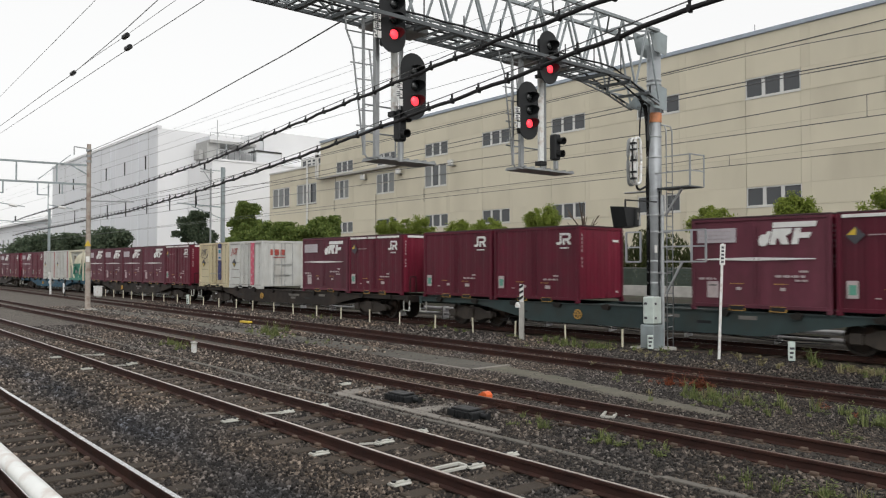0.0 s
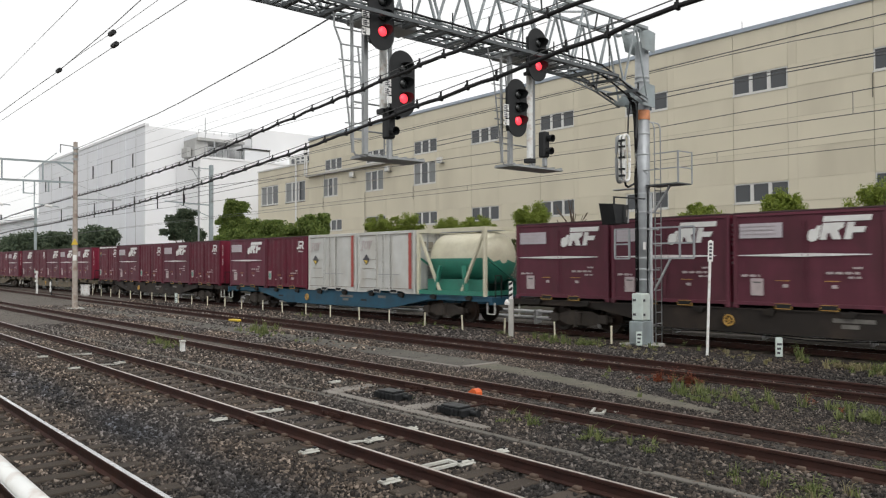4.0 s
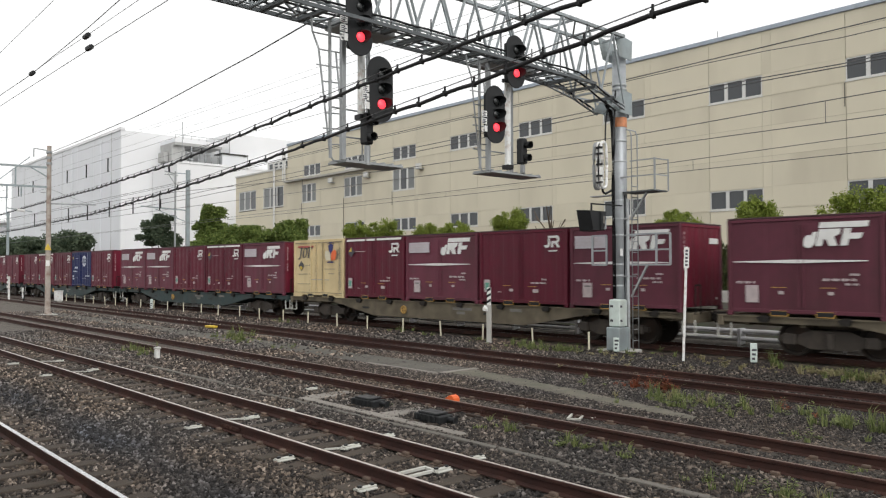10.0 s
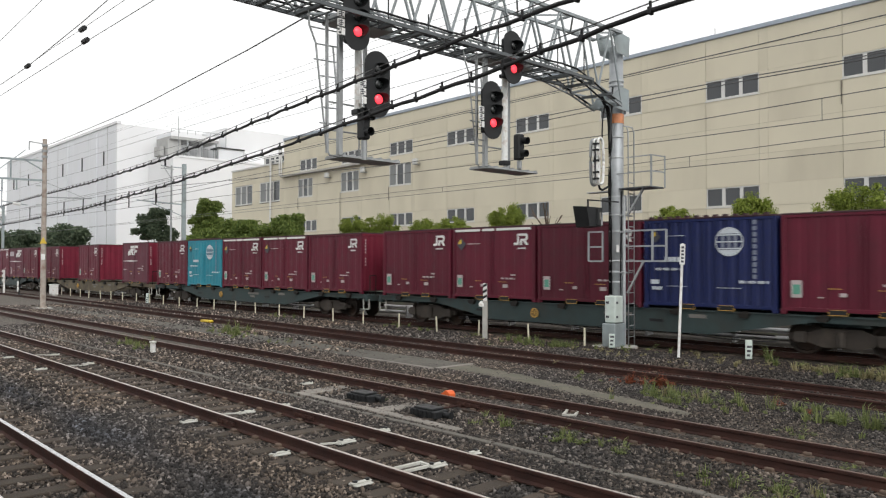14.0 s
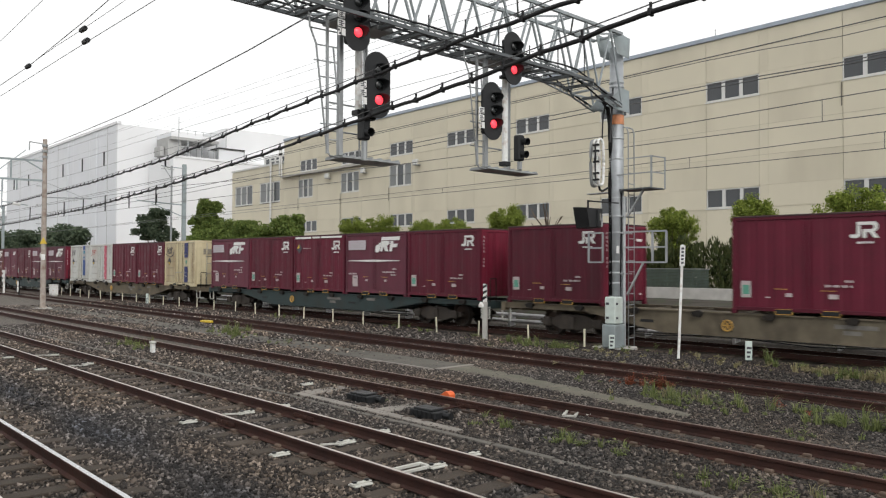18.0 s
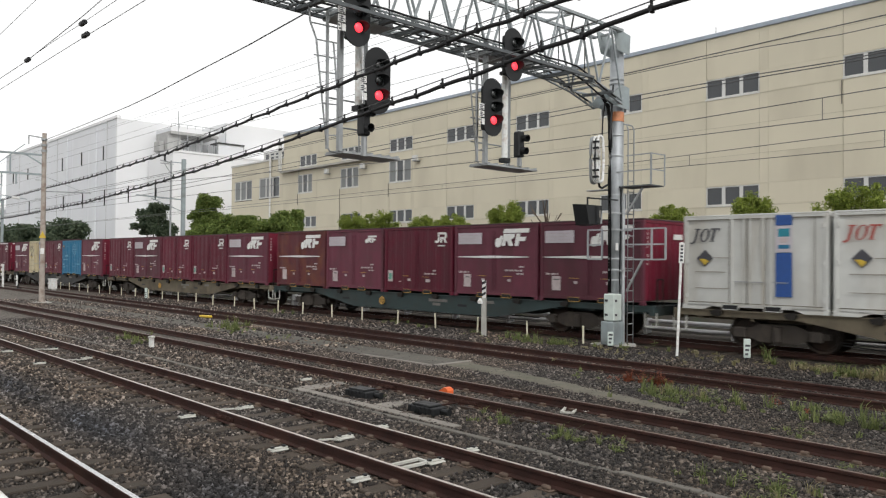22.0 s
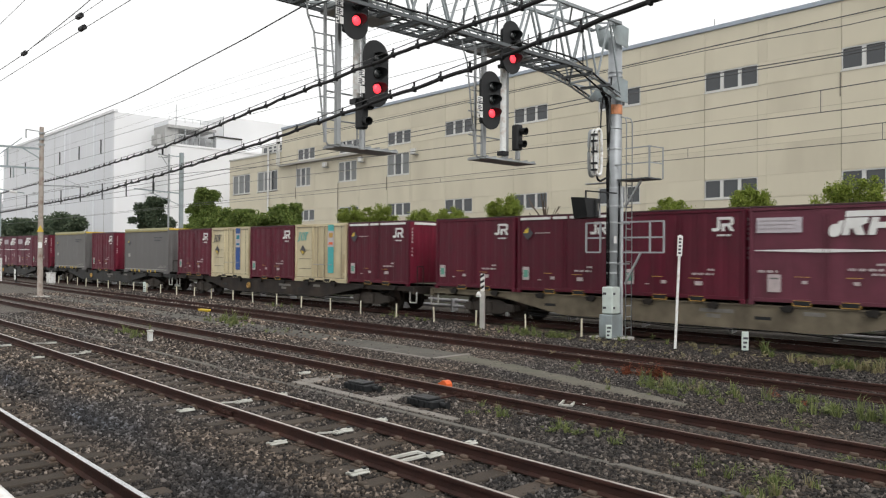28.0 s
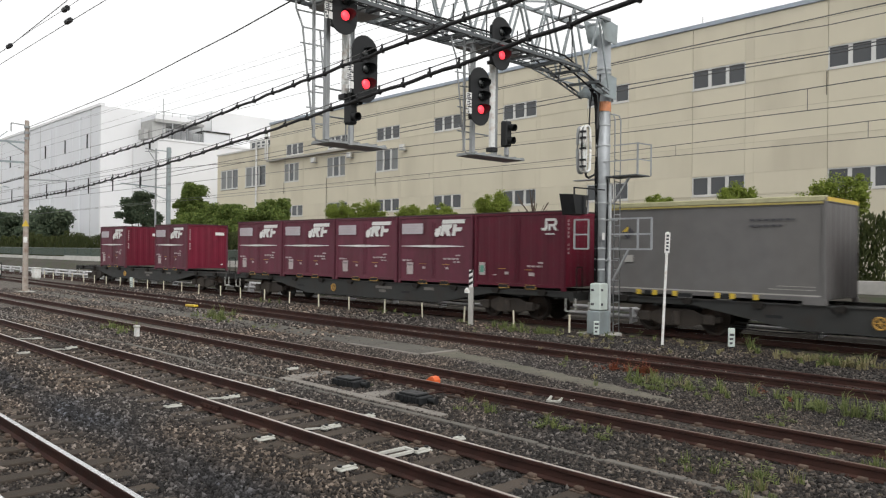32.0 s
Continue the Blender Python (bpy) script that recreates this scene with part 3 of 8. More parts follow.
def scatter_stones():
    rnd = np.random.RandomState(11)

    def field(n, x0, x1, y0, y1, size, far):
        x, y = rnd.uniform(x0, x1, n), rnd.uniform(y0, y1, n)
        ang = np.arctan2(y, -x)
        d = np.hypot(x, y)
        ok = (ang > radians(9)) & (ang < radians(77)) & (d > 3.0) & (d < far)
        # sleepers stay mostly bare
        for cy in (2.24, 5.81, 9.36):
            on = (np.abs(y - cy) < 1.05) & (np.abs((x / 0.6) % 1 - 0.5) < 0.19)
            ok &= ~(on & (rnd.rand(n) < (0.55 if cy > 9 else 0.9)))
        for ry in (1.71, 2.78, 5.28, 6.34, 8.83, 9.89, 13.77, 14.83):
            ok &= np.abs(y - ry + (0.0148 * (x + 10) if ry > 13 else 0)) > 0.055
        ok &= ~((np.abs(y - 7.42) < 0.06) & (rnd.rand(n) < 0.6))
        path = (y > 11.72) & (y < 12.92)
        ok &= ~(path & (x < -13) & (rnd.rand(n) < 0.93))
        ok &= ~((x >= -13) & (x < -6.5) & (np.abs(y - np.interp(x, (-12.9, -11.2, -9.3, -6.2), (12.38, 12.2, 11.8, 11.2))) < np.interp(x, (-13, -6.2), (0.42, 0.12))) & (rnd.rand(n) < 0.72))
        return np.stack([x[ok], y[ok], rnd.uniform(*size, ok.sum())], 1)

    p = np.concatenate([field(120000, -20, -1, 0.9, 8.7, (0.016, 0.034), 14), field(42000, -34, -2, 3.0, 8.8, (0.025, 0.042), 34),
                        field(62000, -20, -2, 10.0, 13.6, (0.013, 0.03), 22), field(56000, -18, 0, 13.0, 19.0, (0.018, 0.036), 25), field(26000, -22, -2, 8.75, 10.1, (0.012, 0.026), 22),
                        field(26000, -48, -17, 10.2, 13.6, (0.03, 0.06), 50), field(14000, -48, -15, 15.0, 18.6, (0.03, 0.06), 52)])
    base = np.array([(1, 0, 0), (-1, 0, 0), (0, 1, 0), (0, -1, 0), (0, 0, 0.8), (0, 0, -0.8)])
    tri = np.array([(0, 2, 4), (2, 1, 4), (1, 3, 4), (3, 0, 4), (2, 0, 5), (1, 2, 5), (3, 1, 5), (0, 3, 5)])
    n = len(p)
    v = base[None] * rnd.uniform(0.65, 1.35, (n, 6, 1)) + rnd.uniform(-0.3, 0.3, (n, 6, 3))
    q = rnd.normal(size=(n, 4))
    q /= np.linalg.norm(q, axis=1)[:, None]
    w, a, b, c = q.T
    R = np.stack([np.stack([1 - 2 * (b * b + c * c), 2 * (a * b - c * w), 2 * (a * c + b * w)], -1),
                  np.stack([2 * (a * b + c * w), 1 - 2 * (a * a + c * c), 2 * (b * c - a * w)], -1),
                  np.stack([2 * (a * c - b * w), 2 * (b * c + a * w), 1 - 2 * (a * a + b * b)], -1)], 1)
    v = np.einsum("nij,nkj->nki", R, v) * p[:, 2][:, None, None]
    gz = np.interp(p[:, 1], *GROUND)
    v += np.stack([p[:, 0], p[:, 1], gz + 0.3 * p[:, 2]], 1)[:, None]
    f = tri[None] + 6 * np.arange(n)[:, None, None]
    me = bpy.data.meshes.new("ballast_stones")
    me.vertices.add(6 * n)
    me.vertices.foreach_set("co", v.reshape(-1).astype(np.float32))
    me.loops.add(24 * n)
    me.loops.foreach_set("vertex_index", f.reshape(-1).astype(np.int32))
    me.polygons.add(8 * n)
    me.polygons.foreach_set("loop_start", np.arange(0, 24 * n, 3, dtype=np.int32))
    me.update(calc_edges=True)
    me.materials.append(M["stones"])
    return tagged(new("ballast_stones", me), "loose angular grey-brown ballast stones between the sleepers", "ballast", kind="stuff")


scatter_stones()


def rail_mesh(name, length, head):
    """A flat-bottomed rail along x with its head at z = 0."""
    band = 0.027 if head == M["rail_bright"] else 0.021
    prof = [(-0.062, -0.15), (0.062, -0.15), (0.062, -0.138), (0.012, -0.122), (0.010, -0.045), (0.034, -0.034), (0.034, -0.006), (band, 0.0),
            (-band, 0.0), (-0.034, -0.006), (-0.034, -0.034), (-0.010, -0.045), (-0.012, -0.122), (-0.062, -0.138)]
    bm = bmesh.new()
    a = [bm.verts.new((0, y, z)) for y, z in prof]
    b = [bm.verts.new((length, y, z)) for y, z in prof]
    for i in range(len(prof)):
        f = bm.faces.new((a[i], b[i], b[(i + 1) % len(prof)], a[(i + 1) % len(prof)]))
        f.material_index = 1 if i == 7 else 0
    bm.faces.new(a[::-1])
    bm.faces.new(b)
    bmesh.ops.recalc_face_normals(bm, faces=bm.faces[:])
    me = bpy.data.meshes.new(name)
    bm.to_mesh(me)
    bm.free()
    me.materials.append(M["rail_rust"])
    me.materials.append(head)
    return me


def sleeper_mesh():
    bm = bbox(-0.115, -1.02, -0.24, 0.115, 1.02, -0.155, bevel=0.012)
    me = bpy.data.meshes.new("sleeper")
    bm.to_mesh(me)
    bm.free()
    me.materials.append(M["sleeper"])
    return me


SLEEPER = sleeper_mesh()


def chair_mesh():
    """A rail seat with its two clips."""
    bm = bbox(-0.09, -0.15, -0.156, 0.09, 0.15, -0.146)
    for s in (-1, 1):
        box(bm, -0.05, s * 0.10 - 0.03, -0.146, 0.05, s * 0.10 + 0.03, -0.105, bevel=0.01)
    me = bpy.data.meshes.new("rail_clip")
    bm.to_mesh(me)
    bm.free()
    me.materials.append(M["clip_rust"])
    return me


CHAIR = chair_mesh()


def make_track(name, y, x0, x1, head, label, turn=0.0, pivot=-10, sleepers=(-70, 3), clips=(-22, 0), sink=0.0):
    tr = thing(name, label, "railway track", "tracks in the yard", Matrix.Translation((pivot, y, 0)) @ Matrix.Rotation(turn, 4, "Z"), "structure")
    for s in (-0.5335, 0.5335):
        o = new("rail", rail_mesh("rail", x1 - x0, head))
        o.parent = tr
        o.location = (x0 - pivot, s, 0)
    x = sleepers[0]
    rnd = random.Random(y)
    while x < sleepers[1]:
        o = new("sleeper", SLEEPER)
        o.parent = tr
        o.location = (x - pivot + 0.3, rnd.uniform(-0.03, 0.03), rnd.uniform(-0.012, 0.006) - sink)
        o.rotation_euler = (0, 0, rnd.uniform(-0.012, 0.012))
        if clips[0] < x < clips[1]:
            for s in (-0.5335, 0.5335):
                c = new("rail_clip", CHAIR)
                c.parent = tr
                c.location = (x - pivot + 0.3, s, 0)
        x += 0.6
    return tr


make_track("platform_track", 2.24, -160, 30, M["rail_bright"], "railway track with polished rail heads beside the platform", sleepers=(-42, 12), clips=(-16, 0))
track_b = make_track("loop_track", 5.81, -160, 40, M["rail_top"], "railway track with brown rusty rails on sleepers", sleepers=(-48, 12), clips=(-20, 0))
track_c = make_track("siding_track", 9.36, -160, 40, M["rail_dull"], "rusty railway siding with point machines beside it", sleepers=(-54, 12), clips=(-20, 0), sink=0.022)
make_track("rusty_track", 14.3, -160, 40, M["rail_rust"], "deeply rusted railway siding in the dusty ballast", turn=-0.0148, sleepers=(-40, 2), clips=(-10, -9), sink=0.022)
make_track("freight_track", TRAIN_Y, -320, 60, M["rail_bright"], "polished main track under the container train", turn=PSI, pivot=-25, sleepers=(-100, -2), clips=(-10, -9), sink=0.01)

# joint bars on the near tracks
def joint_bars():
    bm = bmesh.new()
    for s in (-1, 1):
        box(bm, -0.28, s * 0.024 - 0.012, -0.115, 0.28, s * 0.024 + 0.012, -0.05, bevel=0.006)
        for i in range(4):
            box(bm, -0.23 + i * 0.153 - 0.018, s * 0.045 - 0.012, -0.1, -0.23 + i * 0.153 + 0.018, s * 0.045 + 0.012, -0.065)
    first = part("fishplate", bm, M["rail_rust"], track_b)
    first.location = (-10.3 + 10, -0.5335, 0)
    for tr, x, y in ((track_b, -9.9 + 10, 0.5335), (track_c, -11 + 10, -0.5335), (track_c, -8.9 + 10, 0.5335), (track_c, -8.9 + 10, -0.5335)):
        repeat(first, "fishplate", Matrix.Translation((x, y, 0)), tr)


joint_bars()


def pale_caps():
    """Pale bolted caps at the sleeper ends and frames between the rails."""
    def cap():
        bm = bbox(-0.075, -0.12, -0.16, 0.075, 0.12, -0.135, bevel=0.01)
        box(bm, -0.03, -0.13, -0.135, 0.03, 0.13, -0.12, bevel=0.004)
        for sy in (-0.07, 0.07):
            lathe(bm, [(0.02, -0.131), (0.02, -0.112)], Matrix.Translation((0, sy, 0)), 6)
        return bm
    def bolts():
        bm = bmesh.new()
        for sy in (-0.08, 0.08):
            lathe(bm, [(0.028, -0.125), (0.028, -0.1)], Matrix.Translation((0, sy, 0)), 6)
        return bm
    c = part("sleeper_cap", cap(), M["tie_pale"], track_b, "pale grey bolted cap")
    bolt = part("bolt_pair", bolts(), M["black"], track_b)
    spots = [(-10.98, 5.0), (-8.36, 5.0), (-6.65, 4.98), (-8.35, 6.0), (-6.65, 6.08), (-11.06, 6.0), (-11.18, 6.72), (-8.54, 6.74), (-6.77, 6.77), (-18.58, 5.0), (-21.46, 5.02), (-18.88, 6.1), (-21.3, 6.03)]
    c.location = bolt.location = (spots[0][0] + 10, spots[0][1] - 5.81, 0)
    for x, y in spots[1:]:
        repeat(c, "sleeper_cap", Matrix.Translation((x + 10, y - 5.81, 0)), track_b)
        repeat(bolt, "bolt_pair", Matrix.Translation((x + 10, y - 5.81, 0)), track_b)
    for x, y in ((-11.95, 10.18), (-8.73, 10.1), (-12.9, 8.3)):
        repeat(c, "sleeper_cap", Matrix.Translation((x + 10, y - 9.36, 0)), track_c)
        repeat(bolt, "bolt_pair", Matrix.Translation((x + 10, y - 9.36, 0)), track_c)
    bm = bmesh.new()
    for a in (-0.09, 0.09):
        box(bm, -0.02 + a, -0.26, -0.15, 0.02 + a, 0.26, -0.12)
    for b in (-0.24, 0.24):
        box(bm, -0.09, b - 0.02, -0.149, 0.09, b + 0.02, -0.122)
    fr = part("tie_frame", bm, M["tie_pale"], track_b, "pale hollow frame between the rails")
    fr.location = (-6.75 + 10, 5.75 - 5.81, 0)
    repeat(fr, "tie_frame", Matrix.Translation((-7.55 + 10, 9.8 - 9.36, 0)) @ Matrix.Rotation(0.5, 4, "Z"), track_c)
    repeat(c, "sleeper_cap", Matrix.Translation((-7.35 + 10, 9.95 - 9.36, 0.01)) @ Matrix.Rotation(1.2, 4, "Z"), track_c)
    for x, y in ((-8.67, 8.62), (-7.4, 8.6)):
        o = part("drain_stub", bbox(-0.16, -0.03, -0.16, 0.16, 0.03, -0.11, bevel=0.01), M["wheel"], track_c, "rusty stub beside the rail")
        o.location = (x + 10, y - 9.36, 0)
    for x in (-8.35, -11.06, -18.7, -21.4):
        bm = bmesh.new()
        bar(bm, (-0.08, -0.22, -0.14), (0.0, -0.04, -0.14), 0.035, 0.02)
        bar(bm, (0.0, -0.04, -0.14), (0.1, -0.02, -0.14), 0.035, 0.02)
        bar(bm, (0.1, -0.02, -0.14), (0.04, 0.16, -0.14), 0.035, 0.02)
        o = part("stretcher_rod", bm, M["tie_pale"], track_b, "pale bent rod between the rails")
        o.location = (x + 10, 0.05, 0)


pale_caps()


def make_platform():
    pl = thing("platform", "concrete platform with a white rail along its edge", "platform", kind="structure")
    part("platform_slab", bbox(-60, -9, 0.82, 30, 0.62, 1.04, bevel=0.02), M["concrete"], pl)
    part("platform_wall", bbox(-60, -8.9, -0.3, 30, 0.5, 0.82), M["concrete"], pl)
    f = thing("edge_rail", "white painted round rail with rust spots on the platform edge", "railing")
    tube("rail_tube", [(-14, 0.86, 1.16), (6, 0.86, 1.16)], 0.045, M["pipe_white"], f, seg=14)
    for i in range(8):
        bm = rod(bmesh.new(), (0, 0, 0), (0, 0.0, 0.34), 0.025)
        box(bm, -0.05, -0.30, -0.01, 0.05, 0.03, 0.02)
        o = part("post", bm, M["pipe_white"], f)
        o.location = (-13.5 + 2.4 * i, 0.86, 0.80)


make_platform()


# ---- cable troughs, point machines and yard markers ----
def make_trough(name, y, xs, w, label):
    t = thing(name, label, "cable trough", m=Matrix.Translation((0, y, 0)))
    me = None
    rnd = random.Random(3)
    for x in np.arange(xs[0], xs[1], 1.0):
        if me is None:
            o = part("trough_lid", bbox(0.005, -w / 2, -0.23, 0.995, w / 2, -0.16, bevel=0.008), M["trough"], t)
            me = o
            o.location = (x, 0, 0)
        else:
            repeat(me, "trough_lid", Matrix.Translation((x, rnd.uniform(-0.012, 0.012), rnd.uniform(-0.01, 0.008))), t)
    return t


make_trough("cable_trough", 7.42, (-34, 0), 0.11, "long dusty concrete cable trough lids between two tracks")


def make_path():
    """A dusty walkway of worn slabs, flush with the ballast."""
    p = thing("slab_path", "dusty worn concrete slab path flush with the ballast", "path", kind="structure")
    rnd = random.Random(8)
    first = None
    for k in range(17):
        m = Matrix.Translation((-13.0 - 2 * k, 12.34 + rnd.uniform(-0.02, 0.02), rnd.uniform(-0.006, 0.004)))
        if first is None:
            first = part("slab", bbox(-1.99, -0.58, -0.25, -0.01, 0.58, -0.172, bevel=0.015), M["path"], p)
            first.matrix_local = m
        else:
            repeat(first, "slab", m, p)
    part("end_kerb", bbox(-13.0, 11.8, -0.24, -12.86, 12.95, -0.15, bevel=0.01), M["pad"], p)
    part("end_kerb", bbox(-15.6, 11.66, -0.24, -13.0, 11.75, -0.15, bevel=0.01), M["pad"], p)


make_path()


def make_sand():
    """Trodden sand that carries the path on, veering towards the points."""
    rnd = random.Random(21)
    bm = bmesh.new()
    rows = []
    for k in range(40):
        x = -12.9 + 0.17 * k
        y = float(np.interp(x, (-12.9, -11.2, -9.3, -6.2), (12.38, 12.2, 11.8, 11.2)))
        w = float(np.interp(x, (-12.9, -11.5, -8.0, -6.2), (0.45, 0.36, 0.27, 0.1)))
        a, b = w * rnd.uniform(0.7, 1.15), w * rnd.uniform(0.7, 1.15)
        rows.append([bm.verts.new((x, y - a - 0.08, -0.215)), bm.verts.new((x, y - a, -0.168)), bm.verts.new((x, y + rnd.uniform(-0.05, 0.05), -0.158 + rnd.uniform(-0.006, 0.006))),
                     bm.verts.new((x, y + b, -0.168)), bm.verts.new((x, y + b + 0.08, -0.215))])
    for p, q in zip(rows, rows[1:]):
        for i in range(4):
            bm.faces.new((p[i], q[i], q[i + 1], p[i + 1]))
    tagged(part("sand_strip", bm, M["sand"], smooth=True), "trodden strip of pale sandy soil between the tracks", "path", kind="structure")


make_sand()


def point_machine(x, y, turn):
    pm = thing("point_machine", "low black cast-iron point machine on the ballast", "point machine", "point machines", pose(x, y, -0.19, 0, 0, turn))
    pm.scale = (0.7, 0.75, 0.85)
    bm = bbox(-0.42, -0.2, 0.03, 0.42, 0.2, 0.17, bevel=0.02)
    part("casing", bm, M["black"], pm)
    part("lid", bbox(-0.3, -0.18, 0.17, 0.3, 0.18, 0.21, bevel=0.015), M["black"], pm)
    for i in range(5):
        part("rib", bbox(-0.3 + i * 0.15 - 0.012, -0.225, 0.05, -0.3 + i * 0.15 + 0.012, -0.2, 0.17), M["black"], pm)
    for s in (-1, 1):
        part("base_beam", bbox(s * 0.3 - 0.06, -0.45, 0.0, s * 0.3 + 0.06, 0.9, 0.05, bevel=0.008), M["sleeper"], pm)
    bm = bmesh.new()
    rod(bm, (0.42, 0.05, 0.1), (0.62, 0.05, 0.1), 0.05, seg=10)
    rod(bm, (0.62, 0.05, 0.1), (0.66, 0.05, 0.1), 0.075, seg=10)
    part("motor_end", bm, M["black"], pm)
    part("throw_rod", rod(bmesh.new(), (-0.1, 0.2, 0.1), (-0.1, 1.4, 0.1), 0.018), M["rail_rust"], pm)
    return pm


point_machine(-10.75, 8.08, 4)
point_machine(-8.95, 8.0, 2)
for x0, y0, x1, y1 in ((-12.2, 7.56, -7.9, 7.74), (-12.3, 7.76, -11.9, 8.72), (-10.0, 7.76, -9.65, 8.6)):
    tagged(part("concrete_pad", bbox(x0, y0, -0.2, x1, y1, -0.15, bevel=0.01), M["pad"]), "thin dusty concrete pad beside the point machines", "concrete pad", "pads of the point machines")
hood = thing("orange_cover", "small bright orange plastic cover beside the rail", "cover", m=pose(-9.55, 8.98, -0.15))
part("shell", prism(bmesh.new(), [(-0.11, 0.04), (0.1, 0.04), (0.1, 0.16), (0.06, 0.2), (0.0, 0.21), (-0.11, 0.14)], -0.07, 0.07), M["orange"], hood)
part("foot", bbox(-0.1, -0.06, 0.0, 0.1, 0.06, 0.04), M["black"], hood)
yel = thing("yellow_marker", "yellow block lying beside the rusty track", "marker", m=pose(-28.92, 13.85, -0.13, 0, 0, 8))
part("block", bbox(-0.32, -0.1, 0.0, 0.32, 0.1, 0.09, bevel=0.02), M["yellow"], yel)


def low_marker(x, y, base, hgt, label):
    t = thing("marker_post", label, "marker post", "short marker posts", pose(x, y, base))
    part("block", bbox(-0.08, -0.05, 0.0, 0.08, 0.05, hgt, bevel=0.015), M["pipe_white"], t)
    part("cap", bbox(-0.1, -0.065, hgt, 0.1, 0.065, hgt + 0.05, bevel=0.012), M["tie_pale"], t)
    part("base", bbox(-0.12, -0.1, -0.06, 0.12, 0.1, 0.03, bevel=0.01), M["concrete"], t)
    return t


low_marker(-20.35, 8.22, -0.19, 0.27, "short white concrete marker post in the ballast")


def sign_block(x, y, base, hgt, name, label):
    t = thing(name, label, "marker sign", m=pose(x, y, base, 0, 0, 35))
    part("board", bbox(-0.075, -0.03, 0.06, 0.075, 0.03, hgt, bevel=0.01), M["pale_box"], t)
    part("foot", bbox(-0.05, -0.02, -0.1, 0.05, 0.02, 0.08), M["black"], t)
    for i in range(3):
        part("marking", bbox(-0.045, -0.034, 0.12 + i * 0.1, 0.02 + 0.02 * i, -0.03, 0.17 + i * 0.1), M["ink"], t)
    return t


sign_block(-8.21, 17.3, -0.03, 0.5, "kilometre_marker", "small white marker board with dark signs beside the train")
sign_block(-11.75, 16.95, -0.03, 0.42, "mast_marker", "small pale marker board at the foot of the mast")
sign_block(-42.27, 16.7, -0.03, 0.6, "stop_marker", "white marker board with a dark loop in the yard")

wp = thing("white_pole", "tall slim white marker pole leaning slightly with dark signs", "marker pole", m=pose(-9.62, 16.62, -0.03, 0, 2.2, 35))
part("pole", bbox(-0.03, -0.03, 0, 0.03, 0.03, 2.76, bevel=0.01), M["pipe_white"], wp)
part("plate", bbox(-0.06, -0.055, 2.25, 0.06, -0.041, 2.74), M["pipe_white"], wp)
for i in range(5):
    part("marking", bbox(-0.03, -0.06, 2.3 + i * 0.085, 0.03, -0.055, 2.35 + i * 0.085), M["ink"], wp)

ws = thing("striped_post", "grey clearance post with a black and white striped top", "clearance post", m=pose(-15.96, 16.5, -0.03, 0, 0, 30))
part("post", bbox(-0.07, -0.07, 0, 0.07, 0.07, 1.15, bevel=0.01), M["concrete"], ws)
part("striped_top", bbox(-0.06, -0.03, 1.15, 0.06, 0.03, 1.68, bevel=0.008), M["white"], ws, "white board with black stripes")
for i in range(3):
    bm = prism(bmesh.new(), [(-0.06, 1.2 + i * 0.17), (0.06, 1.27 + i * 0.17), (0.06, 1.35 + i * 0.17), (-0.06, 1.28 + i * 0.17)], -0.034, -0.03)
    part("stripe", bm, M["black"], ws)
bm = bmesh.new()
lathe(bm, [(0.09, 0), (0.1, 0.06), (0.05, 0.16)], Matrix.Translation((-0.1, -0.02, 0.98)), 10)
part("lamp_cap", bm, M["pipe_white"], ws)

# cream stakes in a row in front of the train
st = thing("stake", "thin cream plastic stake in the ballast beside the train", "stake", "row of stakes", pose(-12.67, 17.0, -0.05))
part("shaft", bbox(-0.022, -0.022, 0, 0.022, 0.022, 0.5, bevel=0.006), M["post_cream"], st)
part("top_cap", bbox(-0.026, -0.026, 0.5, 0.026, 0.026, 0.535, bevel=0.008), M["post_cream"], st)
rnd = random.Random(9)
for i in range(1, 25):
    copy_thing(st, pose(-12.67 - 2.0 * i, 17.0 + rnd.uniform(-0.06, 0.06), -0.05, rnd.uniform(-2, 2), rnd.uniform(-3, 3), rnd.uniform(0, 40)))

wb = thing("white_cabinet", "small white trackside cabinet on the ballast", "cabinet", m=pose(-56.9, 16.0, -0.03))
part("body", bbox(-0.35, -0.2, 0.1, 0.35, 0.2, 0.75, bevel=0.02), M["pipe_white"], wb)
part("roof", bbox(-0.39, -0.24, 0.75, 0.39, 0.24, 0.8, bevel=0.015), M["pipe_white"], wb)
for sx in (-0.25, 0.25):
    part("leg", bbox(sx - 0.06, -0.15, 0, sx + 0.06, 0.15, 0.1), M["concrete"], wb)
part("door", bbox(-0.28, -0.212, 0.16, 0.28, -0.2, 0.7, bevel=0.005), M["pipe_white"], wb)

# a pair of white pipes on low brackets behind the freight track
wpipe = thing("pipe_line", "pair of white pipes on low brackets behind the freight track", "pipeline", m=train_pose(-25))
for dy, z in ((2.4, 0.28), (2.3, 0.06)):
    tube("pipe", [(-120, dy, z), (40, dy, z)], 0.075, M["pipe_grey"], wpipe, seg=8)
bm = bbox(-0.05, 2.18, -0.22, 0.05, 2.54, 0.37)
br = part("bracket", bm, M["pipe_grey"], wpipe)
for i in range(1, 34):
    repeat(br, "bracket", Matrix.Translation((-64 + 3 * i, 0, 0)), wpipe)
br.location = (-64, 0, 0)


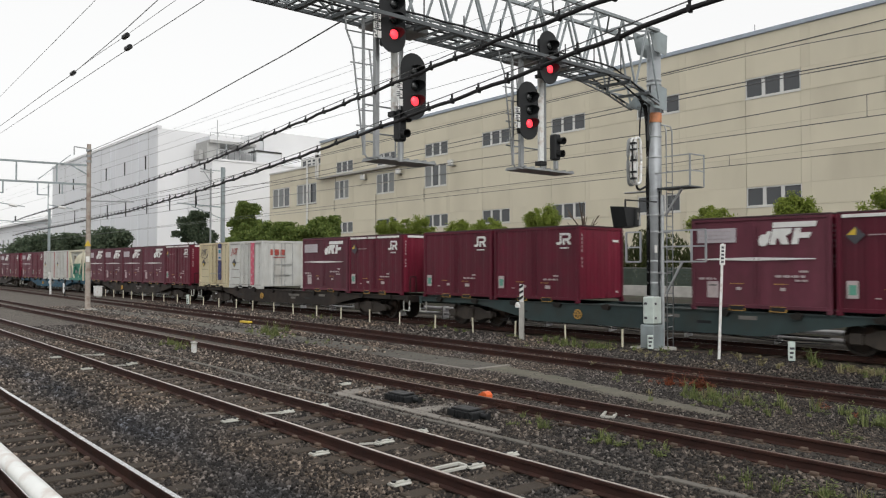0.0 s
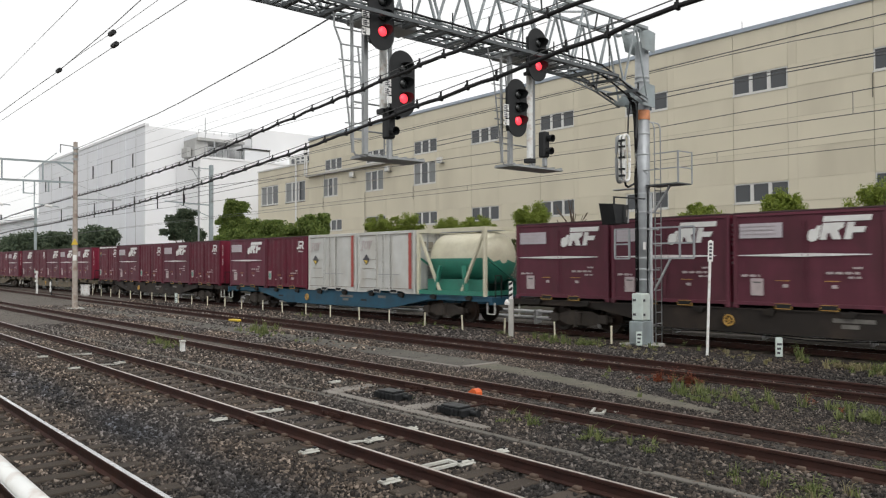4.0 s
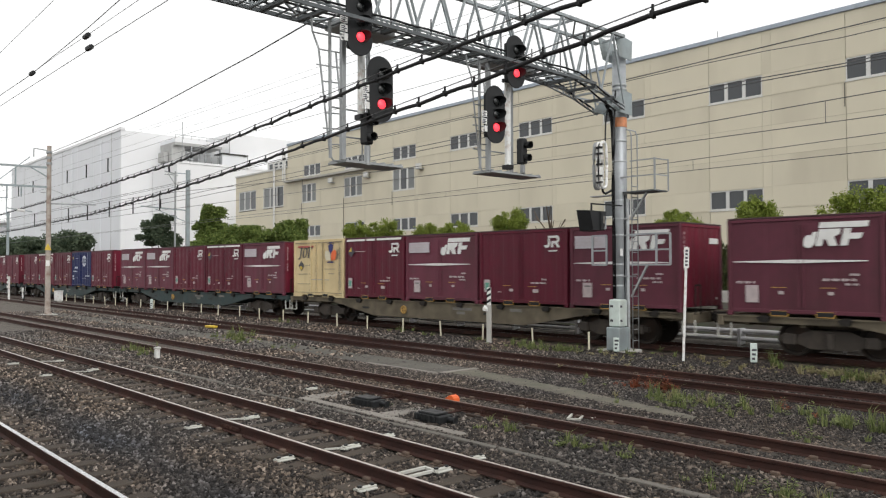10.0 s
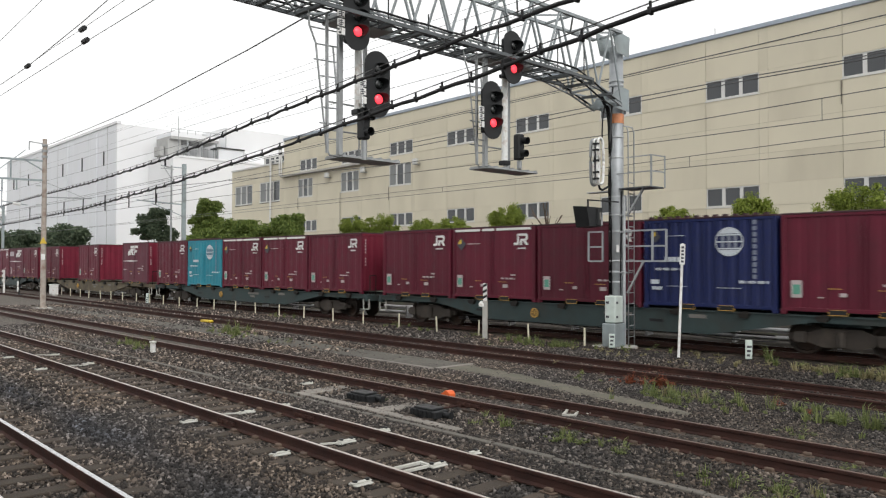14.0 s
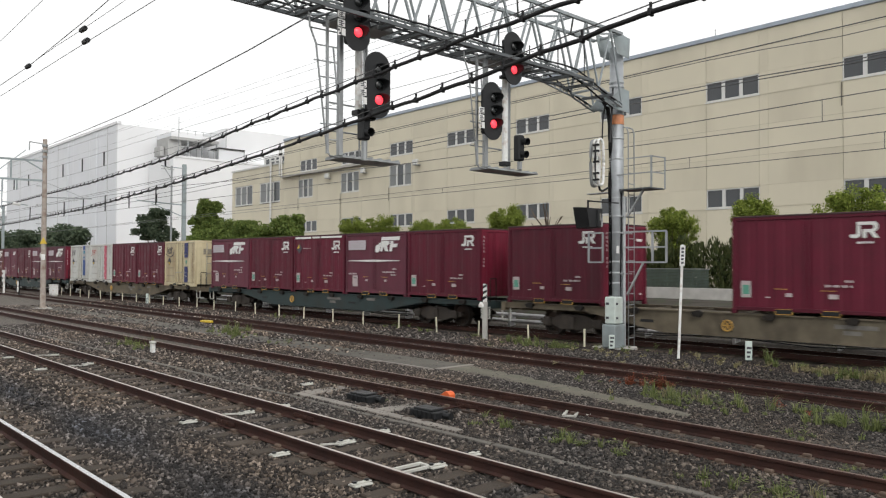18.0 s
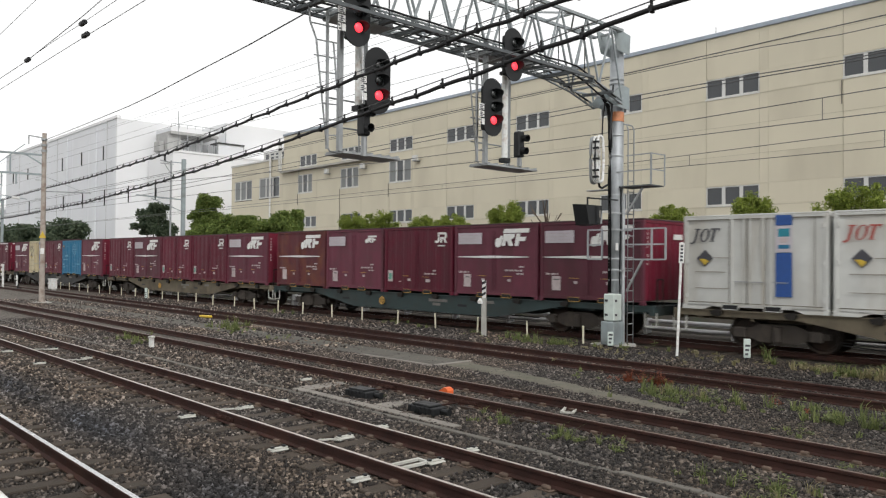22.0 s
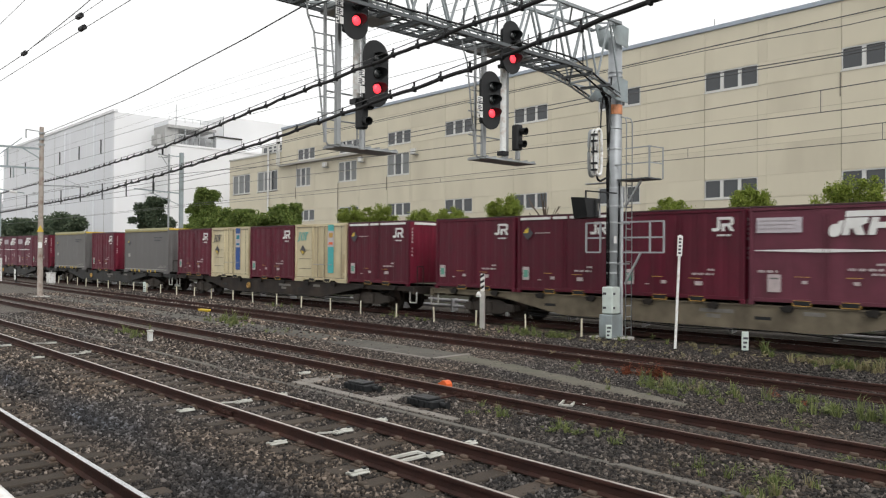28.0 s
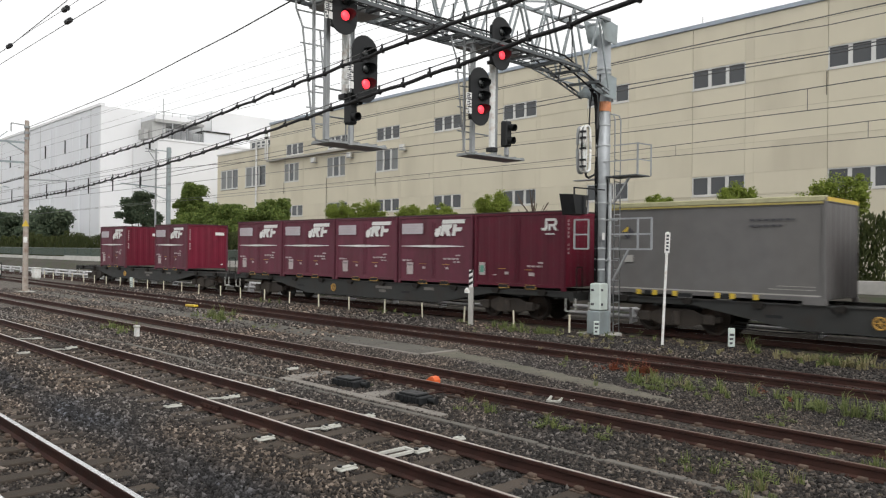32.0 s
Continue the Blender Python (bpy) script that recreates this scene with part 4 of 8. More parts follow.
# ---- weeds ----
def blades(name, spots, mat, label, cat="grass", leafy=0.25):
    """Fountains of bent blades round scattered roots, with a few leafy stems among them."""
    rnd = np.random.RandomState(len(spots) + 17)
    vs, fs = [], []
    for x, y, rad, n, hgt in spots:
        gz = ground_z(y)
        roots = max(2, int(n / 15))
        for _ in range(roots):
            a, rr = rnd.uniform(0, 6.283), rad * abs(rnd.normal()) * 0.7
            cx, cy = x + rr * math.cos(a) * 1.4, y + rr * math.sin(a) * 0.9
            size = 0.72 * hgt * rnd.choice([0.3, 0.4, 0.55, 0.75, 1.15])
            if rnd.rand() < leafy:
                for _ in range(3):
                    d, tilt = rnd.uniform(0, 6.283), rnd.uniform(0.05, 0.5)
                    ln = size * rnd.uniform(0.6, 1.1)
                    for q in range(9):
                        f = (q + 1) / 9
                        px, py, pz = cx + math.cos(d) * tilt * ln * f, cy + math.sin(d) * tilt * ln * f, gz + ln * f
                        e, w = rnd.uniform(0, 6.283), rnd.uniform(0.015, 0.04) * (1.3 - 0.6 * f) * max(1.0, y / 11)
                        ux, uy, uz = math.cos(e) * w, math.sin(e) * w, rnd.uniform(-0.4, 0.7) * w
                        k = len(vs)
                        vs += [(px, py, pz), (px + ux - uy * 0.4, py + uy + ux * 0.4, pz + uz), (px + 2 * ux, py + 2 * uy, pz + 1.4 * uz), (px + ux + uy * 0.4, py + uy - ux * 0.4, pz + uz)]
                        fs += [(k, k + 1, k + 2, k + 3)]
                continue
            for _ in range(20):
                bx, by = cx + rnd.normal() * 0.025, cy + rnd.normal() * 0.025
                hh, w = size * rnd.uniform(0.35, 1.25), rnd.uniform(0.003, 0.008) * max(1.0, y / 11)
                d = rnd.uniform(0, 6.283)
                lean = rnd.uniform(0.15, 1.1) * hh
                px, py = math.cos(d) * w, math.sin(d) * w
                lx, ly = math.cos(d + 1.57) * lean, math.sin(d + 1.57) * lean
                k = len(vs)
                vs += [(bx - px, by - py, gz - 0.01), (bx + px, by + py, gz - 0.01), (bx + px * 0.8 + lx * 0.35, by + py * 0.8 + ly * 0.35, gz + hh * 0.7),
                       (bx - px * 0.8 + lx * 0.35, by - py * 0.8 + ly * 0.35, gz + hh * 0.7), (bx + lx, by + ly, gz + hh * rnd.uniform(0.7, 1.0))]
                fs += [(k, k + 1, k + 2, k + 3), (k + 3, k + 2, k + 4)]
    me = bpy.data.meshes.new(name)
    me.from_pydata(vs, [], fs)
    me.materials.append(mat)
    return tagged(new(name, me), label, cat, kind="stuff")


blades("grass_tufts", [(-6.6, 12.4, 0.45, 320, 0.34), (-7.1, 11.9, 0.4, 220, 0.28), (-3.9, 12.25, 0.5, 320, 0.38), (-7.42, 16.9, 0.05, 40, 0.6), (-5.6, 16.4, 0.35, 200, 0.34), (-12.9, 16.35, 0.4, 240, 0.26), (-5.0, 13.1, 0.4, 160, 0.26),
                       (-7.6, 8.3, 0.25, 90, 0.18), (-6.2, 8.3, 0.2, 140, 0.22), (-24.6, 13.1, 0.3, 160, 0.5), (-22.6, 8.9, 0.5, 220, 0.34), (-7.6, 12.4, 0.6, 420, 0.34), (-4.5, 12.4, 0.75, 500, 0.36), (-3.5, 8.05, 0.5, 200, 0.24), (-7.9, 8.35, 0.35, 130, 0.18), (-6.5, 8.25, 0.4, 240, 0.22), (-5.6, 8.2, 0.3, 120, 0.2),
                       (-14.2, 16.5, 0.8, 520, 0.34), (-13.3, 16.4, 0.5, 260, 0.26), (-23.5, 12.4, 0.9, 420, 0.45), (-24.6, 12.6, 0.35, 160, 0.6), (-20.5, 12.3, 0.5, 160, 0.3), (-22.8, 8.6, 0.6, 300, 0.36), (-21.4, 8.3, 0.4, 160, 0.3), (-21.2, 17.3, 0.6, 160, 0.35), (-7.7, 17.2, 0.06, 80, 0.5), (-7.0, 17.2, 0.3, 90, 0.26), (-4.9, 17.0, 0.6, 160, 0.28),
                       (-4.6, 11.0, 0.6, 120, 0.22), (-9.9, 13.1, 0.5, 90, 0.18), (-11.4, 17.0, 0.7, 160, 0.2), (-16.8, 16.9, 0.5, 120, 0.25), (-5.8, 16.6, 0.5, 160, 0.3), (-25.2, 12.2, 0.3, 90, 0.55), (-10.6, 8.3, 0.25, 90, 0.14), (-28, 16.6, 0.6, 110, 0.3), (-18.9, 16.8, 0.35, 80, 0.4),
                       (-6.9, 13.2, 0.35, 60, 0.2), (-2.9, 9.4, 0.4, 120, 0.25), (-3.2, 7.4, 0.3, 120, 0.25), (-4.3, 8.0, 0.3, 120, 0.2)],
       M["grass"], "tufts of bright green grass and weeds in the ballast")
blades("dry_grass_tufts", [(-6.4, 16.7, 0.3, 240, 0.36), (-5.3, 16.35, 0.3, 160, 0.3), (-9.0, 16.9, 1.2, 300, 0.16), (-12.2, 16.4, 0.6, 160, 0.16), (-6.9, 12.6, 0.6, 120, 0.26), (-6.5, 16.8, 0.35, 150, 0.3), (-5.4, 16.9, 0.5, 130, 0.28), (-11.2, 16.2, 0.9, 220, 0.12), (-9.6, 16.1, 1.4, 260, 0.1), (-3.4, 7.9, 0.5, 90, 0.3), (-5.2, 16.5, 0.6, 120, 0.2), (-7.8, 12.9, 0.5, 60, 0.25)],
       M["dry_grass"], "pale dry grass tufts beside the track")
blades("red_weeds", [(-8.15, 13.4, 0.25, 420, 0.42), (-8.8, 13.3, 0.2, 200, 0.3), (-5.6, 13.0, 0.3, 60, 0.25)], M["red_weed"], "reddish withered weed beside the rusty rail", "weed", 0.9)


# ---- trees, bushes and hedge behind the train ----
def crown_mesh(name, clumps, leaf, per, mat, seed):
    """Many small leaves round a set of clumps (x, y, z, radius)."""
    rnd = np.random.RandomState(seed)
    C = np.array(clumps)
    n = per * len(C)
    idx = np.repeat(np.arange(len(C)), per)
    d = np.clip(rnd.normal(size=(n, 3)), -1.9, 1.9)
    p = C[idx, :3] + d * (0.62 * C[idx, 3])[:, None] * np.array([1, 1, 0.8])
    u = rnd.normal(size=(n, 3))
    u /= np.linalg.norm(u, axis=1)[:, None]
    w = np.cross(u, rnd.normal(size=(n, 3)))
    w /= np.linalg.norm(w, axis=1)[:, None]
    s = leaf * rnd.uniform(0.6, 1.4, (n, 1))
    v = np.stack([p - u * s, p + w * s * 0.55, p + u * s, p - w * s * 0.55], 1)
    me = bpy.data.meshes.new(name)
    me.from_pydata(v.reshape(-1, 3).tolist(), [], (np.arange(4 * n).reshape(-1, 4)).tolist())
    me.materials.append(mat)
    return me


def make_tree(name, label, x, y, hgt, spread, mat, seed, trunk=0.35, leaf=0.14, per=260, cat="tree", clump=1.0, group=""):
    rnd = random.Random(seed)
    t = thing(name, label, cat, group, pose(x, y, ground_z(y)))
    bm = bmesh.new()
    top = hgt * trunk
    rr = 0.018 * hgt + 0.03
    rod(bm, (0, 0, -0.1), (0.05, 0, top), rr, rr * 0.7, 8)
    clumps = []
    nl = 5 + int(spread)
    for i in range(nl):
        a = 6.283 * i / nl + rnd.uniform(-0.4, 0.4)
        ln = spread * rnd.uniform(0.35, 0.8)
        ze = top + (hgt - top) * rnd.uniform(0.15, 0.8)
        e = (math.cos(a) * ln, math.sin(a) * ln * 0.8, ze)
        rod(bm, (0.04, 0, top * rnd.uniform(0.7, 1.0)), e, rr * 0.45, rr * 0.15, 5)
        for _ in range(6):
            clumps.append((e[0] + rnd.uniform(-0.3, 0.3) * spread, e[1] + rnd.uniform(-0.3, 0.3) * spread, min(hgt * 0.95, e[2] + rnd.uniform(-0.1, 0.16) * hgt), clump * rnd.uniform(0.08, 0.34) * spread))
    for _ in range(6):
        clumps.append((rnd.uniform(-0.25, 0.25) * spread, rnd.uniform(-0.25, 0.25) * spread, hgt * rnd.uniform(0.75, 0.92), clump * rnd.uniform(0.2, 0.32) * spread))
    part("trunk", bm, M["bark"], t)
    o = new("crown", crown_mesh("crown", clumps, leaf, per, mat, seed))
    o.parent = t
    return t


def make_bush(label, x, y, hgt, spread, seed):
    """A forked trunk under a wide, ragged dome of small leaves."""
    rnd = random.Random(seed)
    t = thing("bush", label, "bush", "bushes along the factory", pose(x, y, ground_z(y)))
    bm = bmesh.new()
    fork = hgt * 0.45
    rod(bm, (0, 0, -0.1), (0.03, 0, fork), 0.09, 0.06, 8)
    clumps = []
    for i in range(22):
        a = 6.283 * i / 22 * 3 + rnd.uniform(-0.4, 0.4)
        q = math.sqrt(rnd.random())
        top = hgt - (0.55 + 0.35 * rnd.random()) * q ** 2 * spread * 0.9
        e = Vector((math.cos(a) * spread * q * rnd.uniform(0.8, 1.25), math.sin(a) * spread * q * 0.8, top - rnd.uniform(0, 0.25)))
        s0 = Vector((0.02, 0, fork * rnd.uniform(0.85, 1.0)))
        rod(bm, s0, e, 0.025, 0.008, 5)
        for f in (0.3, 0.5, 0.68, 0.82, 0.92, 1.0):
            p = s0.lerp(e, f)
            clumps.append((p.x + rnd.uniform(-0.1, 0.1), p.y + rnd.uniform(-0.1, 0.1), p.z + rnd.uniform(-0.06, 0.1), rnd.uniform(0.08, 0.24) * (0.6 + 0.4 * spread)))
    part("trunk", bm, M["bark"], t)
    o = new("crown", crown_mesh("crown", clumps, 0.045, 150, M["leaf_bush"], seed))
    o.parent = t


BUSH = "ragged leafy yellow-green bush behind the fence"
for i, (x, hh, sp) in enumerate(((-40.0, 5.3, 1.0), (-37.4, 5.3, 1.1), (-33.5, 4.95, 0.95), (-30.6, 4.8, 1.1), (-26.7, 5.3, 1.15), (-17.4, 4.75, 1.1), (-13.6, 4.95, 0.85), (-10.0, 5.15, 1.35), (-5.5, 5.1, 1.4))):
    make_bush(BUSH, x, 29 + 0.3 * (i % 3), hh, sp, 40 + i)
for i, (x, hh, sp, kind) in enumerate(((-48.2, 5.95, 1.6, "leaf_tree"), (-51.6, 5.3, 1.5, "leaf_tree"), (-55.0, 5.8, 1.7, "leaf_tree"), (-58.6, 5.7, 1.8, "leaf_tree"), (-61.6, 5.5, 1.7, "leaf_tree"))):
    make_tree("shrub", "dense green shrub beside the factory wall", x, 29.3, hh, sp, M[kind], 60 + i, trunk=0.4, leaf=0.1, per=560, cat="shrub", group="dense shrubs")
make_tree("broadleaf_tree", "tall green tree beside the factory wall", -62.8, 30, 8.0, 1.55, M["leaf_tree"], 71, trunk=0.5, leaf=0.1, per=650)
make_tree("pine_tree", "dark green tree with loose flat layers of foliage", -73.6, 30, 7.6, 2.6, M["leaf_dark"], 72, trunk=0.45, leaf=0.11, per=420, clump=0.6)
for i, (x, hh, sp) in enumerate(((-104, 6.9, 2.4), (-109.5, 7.0, 3.2), (-117, 6.5, 3.4), (-127, 6.6, 4.0), (-139, 6.8, 4.4), (-152, 7.0, 4.8))):
    make_tree("dark_tree", "dark green tree in the row before the white factory", x, 31, hh, sp, M["leaf_dark"], 80 + i, trunk=0.3, leaf=0.22, per=330, group="row of dark trees")


def make_fence():
    f = thing("boundary_fence", "grey-green slatted fence on a pale concrete block base", "fence", m=train_pose(-25) @ Matrix.Translation((0, 4.6, 0)))
    part("base_wall", bbox(-150, 0.02, 0.6, -48.01, 0.18, 1.34, bevel=0.01), M["base_block"], f, "pale concrete base wall")
    part("base_wall", bbox(6.06, 0.02, 0.6, 40, 0.18, 1.44, bevel=0.01), M["base_block"], f, "pale concrete base wall")
    panel = post = None
    for i in range(28):
        x = -72 + 3 * i
        if panel is None:
            bm = bmesh.new()
            for k in range(12):
                box(bm, 0.03, 0.07, 1.455 + k * 0.053, 2.97, 0.085, 1.497 + k * 0.053)
            for k in range(12):
                box(bm, 0.1 + k * 0.25, 0.086, 1.44, 0.115 + k * 0.25, 0.098, 2.1)
            panel = part("mesh_panel", bm, M["net_green"], f)
            rail = part("top_rail", bbox(0.0, 0.06, 2.095, 3.0, 0.11, 2.125), M["galv"], f, "pale top rail")
            post = part("post", bbox(-0.035, 0.05, 1.4, 0.035, 0.12, 2.14), M["fence_green"], f)
            panel.location = post.location = rail.location = (x, 0, 0)
        else:
            repeat(panel, "mesh_panel", Matrix.Translation((x, 0, 0)), f)
            repeat(rail, "top_rail", Matrix.Translation((x, 0, 0)), f)
            repeat(post, "post", Matrix.Translation((x, 0, 0)), f)
    part("top_rail", bbox(-150, 0.06, 2.0, -72.0, 0.11, 2.03), M["galv"], f, "pale top rail")
    part("mesh_panel", bbox(-150, 0.075, 1.36, -72.0, 0.09, 2.0), M["net_green"], f)
    block = part("base_block", bbox(0.005, 0.0, 0.95, 0.685, 0.18, 1.44, bevel=0.012), M["base_block"], f)
    block.location = (-48, 0, 0)
    for i in range(1, 78):
        repeat(block, "base_block", Matrix.Translation((-48 + 0.693 * i, 0, 0)), f)
    # the bank on which the fence stands
    bm = bmesh.new()
    outline = [(-1.9, -0.3), (-1.7, -0.08), (-0.7, 0.82), (-0.3, 0.98), (0.2, 1.08), (3.0, 1.1), (3.0, -0.3)]
    xs = [-170 + 2.5 * k for k in range(89)]
    rnd = random.Random(6)
    rows = [[bm.verts.new((x, y + (rnd.uniform(-0.08, 0.08) if 0 < j < 3 else 0), z + (rnd.uniform(-0.04, 0.04) if 0 < j < 3 else 0))) for j, (y, z) in enumerate(outline)] for x in xs]
    for a, b in zip(rows, rows[1:]):
        for j in range(len(outline) - 1):
            bm.faces.new((a[j], b[j], b[j + 1], a[j + 1]))
    bmesh.ops.recalc_face_normals(bm, faces=bm.faces[:])
    bank = part("bank", bm, M["bank"])
    bank.matrix_basis = train_pose(-25) @ Matrix.Translation((0, 4.6, 0))
    tagged(bank, "low dusty earth bank under the boundary fence", "bank", kind="structure")


make_fence()


def make_hedge():
    """A row of ragged upright sprays, densest below and pointed at the top."""
    rnd = np.random.RandomState(4)
    vs, fs = [], []
    n = 620
    for i in range(n):
        x = -98 + i * 0.172 + rnd.uniform(-0.15, 0.15)
        y = 26.2 + (x + 25) * PSI + rnd.uniform(-0.5, 0.5)
        top = 3.1 + 0.18 * math.sin(x * 0.55) + 0.14 * math.sin(x * 1.7 + 1) + rnd.uniform(-0.4, 0.4)
        m = 300
        h = rnd.rand(m) ** 0.85
        r = 0.48 * (1.05 - h) ** 0.35
        a = rnd.uniform(0, 6.283, m)
        p = np.stack([x + r * np.cos(a) * rnd.uniform(0.5, 1.1, m), y + r * np.sin(a), 0.9 + h * (top - 0.9)], 1)
        u = np.stack([rnd.normal(size=m) * 0.3, rnd.normal(size=m) * 0.3, np.ones(m)], 1) * rnd.uniform(0.06, 0.13, (m, 1))
        w = np.stack([np.cos(a + 1.57), np.sin(a + 1.57), rnd.normal(size=m) * 0.2], 1) * rnd.uniform(0.02, 0.045, (m, 1))
        k = len(vs)
        vs += np.stack([p - u, p + w, p + u, p - w], 1).reshape(-1, 3).tolist()
        fs += (k + np.arange(4 * m).reshape(-1, 4)).tolist()
    me = bpy.data.meshes.new("hedge")
    me.from_pydata(vs, [], fs)
    me.materials.append(M["hedge"])
    tagged(new("hedge", me), "long ragged green hedge behind the slatted fence", "hedge", kind="stuff")


make_hedge()


def make_bare_tree():
    """A leafless young tree: a trunk with forked, upswept twigs."""
    t = thing("bare_tree", "leafless grey young tree behind the slatted fence", "tree", m=pose(-23.08, 28.0, 0))
    part("trunk", rod(bmesh.new(), (0, 0, -0.1), (0.02, 0, 4.0), 0.085, 0.045, 8), M["bark"], t)
    rnd = random.Random(12)
    for k in range(9):
        a = 6.2832 * k / 9 * 2 + rnd.uniform(-0.3, 0.3)
        z0 = 2.9 + 0.12 * k
        bm = bmesh.new()
        p = Vector((0.02, 0, z0))
        q = p + Vector((math.cos(a) * 0.55, math.sin(a) * 0.4, 0.35 + 0.05 * k))
        rod(bm, p, q, 0.04, 0.03, 5)
        for _ in range(4):
            e = q + Vector((math.cos(a + rnd.uniform(-0.8, 0.8)) * rnd.uniform(0.15, 0.45), math.sin(a) * 0.2, rnd.uniform(0.1, 0.55)))
            rod(bm, p.lerp(q, rnd.uniform(0.6, 1.0)), e, 0.026, 0.014, 4)
        part("branch", bm, M["bark"], t)


make_bare_tree()


# ---- the beige factory ----
FAC = Matrix.Translation((-25, 48, -0.05)) @ Matrix.Rotation(-0.021, 4, "Z")


def make_factory():
    f = thing("beige_factory", "long beige factory with rows of dark windows and grey-blue coping", "factory building", m=FAC)
    x0, x1, H = -57.2, 24.0, 17.75
    # openings: (left, right, bottom, top, panes)
    wins = []
    for k in range(9):
        a = 16.85 - 8.78 * k
        if k <= 8:
            wins.append((a, a + 3.7, 13.35, 14.65, 3))
            wins.append((a + 0.02, a + 3.72, 6.15, 7.4, 3))
    wins = [w for w in wins if w[1] < x1 and w[0] > x0 + 1]
    mids = [(-35.9, -32.35, 10.25, 12.4, 3), (-44.75, -41.3, 10.25, 12.4, 3), (-53.8, -50.6, 10.25, 12.4, 3)]
    wing = [(-70.5, -65.6, 10.2, 12.6, 3), (-63.6, -58.4, 10.2, 12.6, 3)]

    # the wall as panels between courses and openings, with recessed joints
    courses = [0, 3.2, 6.1, 7.45, 9.4, 11.35, 13.3, 14.7, 16.4, H - 0.3]
    cuts = sorted({round(v, 3) for w in wins + mids for v in w[:2]} | {x0, x1} | {-0.8 - 8.85 * i + 4.4 for i in range(-2, 7)})
    open_at = wins + mids
    zs = sorted(set(courses) | {10.25, 12.4, 6.15, 7.4, 13.35, 14.65})

    def blocked(xa, xb, za, zb):
        xm, zm = (xa + xb) / 2, (za + zb) / 2
        return any(w[0] - 0.01 < xm < w[1] + 0.01 and w[2] - 0.01 < zm < w[3] + 0.01 for w in open_at)

    seams = {round(w[0], 3) for w in wins}
    for xa, xb in zip(cuts, cuts[1:]):
        gl = 0.007 if xa in seams else 0.003
        gr = 0.007 if xb in seams else 0.003
        run_from = None
        for za, zb in zip(zs, zs[1:]):
            free = not blocked(xa, xb, za, zb)
            if free and run_from is None:
                run_from = za
            end = (not free) or zb == zs[-1] or zb in courses
            if run_from is not None and end:
                top = zb if free else za
                if top > run_from + 0.01:
                    part("wall_panel", bbox(xa + gl, 0, run_from + 0.004, xb - gr, 0.2, top - 0.004), M["facade"], f)
                run_from = None
    part("wall_core", bbox(x0 + 0.02, 0.195, 0, x1 - 0.02, 0.4, H - 0.3), M["facade_dark"], f)
    part("end_wall", bbox(x0, 0.25, 0, x0 + 0.3, 30, H - 0.3), M["facade"], f)
    part("roof_slab", bbox(x0, 0.4, H - 0.6, x1, 30, H - 0.25), M["concrete"], f)
    part("coping", bbox(x0 - 0.1, -0.1, H - 0.3, x1, 0.5, H, bevel=0.03), M["coping"], f, "grey-blue metal coping")
    part("back_wall", bbox(x0, 29.7, 0, x1, 30, H - 0.3), M["facade"], f)
    # thin courses standing proud, as the horizontal joints read
    for z in (3.2, 6.1 - 0.05, 9.4, 11.35, 13.25, 16.4):
        part("course_line", bbox(x0 + 0.01, -0.012, z - 0.02, x1 - 0.01, 0.0, z + 0.01), M["joint"], f)

    def window(parent, xa, xb, za, zb, n):
        w = part("window", bbox(xa - 0.05, -0.03, za - 0.1, xb + 0.05, 0.12, za - 0.02), M["frame_alu"], parent, "aluminium window with dark panes")
        bm = bmesh.new()
        for a, b, c, d in ((xa, xb, zb - 0.07, zb), (xa, xb, za, za + 0.07), (xa, xa + 0.07, za, zb), (xb - 0.07, xb, za, zb)):
            box(bm, a, 0.02, c, b, 0.14, d)
        for i in range(1, n):
            x = xa + (xb - xa) * i / n
            box(bm, x - 0.12, 0.03, za + 0.07, x + 0.12, 0.13, zb - 0.07)
        part("frame", bm, M["frame_alu"], w)
        for i in range(n):
            a = xa + (xb - xa) * i / n + (0.12 if i else 0.07)
            b = xa + (xb - xa) * (i + 1) / n - (0.12 if i < n - 1 else 0.07)
            # tall windows: two pale panes carry a painted reflection, one stays dark
            part("pane", bbox(a, 0.09, za + 0.07, b, 0.1, zb - 0.07), M["blind_glare"] if zb - za > 2 and (i + int(abs(xa))) % 3 else M["glass"], w)

    for w in wins + mids:
        window(f, *w)
    # ledge and air conditioners under the left windows
    part("ledge", bbox(-57.3, -0.5, 12.9, -36.5, -0.0, 13.1), M["concrete"], f, "long pale ledge")
    for x in (-47.2, -40.3, -31.5):
        part("air_unit", bbox(x, -0.6, 12.05, x + 0.65, -0.3, 12.55, bevel=0.03), M["frame_alu"], f, "pale air-conditioner box")
        part("unit_bracket", bbox(x + 0.03, -0.6, 11.99, x + 0.62, -0.02, 12.05), M["galv"], f)
    for x, top in ((-44.8, 10.2), (-35.95, 10.2), (-53.8, 10.2), (8.02, 13.2), (16.8, 13.2)):
        part("downpipe", bbox(x - 0.025, -0.06, top - (7.0 if x == -44.8 else 1.4), x + 0.025, -0.015, top), M["seam"], f)
    # the lower wing
    part("wing_wall", bbox(-71.4, 0.1, 0, -57.25, 0.5, 10.0), M["facade"], f)
    part("wing_band", bbox(-71.4, 0.1, 12.75, -57.25, 0.5, 14.8), M["facade"], f)
    for a, b in ((-71.4, -70.55), (-65.55, -63.65), (-58.35, -57.25)):
        part("wing_pier", bbox(a, 0.1, 10.0, b, 0.5, 12.75), M["facade"], f)
    part("wing_coping", bbox(-71.5, 0.0, 14.8, -57.25, 0.6, 15.0), M["frame_alu"], f)
